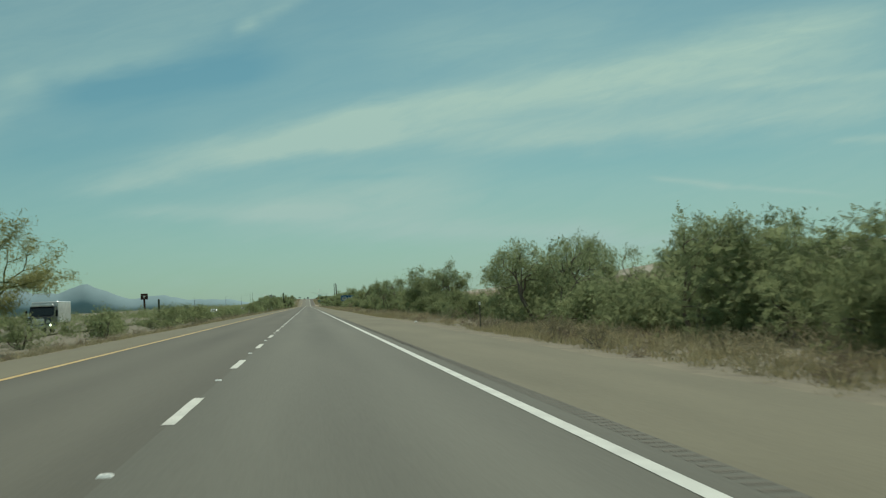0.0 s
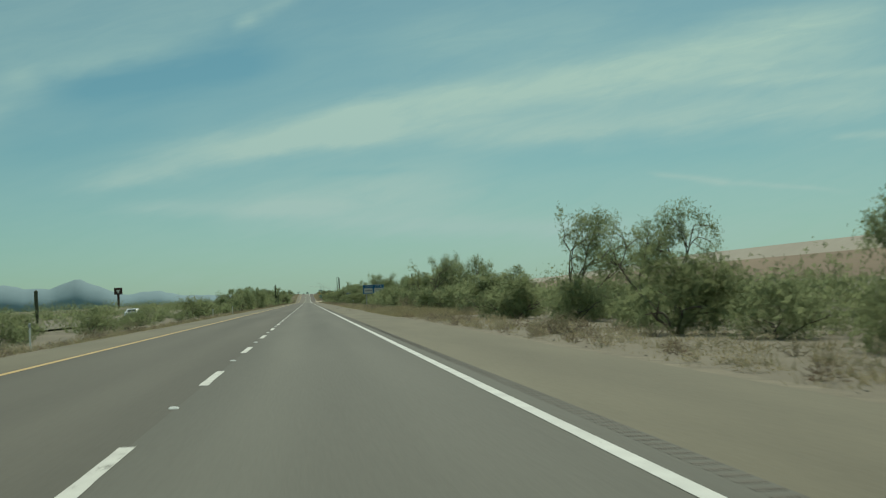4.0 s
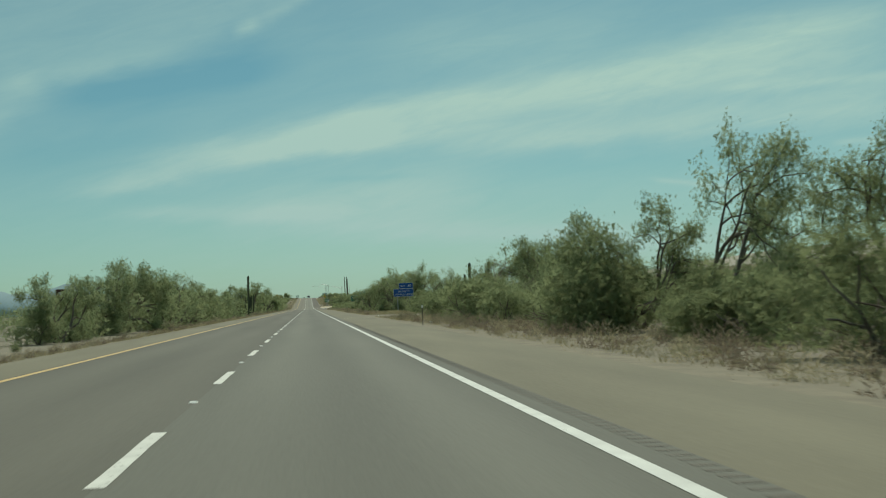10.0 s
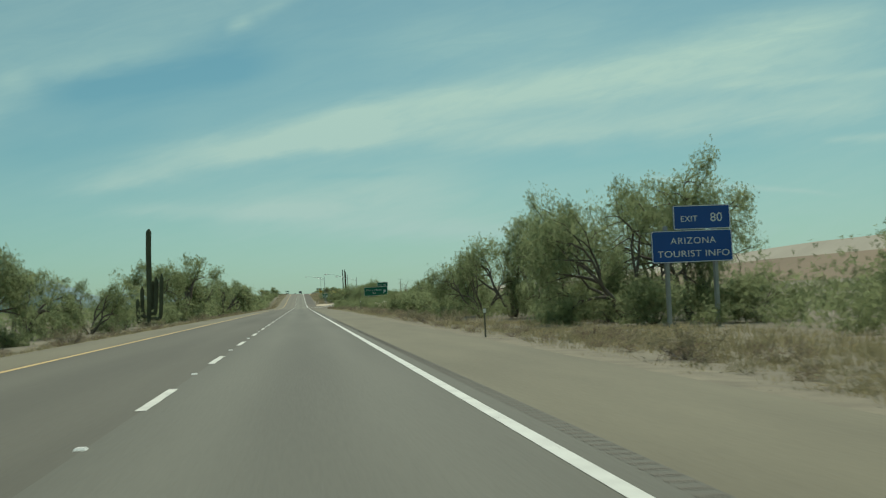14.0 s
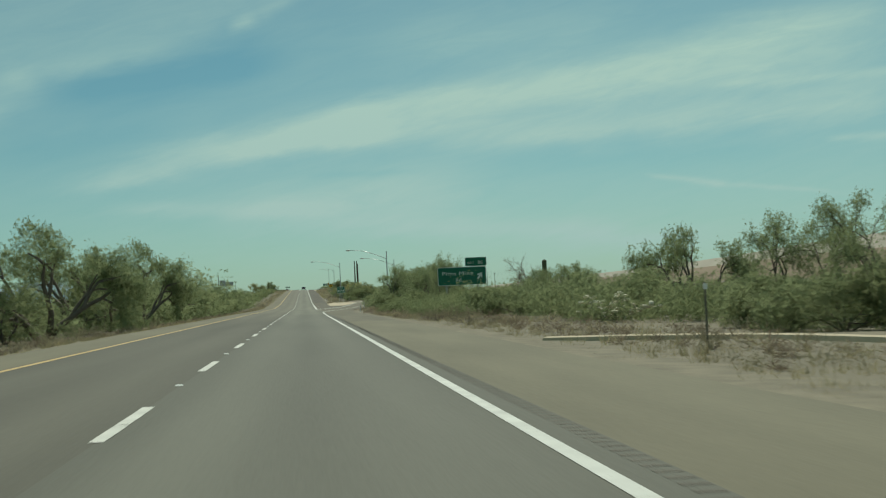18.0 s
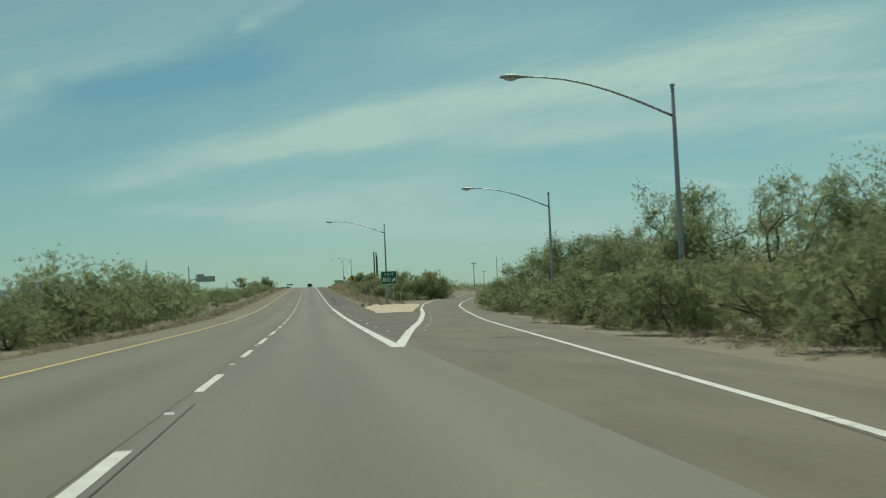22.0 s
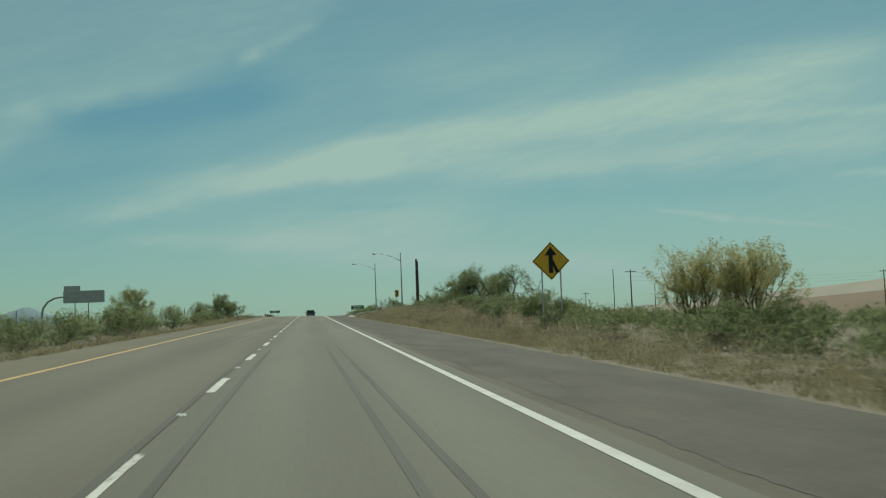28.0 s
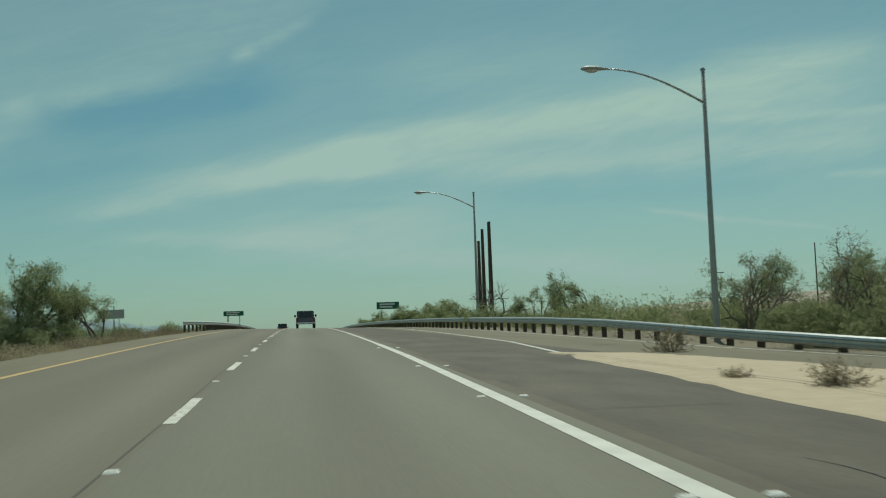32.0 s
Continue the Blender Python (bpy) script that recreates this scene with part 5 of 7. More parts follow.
for k in range(40):
    THICKET.append((hrng.uniform(20.5, 26), hrng.uniform(366, 400), hrng.uniform(4.0, 5.4)))
for k in range(54):
    THICKET.append((hrng.uniform(9.7, 12.8), hrng.uniform(663, 702), hrng.uniform(0.9, 1.6)))
for k in range(60):
    THICKET.append((hrng.uniform(17.5, 36), hrng.uniform(1084, 1150), hrng.uniform(1.8, 2.8)))
for k in range(46):
    THICKET.append((hrng.uniform(11.5, 24), hrng.uniform(974, 1014), hrng.uniform(0.8, 1.5)))
for k in range(60):
    THICKET.append((hrng.uniform(-60, -18), hrng.uniform(1040, 1330), hrng.uniform(2.4, 4.2)))
near = [p for p in THICKET if 0 < p[0] < 19.5]
mounds("scrub_thicket", near, 540, 3, 0.12, "olive-green scrub thicket behind the roadside shrubs")
mounds("scrub_thicket", [p for p in THICKET if not 0 < p[0] < 19.5], 300, 4, 0.165, "olive-green scrub thicket set back from the road")
for k in range(300):
    y = prng.uniform(-10, 1250)
    x = prng.choice((prng.uniform(8.4, 12.6), prng.uniform(8.4, 12.6), prng.uniform(-10.5, -6.8)))
    if not blocked(x, y) and clear_of_signs(x, y):
        plant("brush", x, y, prng.uniform(0.4, 1.0), wide=prng.uniform(1.0, 1.6))
for x, y, h in ((8.9, 30.5, 0.8), (8.3, 24.5, 0.9), (11.5, 238, 1.9), (9.0, 641, 1.0), (9.9, 652, 1.1), (8.9, 655, 0.8), (8.1, 842.5, 0.5), (9.6, 846, 0.4), (7.3, 838, 0.4), (7.0, 834, 0.3), (7.5, 845, 0.45), (8.6, 848, 0.5), (10.8, 849.5, 0.5), (12.3, 848.8, 0.6), (7.1, 828, 0.25), (10.4, 616.6, 0.6), (9.6, 615.2, 0.45), (7.85, 1075.2, 0.35), (8.45, 1073.2, 0.62), (10.3, 1084.6, 0.85)):
    plant("brush", x, y, h, label="round dry brush clump at the edge of the shoulder")


def grass_band(name, seed, count, x0, x1, tall, label, y0=-15, y1=1280, blades=17):
    """Dry grass: blades fanned out in many tufts."""
    r = np.random.RandomState(seed)
    ys = r.uniform(y0, y1, count)
    patch = np.array([noise.noise((0.0, yy * 0.05, seed * 1.0)) for yy in ys])
    xs = x0 + (x1 - x0) * r.beta(1.0, 1.7, count)
    ok = np.array([not blocked(a, b) and (p > -0.62 or a > x0 + 2) for a, b, p in zip(xs, ys, patch)])
    xs, ys, patch = xs[ok], ys[ok], patch[ok]
    zs = np.array([lie(a, b) for a, b in zip(xs, ys)])
    m, n = len(xs), int(blades * 1.35)
    h = tall * r.uniform(0.35, 1.0, m) * (0.85 + 0.6 * patch) * np.interp(xs, [min(x0, x1), max(x0, x1)], [0.6, 1.15] if x0 > 0 else [1.1, 0.7])
    base = np.repeat(np.stack([xs, ys, zs], 1), n, 0)
    hh = np.repeat(np.clip(h, 0.08, 2), n) * r.uniform(0.6, 1.1, m * n)
    az = r.uniform(0, 6.283, m * n)
    out = r.uniform(0.15, 1.1, m * n) * hh
    foot = r.uniform(0, 0.34, m * n)
    root = base + np.stack([np.cos(az) * foot, np.sin(az) * foot, np.zeros(m * n) - 0.03], 1)
    tip = root + np.stack([np.cos(az) * out, np.sin(az) * out, hh], 1)
    w = 0.006 + 0.009 * r.rand(m * n)
    side = np.stack([np.sin(az) * w, -np.cos(az) * w, np.zeros(m * n)], 1)
    v = np.stack([root - side, root + side, tip], 1).reshape(-1, 3)
    me = bpy.data.meshes.new(name)
    me.from_pydata(v.tolist(), [], np.arange(len(v)).reshape(-1, 3).tolist())
    ob = part(name, me, "straw")
    tagged(ob, label, "grass", kind="stuff")


grass_band("dry_grass", 3, 6000, 8.0, 13.5, 0.55, "dry golden grass along the wide shoulder", blades=13)
grass_band("dry_grass", 31, 7000, 7.35, 11.0, 0.22, "low dry grass and stubble along the pavement edge", blades=8)
grass_band("dry_grass", 32, 4000, -5.75, -9.0, 0.28, "low dry stubble along the median edge", blades=9)
grass_band("dry_grass", 23, 1700, 7.1, 13.0, 0.85, "tall dry grass beside the shoulder", 200, 233)
grass_band("dry_grass", 24, 1500, 7.5, 11.5, 0.6, "golden dry grass beside the shoulder", 84, 140)
grass_band("dry_grass", 25, 1500, 7.4, 12.5, 0.6, "pale dry grass below the services sign", 262, 330)
grass_band("dry_grass", 26, 2200, 9.0, 17.0, 0.4, "low pale dry grass on the flat before the information sign", 455, 520)
grass_band("dry_grass", 21, 3000, 7.5, 11.0, 0.5, "short dry grass on the slope before the overpass", 905, 1066)
grass_band("dry_grass", 27, 700, 8.0, 12.0, 0.6, "golden dry grass beside the first shrubs", -6, 44)
grass_band("dry_grass", 28, 1200, 7.3, 12.5, 0.5, "golden dry grass on the bank before the overpass", 1000, 1063)
grass_band("dry_grass", 4, 5000, -5.9, -10.5, 0.45, "dry tan grass along the median edge", blades=11)
grass_band("dry_grass", 6, 2500, 12, 20, 0.6, "dry grass among the shrubs", blades=10)


def gravel_edge(y):
    """Where the bare gravel beside the pavement ends."""
    wide = np.interp(y, [0, 20, 45, 66, 90, 140, 190, 225, 262, 330, 345, 430, 462, 520, 596, 650, 664, 740, 1000, 1300], [0.7, 0.7, 1.5, 1.6, 0.5, 0.6, 0.3, 0.3, 0.35, 0.5, 1.0, 1.0, 0.9, 0.8, 1.8, 1.8, 0.5, 0.8, 0.45, 0.4])
    return 7.15 + float(wide) * (1 + 0.45 * noise.noise((0.0, y * 0.17, 3.3)))


def clumps(name, seed, places, mat, label, blades=100):
    """Dry brush in low rounded clumps: many fine stems that fan out from a root."""
    r = np.random.RandomState(seed)
    p = np.array(places)
    m, n = len(p), blades
    z = np.array([lie(a, b) for a, b in p[:, :2]])
    base = np.repeat(np.stack([p[:, 0], p[:, 1], z], 1), n, 0)
    h = np.repeat(p[:, 2], n)
    h = h[:, None]
    way = r.normal(0, 1, (m * n, 3))
    way /= np.linalg.norm(way, axis=1)[:, None]
    way[:, 2] = np.abs(way[:, 2])
    out = r.uniform(0.05, 1.0, (m * n, 1)) ** 0.45
    lump = np.repeat(r.uniform(0.7, 1.15, (m, 8)), n, 0)[np.arange(m * n), (np.arctan2(way[:, 1], way[:, 0]) * 1.273 + 4).astype(int) % 8][:, None]
    c = base + way * out * lump * h * np.array([[0.95, 0.95, 0.92]])
    t = way * 1.3 + r.normal(0, 0.55, (m * n, 3))
    t /= np.linalg.norm(t, axis=1)[:, None]
    u = np.cross(t, r.normal(0, 1, (m * n, 3)))
    u /= np.linalg.norm(u, axis=1)[:, None]
    ln = (0.06 + 0.2 * h) * r.uniform(0.6, 1.4, (m * n, 1))
    w = (0.012 + 0.035 * h) * np.interp(out, [0.4, 1.0], [1.5, 0.7])
    v = np.stack([c - t * ln * 0.5 - u * w * 0.5, c - t * ln * 0.3 + u * w * 0.5, c + t * ln * 0.5], 1)
    v[:, :, 2] = np.maximum(v[:, :, 2], base[:, None, 2] - 0.02)
    v = v.reshape(-1, 3)
    me = bpy.data.meshes.new(name)
    me.from_pydata(v.tolist(), [], np.arange(len(v)).reshape(-1, 3).tolist())
    tagged(part(name, me, mat), label, "brush", kind="stuff")


brng = random.Random(404)
BRUSH = {"straw": [], "dry_brush": [], "greygreen": []}
for side_ in (1, -1):
    y = -8.0
    while y < 1190:
        rows = int(np.interp(y, [0, 40, 66, 80, 330, 340, 455, 520, 590, 670, 720, 860, 930, 1060, 1100], [3, 2, 1, 2, 2, 3, 2, 2, 3, 3, 2, 3, 4, 5, 1]) + 0.5) if side_ > 0 else (2 if y < 1040 else 4)
        gold = float(np.interp(y, [0, 60, 90, 180, 240, 330, 345, 600, 680, 850, 905, 925, 1066, 1200], [0.6, 0.6, 0.6, 0.5, 0.6, 0.6, 0.25, 0.25, 0.2, 0.35, 0.5, 0.85, 0.8, 0.5]))
        tall = float(np.interp(y, [0, 60, 330, 345, 455, 520, 600, 700, 900, 930, 1060, 1080], [0.6, 0.6, 0.6, 0.7, 0.6, 0.45, 0.6, 0.65, 0.65, 0.8, 0.75, 0.45])) if side_ > 0 else float(np.interp(y, [1030, 1060], [0.42, 0.66]))
        for k in range(rows):
            if side_ > 0:
                x = gravel_edge(y) + (0.1 + 1.25 * k) + brng.expovariate(1.6)
                if 690 < y < 930:
                    x += max(0.0, float(np.interp(y, [p[1] for p in EXIT_R], [p[0] for p in EXIT_R])) - 7.0) if y < 850 or k == 0 and brng.random() < 0.5 else 0
            else:
                x = -6.7 - 1.2 * k - brng.expovariate(1.5)
            yy = y + brng.uniform(-0.5, 0.5)
            h = tall * brng.uniform(0.45, 1.1) * (0.8 if k == 0 else 1.1)
            if brng.random() < 0.2 or (side_ > 0 and (blocked(x, yy, 0.5) or (425 < yy < 452 and x < 11.8))) or (side_ < 0 and yy > 1150):
                continue
            q = brng.random()
            BRUSH["straw" if q < gold else ("dry_brush" if q < gold + (1 - gold) * 0.82 else "greygreen")].append((x, yy, h))
        y += brng.uniform(0.8, 1.5)
for k in range(26):
    x, y = brng.uniform(-9.0, -7.5), brng.uniform(1131, 1150)
    BRUSH["dry_brush" if k % 3 else "greygreen"].append((x - (y - 1131) * 0.05, y, brng.uniform(0.6, 0.95)))
for k in range(90):
    BRUSH["straw" if k % 4 else "dry_brush"].append((7.35 + brng.expovariate(0.55), brng.uniform(1003, 1062), brng.uniform(0.4, 0.75)))
for x, y, h in ((8.45, 1073.2, 0.55), (7.85, 1075.2, 0.3), (10.3, 1084.6, 0.75), (8.1, 842.5, 0.4), (9.6, 846, 0.35), (7.3, 838, 0.35), (7.5, 845, 0.4), (8.6, 848, 0.45), (10.8, 849.5, 0.6), (12.3, 848.8, 0.7)):
    for k in range(3):
        BRUSH["dry_brush" if k else "straw"].append((x + brng.uniform(-0.12, 0.12), y + brng.uniform(-0.12, 0.12), h * brng.uniform(0.7, 1.1)))
clumps("dry_brush", 61, BRUSH["straw"], "straw_brush", "rounded clumps of golden dry grass beside the shoulder")
clumps("dry_brush", 62, BRUSH["dry_brush"], "dry_brush", "brown leafless brush clumps along the verge")
clumps("dry_brush", 63, BRUSH["greygreen"], "greygreen", "grey-green brush clumps along the verge")


def verge(name, near, far, y0, y1, lift, label):
    """A strip of bare gravel that follows the ground."""
    s = Shape()
    ys = np.arange(y0, y1, 1.25)
    for y in ys:
        a, b = near(y), far(y)
        for k in range(3):
            x = a + (b - a) * k / 2
            s.v.append((x, float(y), lie(x, float(y)) + lift * (1 if k < 2 else 0.2)))
    s.f = [(3 * i + k, 3 * i + k + 1, 3 * i + k + 4, 3 * i + k + 3) for i in range(len(ys) - 1) for k in range(2)]
    tagged(part(name, s, "gravel_verge", smooth=True), label, "verge", kind="structure")


verge("gravel_verge", lambda y: 6.9, lambda y: gravel_edge(y) + 0.2 * noise.noise((0.0, y * 0.8, 1.0)), -20, 690, 0.03, "pale gravel strip beside the wide shoulder")
verge("gravel_verge", lambda y: 6.9, lambda y: gravel_edge(y) + 0.2 * noise.noise((0.0, y * 0.8, 1.0)), 870, 1050, 0.03, "pale gravel strip beside the dark shoulder")
verge("gravel_verge", lambda y: -6.6 - 0.5 * noise.noise((0.0, y * 0.2, 9.0)), lambda y: -5.3, -20, 1130, 0.03, "pale gravel strip along the median")


def pebbles():
    r = np.random.RandomState(9)
    s = Shape()
    for _ in range(5200):
        y = r.uniform(2, 1250)
        x = 7.15 + r.exponential(0.45) if r.rand() < 0.72 else -5.6 - r.exponential(0.6)
        if 438 < y < 462 and x > 0:
            x = r.uniform(7.2, 14)
        if blocked(x, y) and not 436 < y < 462:
            continue
        q = r.uniform(0.012, 0.045)
        z = lie(x, y)
        o = r.uniform(0.6, 1.3, 5) * q
        s.add([(x - o[0], y - o[1] * 0.4, z), (x + o[1], y - o[2] * 0.5, z), (x + 0.2 * q, y + o[3], z), (x, y, z + o[4] * 0.8)], [(0, 1, 3), (1, 2, 3), (2, 0, 3)])
    ob = part("gravel", s, "gravel")
    tagged(ob, "loose grey-tan gravel along the pavement edge", "gravel", kind="stuff")


pebbles()


def far_scrub(name, seed, count, region, h0, h1, label):
    """Scrub that stays far off: leaf sprays in mounds."""
    r = np.random.RandomState(seed)
    x = r.uniform(region[0], region[1], count)
    y = r.uniform(region[2], region[3], count)
    z = np.array([lie(a, b) for a, b in zip(x, y)])
    h = r.uniform(h0, h1, count)
    n = 220 if region[0] == 32 else 60
    d = r.normal(0, 1, (count * n, 3))
    d /= np.linalg.norm(d, axis=1)[:, None]
    d[:, 2] = np.abs(d[:, 2])
    rad = r.uniform(0.1, 1.0, (count * n, 1)) ** 0.6
    lump = np.repeat(r.uniform(0.6, 1.15, (count, 8)), n, 0)[np.arange(count * n), (np.arctan2(d[:, 1], d[:, 0]) * 1.273 + 4).astype(int) % 8][:, None]
    hh = np.repeat(h, n)[:, None]
    c = np.repeat(np.stack([x, y, z], 1), n, 0) + d * rad * lump * hh * np.array([[0.75, 0.75, 0.9]])
    t = r.normal(0, 1, (count * n, 3))
    t /= np.linalg.norm(t, axis=1)[:, None]
    u = np.cross(t, d)
    ln = (0.055 if region[0] == 32 else 0.11) * hh * r.uniform(0.6, 1.3, (count * n, 1)) * np.interp(rad, [0.3, 1.0], [1.7, 0.6])
    v = np.stack([c - t * ln, c + u * ln * 0.7, c + t * ln], 1).reshape(-1, 3)
    me = bpy.data.meshes.new(name)
    me.from_pydata(v.tolist(), [], np.arange(len(v)).reshape(-1, 3).tolist())
    ob = part(name, me, "shrub")
    tagged(ob, label, "scrub", kind="stuff")


far_scrub("desert_scrub", 5, 1300, (32, 110, -30, 1500), 1.4, 3.2, "distant olive-green desert scrub on the plain")
far_scrub("desert_scrub", 6, 1100, (110, 420, 0, 2200), 1.6, 3.6, "far olive-green desert scrub on the plain")
far_scrub("desert_scrub", 7, 900, (-110, -40, 40, 1600), 1.2, 2.8, "distant olive-green scrub beyond the opposite road")
far_scrub("desert_scrub", 8, 1100, (-500, -110, 100, 2400), 1.6, 3.8, "far olive-green scrub on the plain")
far_scrub("desert_scrub", 12, 500, (-60, 90, 1330, 2300), 1.6, 3.4, "far scrub beyond the overpass")


def saguaro(x, y, height, arms, label, radius=0.24):
    ob = thing("saguaro_cactus", pose(x, y, lie(x, y) - 0.05, 0, prng.uniform(-2, 2), 0), label, "cactus", "saguaro cacti")

    def column(pts, r):
        s, rings = Shape(), []
        path = [Vector(p) for p in pts]
        n = 22
        for i, p in enumerate(path):
            d = (path[min(i + 1, len(path) - 1)] - path[max(i - 1, 0)]).normalized()
            a = d.cross(Vector((0, 1, 0))).normalized()
            b = d.cross(a)
            k = i / (len(path) - 1)
            rr = r * (0.8 + 0.3 * math.sin(min(1, k * 1.6) * 1.6)) * (1 if k < 0.94 else (0.75 if k < 0.985 else 0.25))
            rings.append([p + (a * math.cos(t) + b * math.sin(t)) * rr * (1 if q % 2 else 0.86) for q, t in enumerate(6.2832 * j / n for j in range(n))])
        return s.loft(rings)

    def spline(ctrl, n=16):
        out = []
        for i in range(n + 1):
            k = i / n * (len(ctrl) - 1)
            j = min(int(k), len(ctrl) - 2)
            f = k - j
            p0, p1, p2, p3 = (Vector(ctrl[max(0, min(len(ctrl) - 1, j + o))]) for o in (-1, 0, 1, 2))
            out.append(0.5 * ((2 * p1) + (p2 - p0) * f + (2 * p0 - 5 * p1 + 4 * p2 - p3) * f * f + (3 * p1 - p0 - 3 * p2 + p3) * f ** 3))
        return out

    part("trunk", column(spline([(0, 0, 0), (0.02, 0, height * 0.4), (-0.04, 0, height * 0.75), (-0.02, 0, height)]), radius), "cactus", ob, smooth=False)
    for dx, dy, z0, z1 in arms:
        part("arm", column(spline([(0, 0, z0 * height), (dx * 0.6, dy * 0.6, z0 * height + 0.02), (dx, dy, z0 * height + 0.35), (dx * 1.08, dy, z1 * height)]), radius * 0.72), "cactus", ob)
    return ob


saguaro(-11.3, 557.5, 8.7, [(-0.55, 0.1, 0.12, 0.42), (0.55, 0.1, 0.15, 0.52), (1.0, -0.1, 0.1, 0.55), (0.25, 0.5, 0.2, 0.48), (-0.85, -0.2, 0.05, 0.3)], "tall dark green saguaro cactus with many upright arms", 0.21)
saguaro(17.4, 434, 5.2, [(-0.5, 0, 0.55, 0.78), (0.3, 0.2, 0.5, 0.7)], "slender saguaro cactus standing above the shrubs", 0.13)
saguaro(36.8, 481.7, 9.2, [(-0.45, 0, 0.4, 0.74), (-0.75, 0.1, 0.35, 0.74), (-1.5, 0, 0.3, 0.72), (0.3, 0, 0.7, 0.86)], "tall saguaro cactus with one high column and short arms", 0.2)
saguaro(31.5, 504.2, 8.0, [(-0.4, 0, 0.25, 0.86), (-0.7, 0.1, 0.2, 0.74), (0.5, 0, 0.25, 0.76), (1.1, 0, 0.2, 0.72), (0.25, 0.4, 0.2, 0.6)], "saguaro cactus with a cluster of upright arms", 0.21)
saguaro(36, 740, 6.4, [(-0.6, 0, 0.4, 0.75), (0.65, 0, 0.42, 0.72)], "saguaro cactus with two raised arms", 0.3)
saguaro(22, 585, 5.2, [(0.4, 0, 0.4, 0.9), (-0.4, 0, 0.4, 0.8)], "distant saguaro cactus among the shrubs", 0.2)
saguaro(31, 562, 5.4, [(0.5, 0, 0.4, 0.7)], "distant saguaro cactus among the shrubs", 0.25)
saguaro(-40, 300, 5.2, [], "single columnar saguaro cactus beyond the median", 0.25)


def cholla(x, y, height, label, wide=1.0):
    rng = random.Random(int(x * 10 + y))
    wood, tw = grow(rng, 7, 2, height * 0.42, 0.045, (15, 70), (25, 55), wander=0.3)
    fit_height(wood, None, height)
    s = Shape()
    for t in wood.v[::3]:
        d = Vector((rng.gauss(0, 1), rng.gauss(0, 1), rng.gauss(0.3, 1))).normalized()
        q = Vector(t)
        s.tube([q, q + d * 0.09, q + d * 0.17], [0.05, 0.065, 0.025], 5)
    ob = thing("cholla_cactus", pose(x, y, lie(x, y)), label, "cactus")
    ob.scale = (wide, wide, 1)
    part("stems", wood, "spine", ob)
    part("joints", s, "spine", ob)["kind"] = "stuff"


cholla(15.7, 641, 1.35, "pale spiny cholla cactus beside the shoulder grass", 2.0)
cholla(25.5, 1087, 2.4, "tall branching cholla cactus on the slope")
cholla(33, 858, 1.4, "pale cholla cactus beside the exit ramp")


# ---- signs ----
def rounded(x0, x1, z0, z1, r, n=4):
    out = []
    for cx, cz, a0 in ((x1 - r, z0 + r, -90), (x1 - r, z1 - r, 0), (x0 + r, z1 - r, 90), (x0 + r, z0 + r, 180)):
        out += [(cx + r * math.cos(math.radians(a0 + 90 * k / n)), cz + r * math.sin(math.radians(a0 + 90 * k / n))) for k in range(n + 1)]
    return out


def panel(parent, x0, x1, z0, z1, mat, y=0.0, r=0.12, border=0.035, name="sign_panel", label=""):
    """A sheet of sign with a white border, stiffened behind."""
    p = part(name, Shape().prism(rounded(x0, x1, z0, z1, r), y, y + 0.03), mat, parent, label)
    inner, outer = rounded(x0 + border, x1 - border, z0 + border, z1 - border, r * 0.8), rounded(x0 + 0.008, x1 - 0.008, z0 + 0.008, z1 - 0.008, r)
    n = len(inner)
    v = [(x, y - 0.005, z) for x, z in outer] + [(x, y - 0.005, z) for x, z in inner] + [(x, y + 0.002, z) for x, z in outer] + [(x, y + 0.002, z) for x, z in inner]
    f = [(i, (i + 1) % n, n + (i + 1) % n, n + i) for i in range(n)] + [((i + 1) % n, i, 2 * n + i, 2 * n + (i + 1) % n) for i in range(n)]
    part("border", Shape().add(v, f), "sign_white", p)
    for z in (z0 + (z1 - z0) * 0.22, z0 + (z1 - z0) * 0.78):
        part("stiffener", Shape().box(x0 + 0.1, x1 - 0.1, y + 0.03, y + 0.08, z - 0.03, z + 0.03, 0.008), "aluminium", p)
    return p


def posts(parent, xs, z1, y=0.12, size=0.1, mat="pole", deep=1.2):
    for x in xs:
        s = Shape()
        s.box(x - size * 0.5, x + size * 0.5, y, y + 0.015, -deep, z1, 0.004)
        s.box(x - 0.012, x + 0.012, y + 0.015, y + size * 1.3, -deep, z1)
        s.box(x - size * 0.5, x + size * 0.5, y + size * 1.3, y + size * 1.3 + 0.015, -deep, z1, 0.004)
        part("post", s, mat, parent)


def arrow(parent, cx, cz, size, angle, y, mat):
    pts = [(-0.14, -0.62), (0.14, -0.62), (0.14, 0.02), (0.42, -0.16), (0.42, 0.08), (0, 0.62), (-0.42, 0.08), (-0.42, -0.16), (-0.14, 0.02)]
    c, s_ = math.cos(math.radians(angle)), math.sin(math.radians(angle))
    out = [(cx + size * (x * c + z * s_), cz + size * (-x * s_ + z * c)) for x, z in pts]
    part("arrow", Shape().prism(out, y - 0.008, y - 0.001), mat, parent)


def sign_at(name, x, y, label, group="road signs", turn=0.0):
    return thing(name, pose(x, y, road_z(x, y), 0, 0, turn), label, "road sign", group)


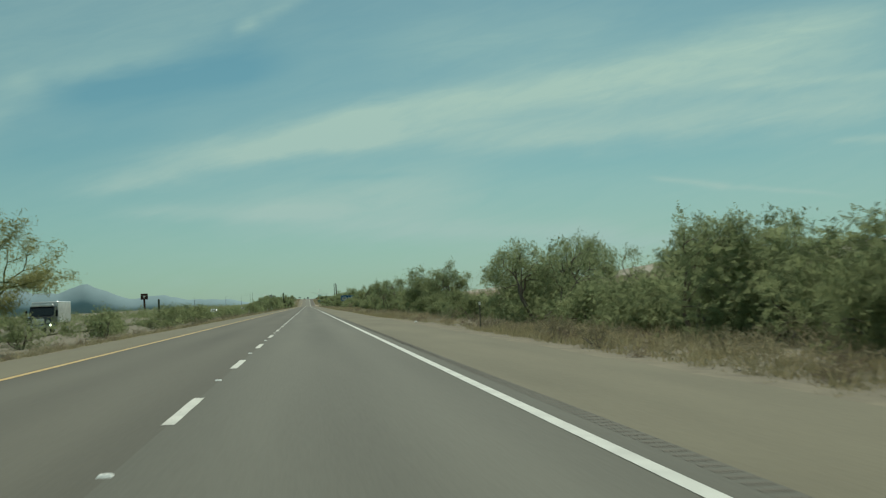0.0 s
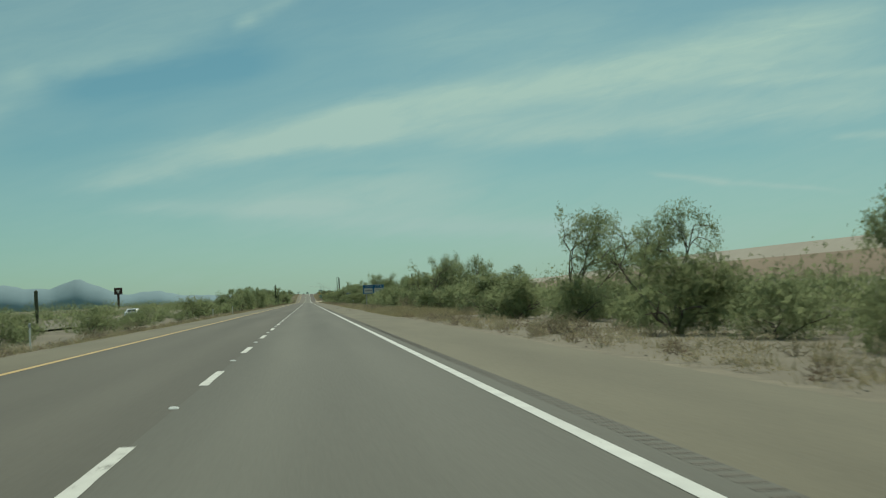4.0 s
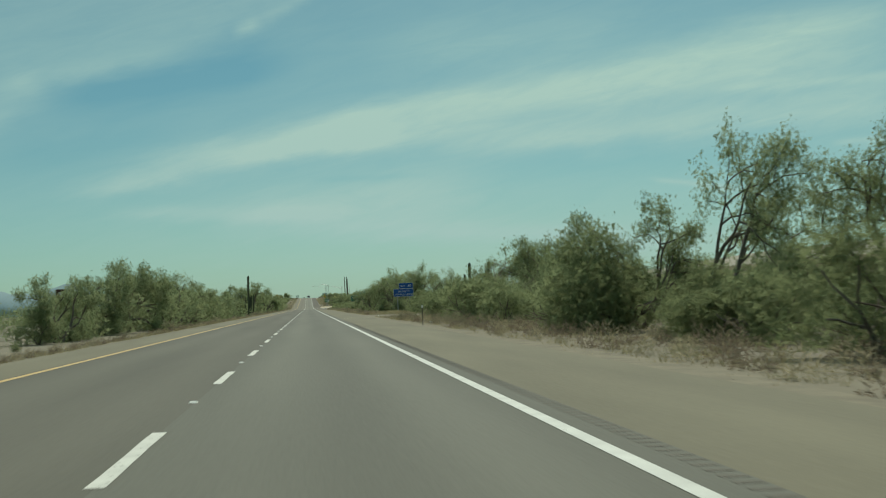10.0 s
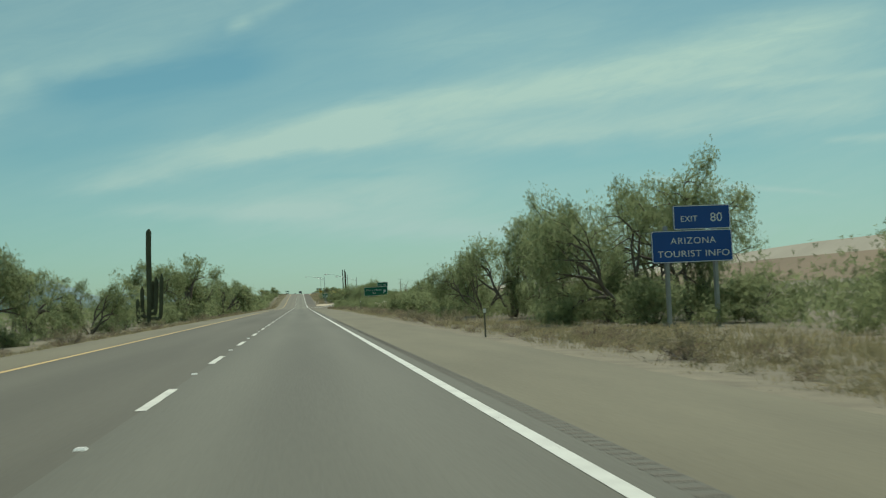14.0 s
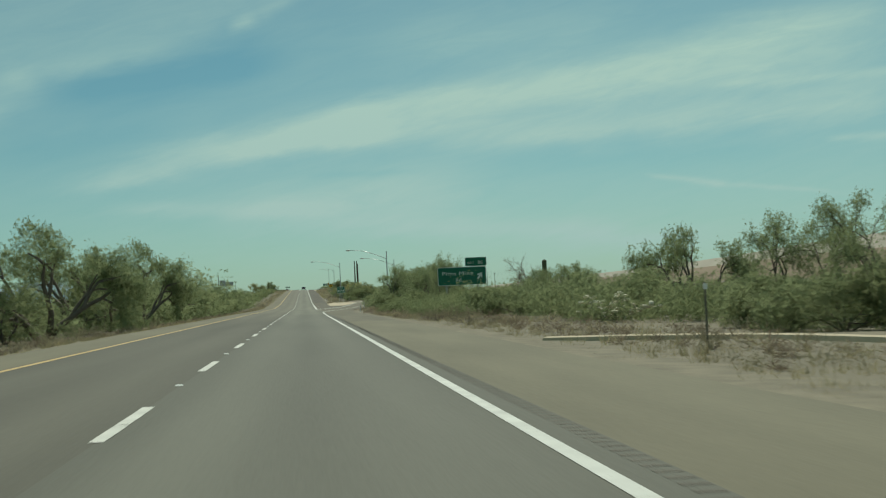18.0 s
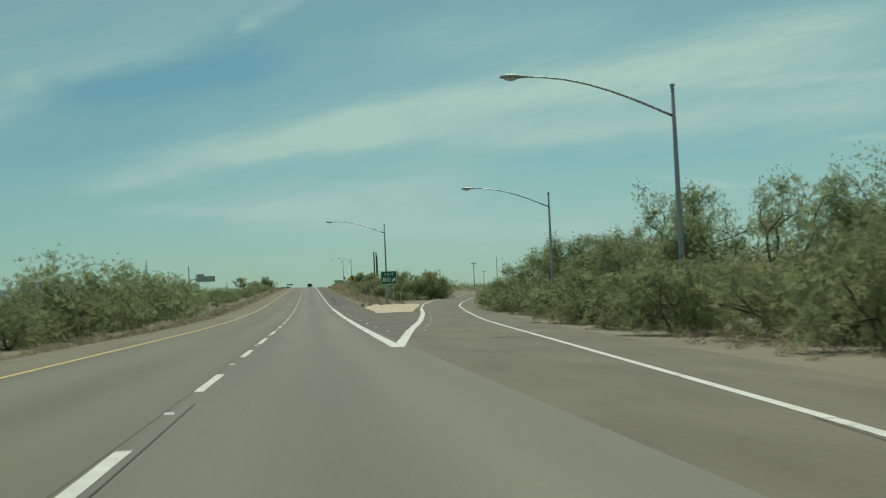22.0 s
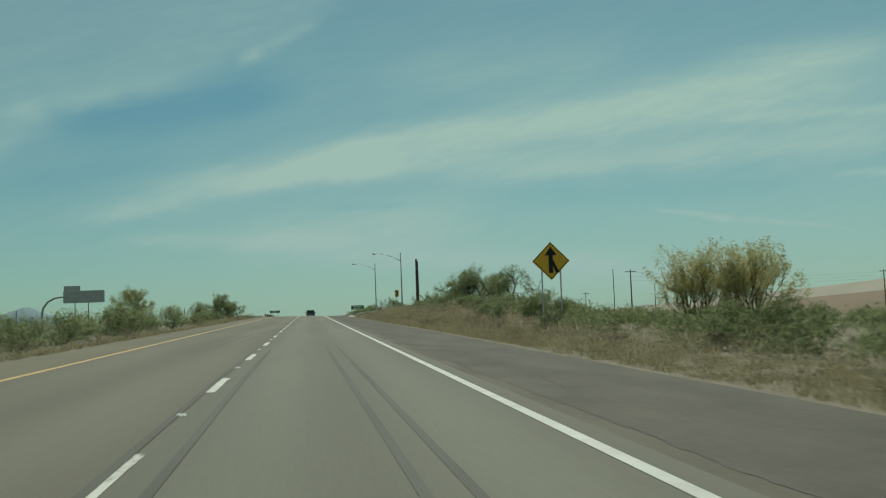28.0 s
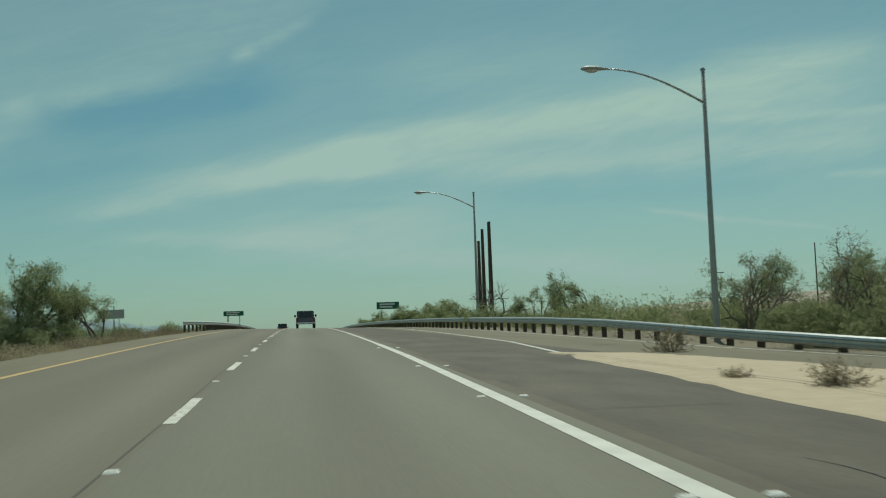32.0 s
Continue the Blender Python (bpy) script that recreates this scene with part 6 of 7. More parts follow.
# logo sign for food, two posts
sg = sign_at("services_sign", 14.03, 330.0, "blue food services sign with two white logo panels on steel posts")
p = panel(sg, -2.03, 2.03, 2.22, 3.95, "sign_blue", r=0.08, border=0.04)
lettering("lettering", "FOOD", 0.36, -0.93, 3.52, -0.006, "sign_white", p, 1.15)
lettering("lettering", "-", 0.36, -0.12, 3.52, -0.006, "sign_white", p)
lettering("lettering", "EXIT 80", 0.36, 0.98, 3.52, -0.006, "sign_white", p, 1.1)
for cx in (-0.95, 0.95):
    lp = part("logo_panel", Shape().prism(rounded(cx - 0.79, cx + 0.79, 2.4, 3.3, 0.05), -0.014, 0.004), "logo_white", p, "white logo panel")
    if cx < 0:
        for k, (a, b, z, h) in enumerate(((-0.62, 0.62, 2.78, 0.1), (-0.2, -0.08, 2.97, 0.03), (0.08, 0.2, 2.97, 0.03))):
            part("logo_bar", Shape().prism(rounded(cx + a, cx + b, z, z + h, 0.012), -0.02, -0.012), "sign_black", lp)
        part("logo_mark", Shape().prism([(cx, 2.9), (cx + 0.07, 3.0), (cx - 0.07, 3.0)], -0.02, -0.012), "sign_black", lp)
    else:
        for k in range(5):
            q = cx - 0.5 + 0.19 * k
            part("logo_stroke", Shape().tube([(q, -0.016, 3.1 - 0.02 * k), (q + 0.1, -0.016, 3.2 - 0.03 * k), (q + 0.13, -0.016, 3.05), (q + 0.02, -0.016, 2.9 + 0.04 * (k % 2)), (q - 0.04, -0.016, 2.72 if k == 1 else 2.95)], 0.012, 5), "sign_black", lp)
        part("logo_bar", Shape().prism(rounded(cx - 0.1, cx + 0.55, 2.7, 2.75, 0.01), -0.02, -0.012), "aluminium", lp)
posts(sg, (-1.35, 1.2), 3.7, size=0.2)

# tourist information sign
sg = sign_at("information_sign", 17.14, 503.7, "royal blue tourist information sign with an exit tab")
p = panel(sg, -1.66, 1.66, 2.44, 3.7, "sign_royal", r=0.09)
lettering("lettering", "ARIZONA", 0.36, 0.05, 3.17, -0.006, "sign_white", p, 1.12, 1.86)
lettering("lettering", "TOURIST INFO", 0.36, 0.05, 2.66, -0.006, "sign_white", p, 1.05, 2.95)
p = panel(sg, -0.72, 1.63, 3.73, 4.68, "sign_royal", r=0.07, name="exit_tab")
lettering("lettering", "EXIT", 0.33, -0.08, 4.04, -0.006, "sign_white", p, 1.05)
lettering("lettering", "80", 0.5, 1.05, 4.02, -0.006, "sign_white", p, 1.05)
posts(sg, (-1.0, 1.0), 3.9, size=0.14)

# exit direction sign
sg = sign_at("exit_direction_sign", 19.7, 711.8, "large green exit direction sign with an arrow and an exit tab")
p = panel(sg, -2.8, 2.8, 2.66, 4.76, "sign_green", r=0.2, border=0.06)
lettering("lettering", "Pima Mine", 0.6, -0.5, 3.84, -0.006, "sign_white", p, 1.12, 3.55)
lettering("lettering", "Rd", 0.6, -0.42, 3.1, -0.006, "sign_white", p, 1.1)
arrow(p, 2.05, 3.7, 0.72, 35, 0.0, "sign_white")
p = panel(sg, 0.4, 2.88, 4.79, 5.8, "sign_green", r=0.08, border=0.045, name="exit_tab")
lettering("lettering", "EXIT", 0.34, 1.08, 5.07, -0.006, "sign_white", p, 1.05)
lettering("lettering", "80", 0.52, 2.15, 5.04, -0.006, "sign_white", p, 1.1)
posts(sg, (-1.8, 1.8), 4.5, size=0.2)

# gore sign
sg = sign_at("exit_gore_sign", 10.8, 848.25, "green exit gore sign with a slanted arrow on two posts")
p = panel(sg, -0.94, 0.94, 2.36, 3.9, "sign_green", r=0.1, border=0.05)
lettering("lettering", "EXIT", 0.46, 0.02, 3.36, -0.006, "sign_white", p, 1.15, 1.04)
lettering("lettering", "80", 0.68, -0.29, 2.68, -0.006, "sign_white", p, 1.08, 0.9)
arrow(p, 0.55, 2.84, 0.5, 43, 0.0, "sign_white")
posts(sg, (-0.42, 0.46), 3.7, size=0.09, mat="steel")

# merge sign
sg = sign_at("merge_warning_sign", 11.6, 970.7, "yellow diamond merge warning sign on two thin posts")
p = part("sign_panel", Shape().prism([(0, 2.2), (0.81, 3.01), (0, 3.82), (-0.81, 3.01)], 0, 0.012), "sign_yellow", sg)
v = []
for k in (0.775, 0.735):
    v += [(0, -0.004, 3.02 - k), (k, -0.004, 3.02), (0, -0.004, 3.02 + k), (-k, -0.004, 3.02)]
part("border", Shape().add(v, [(i, (i + 1) % 4, 4 + (i + 1) % 4, 4 + i) for i in range(4)]), "sign_black", p)
part("merge_arrow", Shape().prism([(-0.1, 2.5), (0.08, 2.5), (0.08, 2.8), (0.2, 2.52), (0.36, 2.52), (0.09, 3.08), (0.09, 3.25), (0.26, 3.25), (0, 3.62), (-0.26, 3.25), (-0.1, 3.25)], -0.007, -0.001), "sign_black", p)
for x in (-0.4, 0.4):
    part("post", Shape().tube([(x, 0.05, -1), (x, 0.05, 3.2)], 0.03, 8), "steel", sg)

# chevron
sg = sign_at("chevron_sign", 13.0, 1063.9, "yellow chevron curve sign on a single post", turn=12)
p = part("sign_panel", Shape().prism(rounded(-0.26, 0.26, 2.5, 3.4, 0.04), 0, 0.01), "sign_yellow", sg)
part("chevron", Shape().prism([(-0.2, 2.56), (0.0, 2.56), (0.2, 2.95), (0.0, 3.34), (-0.2, 3.34), (0.0, 2.95)], -0.006, -0.001), "sign_black", p)
part("post", Shape().tube([(0, 0.04, -1), (0, 0.04, 3.3)], 0.035, 8), "steel", sg)

# small far signs near the overpass
for name, x, y, w, z0, z1, mat, lab, turn in (("guide_sign", 15.6, 1229, 3.7, 3.35, 4.5, "sign_green", "small green guide sign beyond the overpass", 0),
                                      ("guide_sign", -7.0, 1194, 2.5, 1.75, 2.35, "sign_green", "small green guide sign beside the median guardrail", 0),
                                      ("sign_back", -23.5, 1202.5, 3.4, 1.7, 2.9, "aluminium", "grey back of a small sign facing the opposite road", 0)):
    sg = sign_at(name, x, y, lab, turn=turn)
    p = part("sign_panel", Shape().prism(rounded(-w / 2, w / 2, z0, z1, 0.06), 0, 0.02), mat, sg)
    if mat == "sign_green":
        for k in range(2):
            part("text_bar", Shape().prism(rounded(-w * 0.36, w * (0.3 - 0.1 * k), z0 + (z1 - z0) * (0.6 - 0.38 * k), z0 + (z1 - z0) * (0.8 - 0.38 * k), 0.02), -0.006, -0.001), "sign_white", p)
    for k in (-0.3, 0.3):
        part("post", Shape().box(w * k - 0.05, w * k + 0.05, 0.03, 0.1, -1.2, z1 - 0.1, 0.01), "steel", sg)

# sign on a curved arm, seen from behind
sg = thing("cantilever_sign", pose(-35.2, 1103, ground_z(-35.2, 1103)), "grey back of a cantilever sign on a curved steel arm", "road sign", "road signs")
part("arm", Shape().tube([(-6.2, 0, -1), (-6.2, 0, 3.4), (-6.0, 0, 4.5), (-5.3, 0, 5.5), (-4.2, 0, 6.1), (-2.6, 0, 6.3), (3, 0, 6.3)], [0.2, 0.18, 0.17, 0.16, 0.15, 0.13, 0.1], 10), "pole", sg)
part("sign_panel", Shape().prism(rounded(-2.8, 3.7, 5.2, 7.2, 0.15), -0.2, -0.15), "aluminium", sg, "bare aluminium sign back")
part("exit_tab", Shape().prism(rounded(-2.7, -0.1, 7.22, 8.0, 0.1), -0.2, -0.15), "aluminium", sg)
for k in range(5):
    part("stiffener", Shape().box(-2.5 + k * 1.35, -2.4 + k * 1.35, -0.28, -0.2, 5.3, 7.1, 0.01), "steel", sg)

# small boards beside the opposite carriageway
for x, y, w, z0, z1, lab in ((-32.6, 985, 1.9, 1.7, 3.0, "dark back of a small board on two posts"), (-27.6, 1002, 0.75, 3.2, 4.2, "narrow grey sign back on a tall post")):
    sg = thing("sign_back", pose(x, y, ground_z(x, y)), lab, "road sign", "road signs")
    part("sign_panel", Shape().prism(rounded(-w / 2, w / 2, z0, z1, 0.05), 0, 0.02), "aluminium", sg)
    for k in ((-0.3, 0.3) if w > 1 else (0,)):
        part("post", Shape().box(w * k - 0.05, w * k + 0.05, -0.1, -0.02, -1.2, z1 + (0 if w > 1 else 2.4), 0.01), "steel", sg)

# tall commercial board far on the left
sg = thing("pylon_sign", pose(-150, 1000, 0), "distant dark pylon sign with a pale mark", "sign")
part("pylon", Shape().box(-0.9, 0.9, -0.4, 0.4, -1, 13, 0.1), "brown", sg)
p = part("board", Shape().box(-3.2, 3.2, -0.7, 0.5, 13, 18.5, 0.2), "brown", sg)
part("mark", Shape().prism([(-1.6, 16.6), (1.6, 16.6), (0.4, 15.2), (0.4, 14.2), (-0.4, 14.2), (-0.4, 15.2)], -0.76, -0.7), "sign_white", p)


# ---- street lamps and poles ----
def street_lamp(x, y, height, reach, joint, label, rise=None):
    """A tapered pole with a long curved arm towards the road and a cobra head."""
    ob = thing("street_lamp", pose(x, y, surface_z(x, y) - 0.1), label, "street lamp", "highway lamps")
    z = height
    part("pole", Shape().tube([(0, 0, -0.3), (0, 0, 0.02), (0, 0, 3), (0, 0, z - 0.05)], [0.13, 0.13, 0.115, 0.07], 12), "pole", ob, smooth=True)
    part("base_plate", Shape().box(-0.2, 0.2, -0.2, 0.2, 0.02, 0.07, 0.015), "pole", ob)
    part("cap", Shape().box(-0.1, 0.1, -0.05, 0.05, z - 0.14, z - 0.08, 0.01), "pole", ob)
    lift = rise if rise else 1.6
    pts = [(-reach * k, 0, joint + lift * math.sin(min(1, k * 1.08) * math.pi / 2)) for k in (0, 0.12, 0.25, 0.4, 0.55, 0.7, 0.85, 0.95)]
    part("arm", Shape().tube(pts, [0.05, 0.046, 0.043, 0.04, 0.037, 0.034, 0.031, 0.03], 8), "steel", ob, "bright curved steel arm", smooth=True)
    ex, ez = pts[-1][0], pts[-1][2]
    head = Shape()
    rings = []
    for k, (w, h) in ((0.1, (0.05, 0.05)), (-0.1, (0.09, 0.07)), (-0.35, (0.19, 0.11)), (-0.65, (0.2, 0.12)), (-0.85, (0.15, 0.09)), (-0.95, (0.05, 0.04))):
        rings.append([(ex + k, w * math.cos(a), ez + h * math.sin(a) * (1 if math.sin(a) > 0 else 0.55)) for a in (6.2832 * q / 10 for q in range(10))])
    lum = part("luminaire", head.loft(rings), "pole", ob, "grey cobra-head luminaire", smooth=True)
    lens = [[(ex + k, w * math.cos(a), ez - 0.05 - h * abs(math.sin(a))) for a in (math.pi * q / 8 for q in range(9))] for k, w, h in ((-0.3, 0.08, 0.03), (-0.45, 0.16, 0.09), (-0.65, 0.16, 0.09), (-0.8, 0.07, 0.03))]
    part("lens", Shape().loft(lens), "lamp_glass", lum)
    return ob


street_lamp(15.5, 765, 9.35, 6.0, 8.05, "tall grey street lamp with a long arm over the ramp")
street_lamp(20.3, 806.2, 9.4, 6.2, 8.2, "tall grey street lamp with a long arm over the ramp")
street_lamp(11.0, 854.9, 9.9, 6.5, 8.75, "tall grey street lamp reaching over the highway from the gore")
street_lamp(16.65, 1096.9, 10.3, 4.0, 8.9, "tall grey street lamp beside the entrance ramp guardrail", 1.3)
street_lamp(15.25, 1140.8, 10.9, 4.0, 9.6, "tall grey street lamp beside the entrance ramp", 1.25)
street_lamp(-35.7, 975, 8.2, 5.4, 7.0, "distant grey street lamp across the median", 1.2)
street_lamp(-41.5, 1012, 8.4, 5.2, 7.2, "distant grey street lamp across the median", 1.2)


def utility_pole(x, y, height, label, arms=1, radius=0.16, mat="wood"):
    z = ground_z(x, y)
    ob = thing("utility_pole", pose(x, y, z - 0.3), label, "pole", "utility poles")
    part("pole", Shape().tube([(0, 0, -0.5), (0, 0, height * 0.5), (0, 0, height)], [radius, radius * 0.85, radius * 0.65], 8), mat, ob)
    for k in range(arms):
        c = part("crossarm", Shape().box(-1.2, 1.2, -0.06, 0.06, height - 0.5 - k, height - 0.38 - k, 0.01), mat, ob)
        for dx in (-1.1, -0.6, 0.6, 1.1):
            part("insulator", Shape().tube([(dx, 0, height - 0.38 - k), (dx, 0, height - 0.25 - k), (dx, 0, height - 0.2 - k)], [0.05, 0.06, 0.03], 6), "sign_white", c)
    return ob


for x, y, h in ((33.4, 1232, 18.6), (35.8, 1252, 19.6), (36.8, 1262, 18.4)):
    utility_pole(x, y, h, "tall dark steel transmission pole beyond the overpass", 0, 0.42, "wood")
for x, y, h in ((62, 1205, 9.5), (92, 1260, 11), (120, 1230, 11), (66, 1130, 10), (150, 1180, 12), (58, 1300, 9), (-65, 1237, 16), (-62.5, 1243, 15), (-98, 1300, 13), (-70, 1150, 10), (-45, 1330, 12), (-120, 1150, 11), (50, 1420, 11), (-28, 1500, 13), (-33.5, 1040, 9.6)):
    utility_pole(x, y, h, "thin weathered wooden utility pole in the distance", 1 if x > 0 else 0)


for x, y, top in ((58, 938, 7.4), (53.5, 932, 7.2), (66, 993, 9.0), (71, 1043, 9.6), (95, 1238, 20.5), (126, 1290, 17.5)):
    utility_pole(x, y, top - ground_z(x, y) + 0.3, "thin weathered wooden utility pole in the distance", 0)


def wire(a, b, sag, label):
    s = Shape()
    a, b = Vector(a), Vector(b)
    s.tube([a + (b - a) * k / 14 - Vector((0, 0, sag * 4 * (k / 14) * (1 - k / 14))) for k in range(15)], 0.012, 4)
    tagged(part("power_line", s, "sign_black"), label, "cable", "power lines")


for dz in (0, -0.8, -1.6):
    wire((-65, 1237, ground_z(-65, 1237) + 14.4 + dz), (-98, 1300, ground_z(-98, 1300) + 12.4 + dz), 0.8, "thin dark power line between distant poles")
    wire((66, 1130, ground_z(66, 1130) + 9.2 + dz), (150, 1180, ground_z(150, 1180) + 11.2 + dz), 1.0, "thin dark power line between distant poles")


# ---- guardrails ----
def guardrail(points, label, wood_post=True):
    ob = thing("guardrail", Matrix(), label, "guardrail", "guardrails")
    prof = [(-0.155, 0.0), (-0.12, 0.06), (-0.07, 0.075), (-0.03, 0.02), (0.03, 0.02), (0.07, 0.075), (0.12, 0.06), (0.155, 0.0)]
    path = dense(points, 6)
    rings = []
    for i, p in enumerate(path):
        a, b = path[max(0, i - 1)], path[min(len(path) - 1, i + 1)]
        d = Vector((b[0] - a[0], b[1] - a[1])).normalized()
        nx, ny = -d.y, d.x
        z = surface_z(*p) + 0.58 + (verge_drop(*p) if p[0] > 0 else 0)
        front = [(p[0] + nx * o, p[1] + ny * o, z + h) for h, o in prof]
        back = [(p[0] + nx * (o - 0.006), p[1] + ny * (o - 0.006), z + h) for h, o in reversed(prof)]
        rings.append(front + back)
    part("rail", Shape().loft(rings), "steel", ob, "corrugated galvanised rail")
    run, nxt = 0.0, 0.6
    for a, b in zip(path[:-1], path[1:]):
        seg = math.hypot(b[0] - a[0], b[1] - a[1])
        while nxt < run + seg:
            k = (nxt - run) / seg
            x, y = a[0] + (b[0] - a[0]) * k, a[1] + (b[1] - a[1]) * k
            x += 0.16 if x > 0 else -0.16
            z = surface_z(x, y) + verge_drop(x, y) if x > 0 else road_z(x, y)
            post = part("post", Shape().box(-0.08, 0.08, -0.1, 0.1, -0.4, 0.72, 0.015), "wood", ob, "weathered timber post")
            post.location = (x, y, z)
            nxt += 1.9
        run += seg


guardrail([(15.5, 1073), (14.0, 1079.5), (13.5, 1086), (13.1, 1100), (12.0, 1150), (9.2, 1225), (8.6, 1300)], "long galvanised guardrail on timber posts beside the entrance ramp")
guardrail([(-6.6, 1300), (-6.4, 1200), (-6.5, 1150), (-7.2, 1138)], "galvanised median guardrail on timber posts near the overpass")

# delineator posts along the shoulder
first = None
for x, y, h, kind in ((8.4, 42, 1.25, 0), (7.7, 275.5, 1.25, 0), (7.6, 389, 1.2, 0), (7.5, 496.8, 1.0, 0), (10.5, 617.2, 1.5, 0), (7.9, 709.6, 0.8, 1), (9.6, 732, 1.1, 1), (8.4, 850.8, 1.45, 1), (13.3, 862, 1.3, 1), (7.5, 867, 1.0, 1), (8.0, 1085, 0.0, 0), (-8.0, 170, 1.0, 1), (-7.4, 233, 0.9, 1), (-7.2, 256, 1.0, 1)):
    if not h:
        continue
    ob = thing("delineator_post", pose(x, y, lie(x, y) - 0.05), "slim roadside delineator post" if kind == 0 else "pale flat delineator post with a reflector", "post", "delineator posts")
    part("post", Shape().box(-0.022, 0.022, -0.015, 0.015, -0.3, h, 0.004) if kind == 0 else Shape().box(-0.032, 0.032, -0.015, 0.015, -0.3, h, 0.005), "pole_dark" if kind == 0 else "sign_white", ob)
    part("reflector", Shape().prism(rounded(-0.045, 0.045, h - 0.16, h - 0.03, 0.02), -0.03, -0.013), "sign_white" if kind == 0 else "aluminium", ob)


def litter(name, x, y, size, mat, label):
    rng = random.Random(int(x * 7 + y))
    s = Shape()
    rings = [[(size * r * math.cos(a) * rng.uniform(0.7, 1.2), size * r * math.sin(a) * rng.uniform(0.7, 1.2), size * z) for a in (6.2832 * k / 8 for k in range(8))] for z, r in ((0, 0.5), (0.25, 0.55), (0.5, 0.35), (0.62, 0.1))]
    ob = part(name, s.loft(rings), mat)
    ob.location = (x, y, lie(x, y) - 0.02 if x > 7.1 else road_z(x, y) + 0.003)
    tagged(ob, label, "litter" if name != "tyre_scrap" else "tyre scrap", "roadside litter")


for x, y in ((7.8, 61.9), (9.4, 427.5), (9.9, 426.5), (9.1, 398), (8.2, 338), (8.4, 437), (9.5, 1068), (8.0, 300)):
    litter("plastic_bag", x, y, 0.22, "sign_white", "crumpled white plastic litter at the roadside")
for x, y in ((5.5, 272.3), (6.1, 251), (6.6, 340)):
    s = Shape().tube([(x - 0.3, y, road_z(x, y) + 0.012), (x, y + 0.04, road_z(x, y) + 0.018), (x + 0.3, y - 0.02, road_z(x, y) + 0.01)], [0.008, 0.013, 0.006], 6)
    tagged(part("tyre_scrap", s, "tyre"), "strip of black tyre tread lying on the shoulder", "tyre scrap", "roadside litter")
CURB = [(8.2, 622.8), (10.8, 622), (12.8, 620.2), (14.6, 616), (17, 608)]
s = Shape()
crb = CURB
rings = []
for x, y in dense(crb, 4):
    z = lie(x, y)
    rings.append([(x - 0.2, y - 0.25, z - 0.1), (x - 0.12, y - 0.18, z + 0.1), (x + 0.12, y + 0.18, z + 0.12), (x + 0.16, y + 0.22, z - 0.1)])
tagged(part("curb", s.loft(rings), "concrete"), "low pale concrete curb beyond the shoulder", "curb", kind="structure")


# ---- vehicles ----
def side(outline, x0, x1, inset=0.06):
    """A side outline in y and z, drawn across x with softened flanks."""
    cy = sum(p[0] for p in outline) / len(outline)
    cz = sum(p[1] for p in outline) / len(outline)
    small = [(cy + (y - cy) * (1 - inset * 0.5), cz + (z - cz) * (1 - inset)) for y, z in outline]
    return Shape().loft([[(x0, y, z) for y, z in small], [(x0 + inset, y, z) for y, z in outline], [(x1 - inset, y, z) for y, z in outline], [(x1, y, z) for y, z in small]])


def wheels(ob, xs, ys, r, w=0.24):
    for x in xs:
        for y in ys:
            wheel = thing("wheel", pose(x, y, r), "", "")
            wheel.parent = ob
            rings = [[(dx, rr * math.cos(a), rr * math.sin(a)) for a in (6.2832 * k / 20 for k in range(20))] for dx, rr in ((-w / 2, r * 0.6), (-w / 2, r * 0.93), (-w / 3, r), (w / 3, r), (w / 2, r * 0.93), (w / 2, r * 0.6))]
            part("tyre", Shape().loft(rings), "tyre", wheel)
            s = -1 if x < 0 else 1
            part("rim", Shape().loft([[(s * dx, rr * math.cos(a), rr * math.sin(a)) for a in (6.2832 * k / 14 for k in range(14))] for dx, rr in ((w / 2 + 0.004, r * 0.58), (w / 2 + 0.02, r * 0.5), (w / 2 - 0.03, r * 0.2))]), "chrome", wheel)


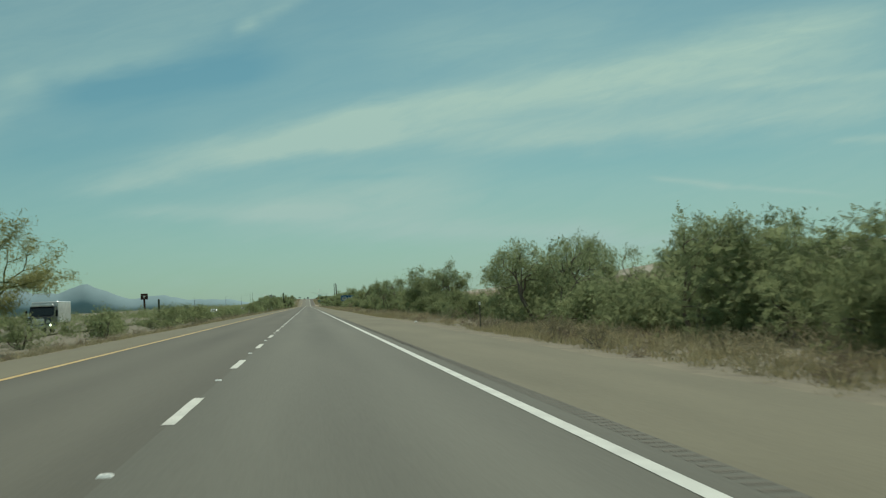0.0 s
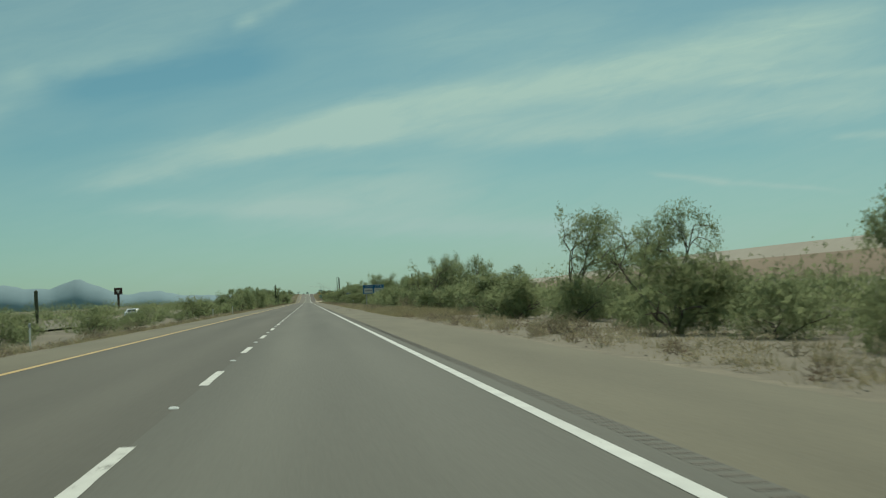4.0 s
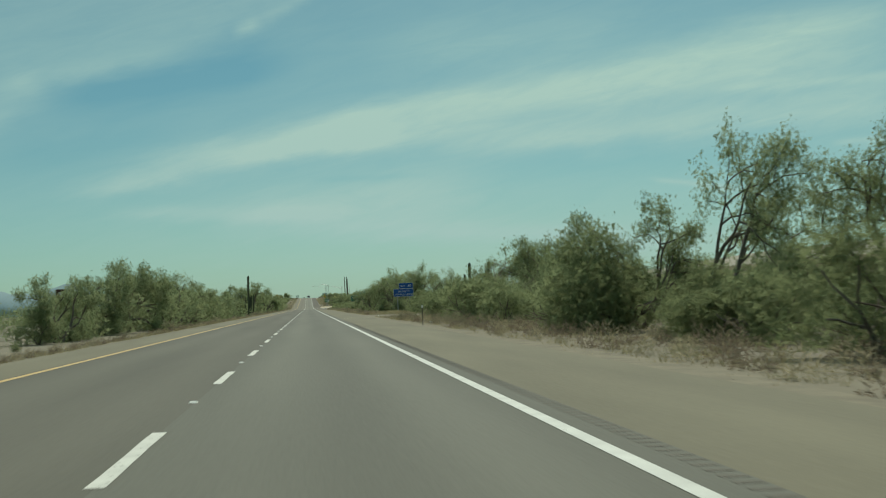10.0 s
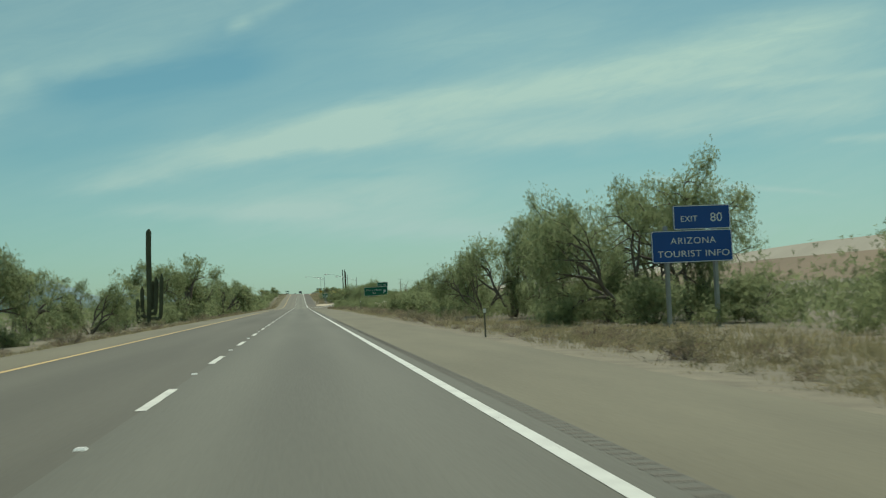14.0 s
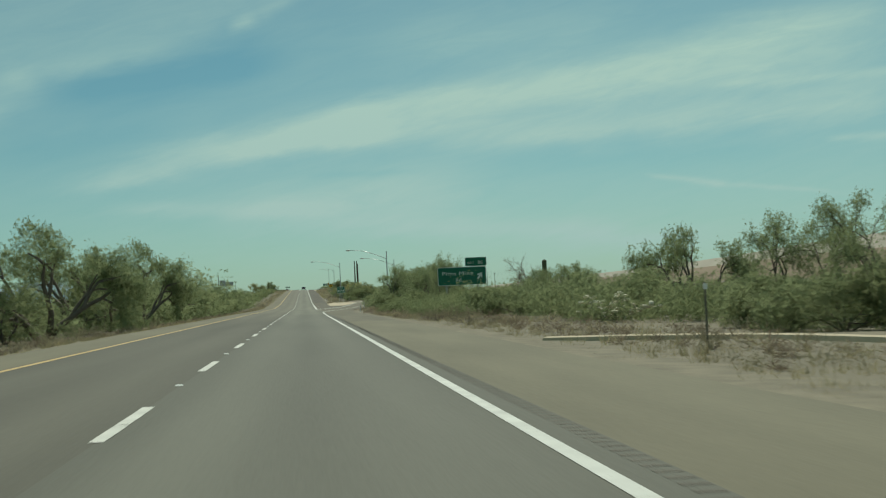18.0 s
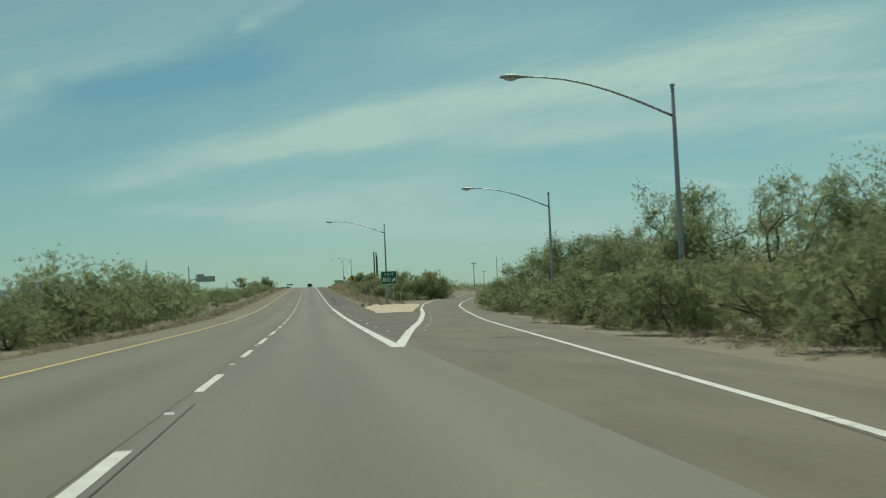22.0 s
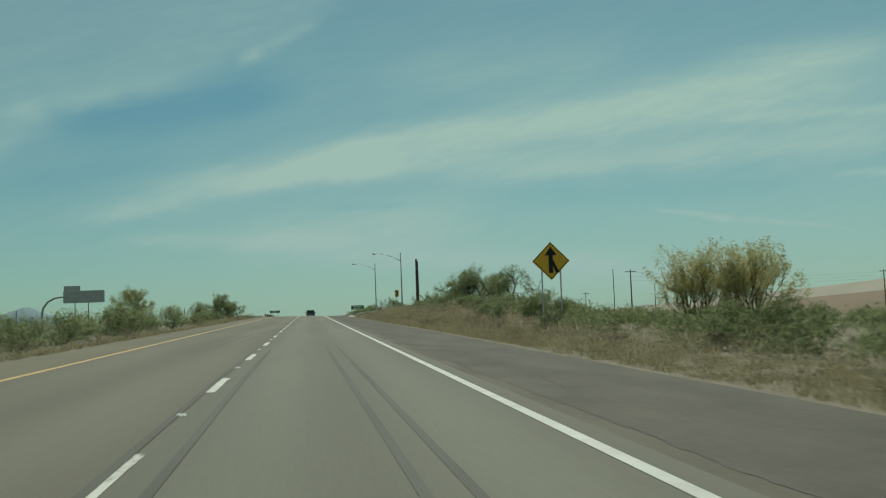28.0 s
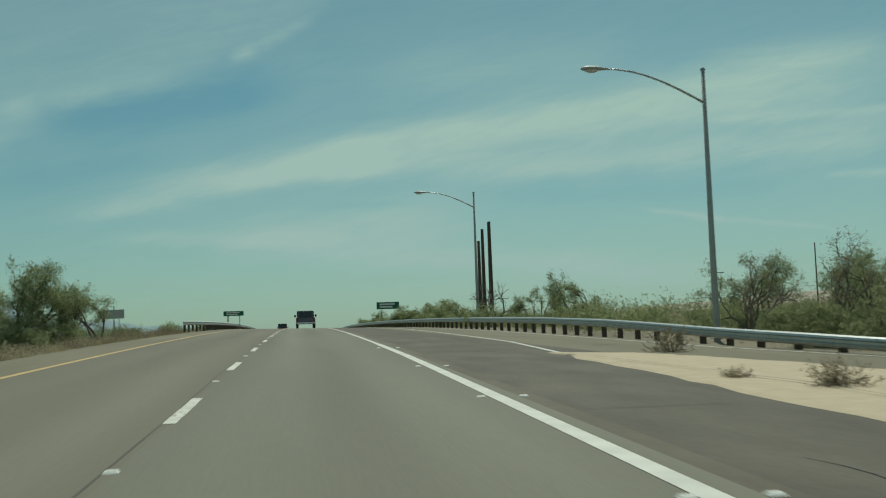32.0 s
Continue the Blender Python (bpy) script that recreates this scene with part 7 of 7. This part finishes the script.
def car(kind, paint, x, y, z, turn, label):
    ob = thing(kind, pose(x, y, z, 0, 0, turn), label, "car", "")
    if kind == "pickup_truck":
        part("body", side([(-2.8, 0.5), (-2.85, 1.08), (-0.7, 1.1), (1.3, 1.1), (2.6, 1.02), (2.8, 0.8), (2.8, 0.45)], -0.98, 0.98), paint, ob)
        part("cab", side([(-0.75, 1.05), (-0.5, 1.82), (0.75, 1.86), (1.5, 1.08)], -0.88, 0.88, 0.12), paint, ob)
        part("rear_window", Shape().add([(-0.68, -0.735, 1.2), (0.68, -0.735, 1.2), (0.6, -0.58, 1.72), (-0.6, -0.58, 1.72)], [(0, 1, 2, 3)]), "glass", ob)
        for s_ in (-1, 1):
            part("side_window", Shape().box(s_ * 0.885 - 0.005, s_ * 0.885 + 0.005, -0.35, 0.95, 1.2, 1.7, 0.002), "glass", ob)
            m = part("mirror", Shape().box(s_ * 1.08 - 0.1, s_ * 1.08 + 0.1, 0.95, 1.1, 1.2, 1.45, 0.03), "tyre", ob)
            part("tail_lamp", Shape().box(s_ * 0.9 - 0.07, s_ * 0.9 + 0.07, -2.89, -2.8, 0.72, 1.05, 0.02), "red_lens", ob)
        part("tailgate", Shape().box(-0.8, 0.8, -2.9, -2.83, 0.6, 1.05, 0.03), paint, ob)
        part("bumper", Shape().box(-0.95, 0.95, -3.02, -2.8, 0.42, 0.6, 0.05), "chrome", ob)
        part("number_plate", Shape().box(-0.16, 0.16, -3.03, -3.01, 0.44, 0.58, 0.004), "sign_white", ob)
        wheels(ob, (-0.86, 0.86), (-1.75, 1.8), 0.38)
    else:
        tall = 1.72 if kind == "suv" else 1.42
        part("body", side([(-2.2, 0.4), (-2.28, 0.95), (-1.9, 1.0), (1.0, 0.98), (2.1, 0.85), (2.25, 0.6), (2.2, 0.35)], -0.9, 0.9), paint, ob)
        rear = -2.15 if kind == "suv" else -1.6
        part("cabin", side([(rear, 0.95), (rear + 0.3, tall - 0.06), (-0.2, tall), (0.5, tall - 0.08), (1.25, 0.96)], -0.8, 0.8, 0.12), paint, ob)
        part("rear_window", Shape().add([(-0.62, rear + 0.06, 1.05), (0.62, rear + 0.06, 1.05), (0.55, rear + 0.25, tall - 0.14), (-0.55, rear + 0.25, tall - 0.14)], [(0, 1, 2, 3)]), "glass", ob)
        part("windscreen", Shape().add([(-0.64, 1.24, 1.0), (0.64, 1.24, 1.0), (0.56, 0.6, tall - 0.12), (-0.56, 0.6, tall - 0.12)], [(3, 2, 1, 0)]), "glass", ob)
        for s_ in (-1, 1):
            part("side_window", Shape().box(s_ * 0.805 - 0.006, s_ * 0.805 + 0.006, rear + 0.5, 0.6, 1.02, tall - 0.16, 0.002), "glass", ob)
            part("mirror", Shape().box(s_ * 0.97 - 0.08, s_ * 0.97 + 0.08, 0.75, 0.87, 0.98, 1.12, 0.02), paint, ob)
            part("tail_lamp", Shape().box(s_ * 0.78 - 0.1, s_ * 0.78 + 0.1, -2.3, -2.2, 0.72, 0.92, 0.02), "red_lens", ob)
            part("headlamp", Shape().box(s_ * 0.7 - 0.15, s_ * 0.7 + 0.15, 2.13, 2.24, 0.62, 0.78, 0.02), "lamp_glass", ob)
        part("bumper", Shape().box(-0.86, 0.86, -2.36, -2.16, 0.38, 0.6, 0.05), paint, ob)
        part("number_plate", Shape().box(-0.15, 0.15, -2.37, -2.355, 0.46, 0.58, 0.004), "sign_white", ob)
        wheels(ob, (-0.78, 0.78), (-1.35, 1.4), 0.33 if kind != "suv" else 0.37)
    return ob


car("pickup_truck", "car_purple", 1.9, 1170, road_z(1.9, 1170), 0, "dark plum-grey pickup truck in the outside lane, seen from behind")
car("suv", "car_dark", -1.9, 1256, road_z(-1.9, 1256), 0, "black sport utility car in the inside lane near the crest")
for x, y, c, k in ((-24, 290, "car_white", "sedan"), (-26.8, 462, "car_white", "suv"), (-23.5, 452, "car_white", "sedan")):
    car(k, c, x, y, OPP(y) , 180, "white car on the opposite carriageway")
tk = thing("box_truck", pose(-22.8, 101, OPP(101), 0, 0, 180), "white box truck with a dark grille on the opposite carriageway", "truck")
part("cargo_box", Shape().box(-1.2, 1.2, -4.6, 0.6, 0.9, 2.9, 0.06), "car_white", tk)
part("cab", side([(0.6, 0.6), (0.6, 2.5), (1.5, 2.5), (1.95, 1.6), (3.0, 1.45), (3.1, 0.6)], -1.1, 1.1, 0.1), "car_dark", tk)
part("windscreen", Shape().add([(-0.95, 1.98, 1.62), (0.95, 1.98, 1.62), (0.9, 1.54, 2.4), (-0.9, 1.54, 2.4)], [(3, 2, 1, 0)]), "glass", tk)
part("visor", Shape().box(-1.0, 1.0, 1.3, 1.75, 2.42, 2.62, 0.04), "car_white", tk)
part("grille", Shape().box(-0.55, 0.55, 3.08, 3.14, 0.85, 1.35, 0.02), "chrome", tk)
part("bumper", Shape().box(-1.15, 1.15, 3.05, 3.3, 0.45, 0.75, 0.05), "chrome", tk)
for s_ in (-1, 1):
    part("headlamp", Shape().box(s_ * 0.85 - 0.16, s_ * 0.85 + 0.16, 3.08, 3.16, 0.9, 1.15, 0.03), "lamp_glass", tk)
    part("mirror", Shape().box(s_ * 1.35 - 0.1, s_ * 1.35 + 0.1, 1.8, 1.95, 1.5, 2.1, 0.03), "tyre", tk)
wheels(tk, (-1.0, 1.0), (-3.0, 2.2), 0.48, 0.3)


# ---- far hills and the tailings bank ----
def bank():
    """A long flat-topped bank of mine tailings, in two lifts."""
    ob = thing("tailings_bank", Matrix(), "long flat-topped ochre tailings bank with a pale upper lift", "hill", kind="structure")
    low, high = [], []
    for i in range(90):
        y = -600 + i * 50
        h = float(np.interp(y, [-600, 0, 1500, 2000, 2600, 3900], [30, 38, 43, 34, 30, 24])) + 1.2 * noise.noise((0, y * 0.004, 1))
        w = 8 * noise.noise((0, y * 0.003, 4))
        low.append([(455 + w, y, -1), (500 + w, y, h * 0.62), (520 + w, y, h * 0.64), (900, y, h * 0.64), (900, y, -1)])
        high.append([(520 + w, y, h * 0.63), (548 + w, y, h), (900, y, h + 0.5), (900, y, h * 0.6)])
    part("lower_lift", Shape().loft(low), "ochre", ob)
    part("upper_lift", Shape().loft(high), "pale_rock", ob, "pale upper lift of tailings")


bank()


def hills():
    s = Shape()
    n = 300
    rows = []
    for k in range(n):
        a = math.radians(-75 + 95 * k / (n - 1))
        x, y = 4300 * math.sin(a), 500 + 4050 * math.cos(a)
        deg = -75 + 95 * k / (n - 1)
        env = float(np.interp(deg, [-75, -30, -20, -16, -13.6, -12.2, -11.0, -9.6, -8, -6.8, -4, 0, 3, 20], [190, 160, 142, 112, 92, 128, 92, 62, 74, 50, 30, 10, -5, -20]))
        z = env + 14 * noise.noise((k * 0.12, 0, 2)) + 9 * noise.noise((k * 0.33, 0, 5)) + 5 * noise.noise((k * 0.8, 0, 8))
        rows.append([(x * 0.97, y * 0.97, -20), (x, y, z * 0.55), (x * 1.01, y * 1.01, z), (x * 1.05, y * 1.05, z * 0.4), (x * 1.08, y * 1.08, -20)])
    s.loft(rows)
    tagged(part("backdrop_hills", s, "hazed_hill", smooth=True), "far mountain range on the horizon, coloured blue-grey with painted haze", "mountain", kind="structure")


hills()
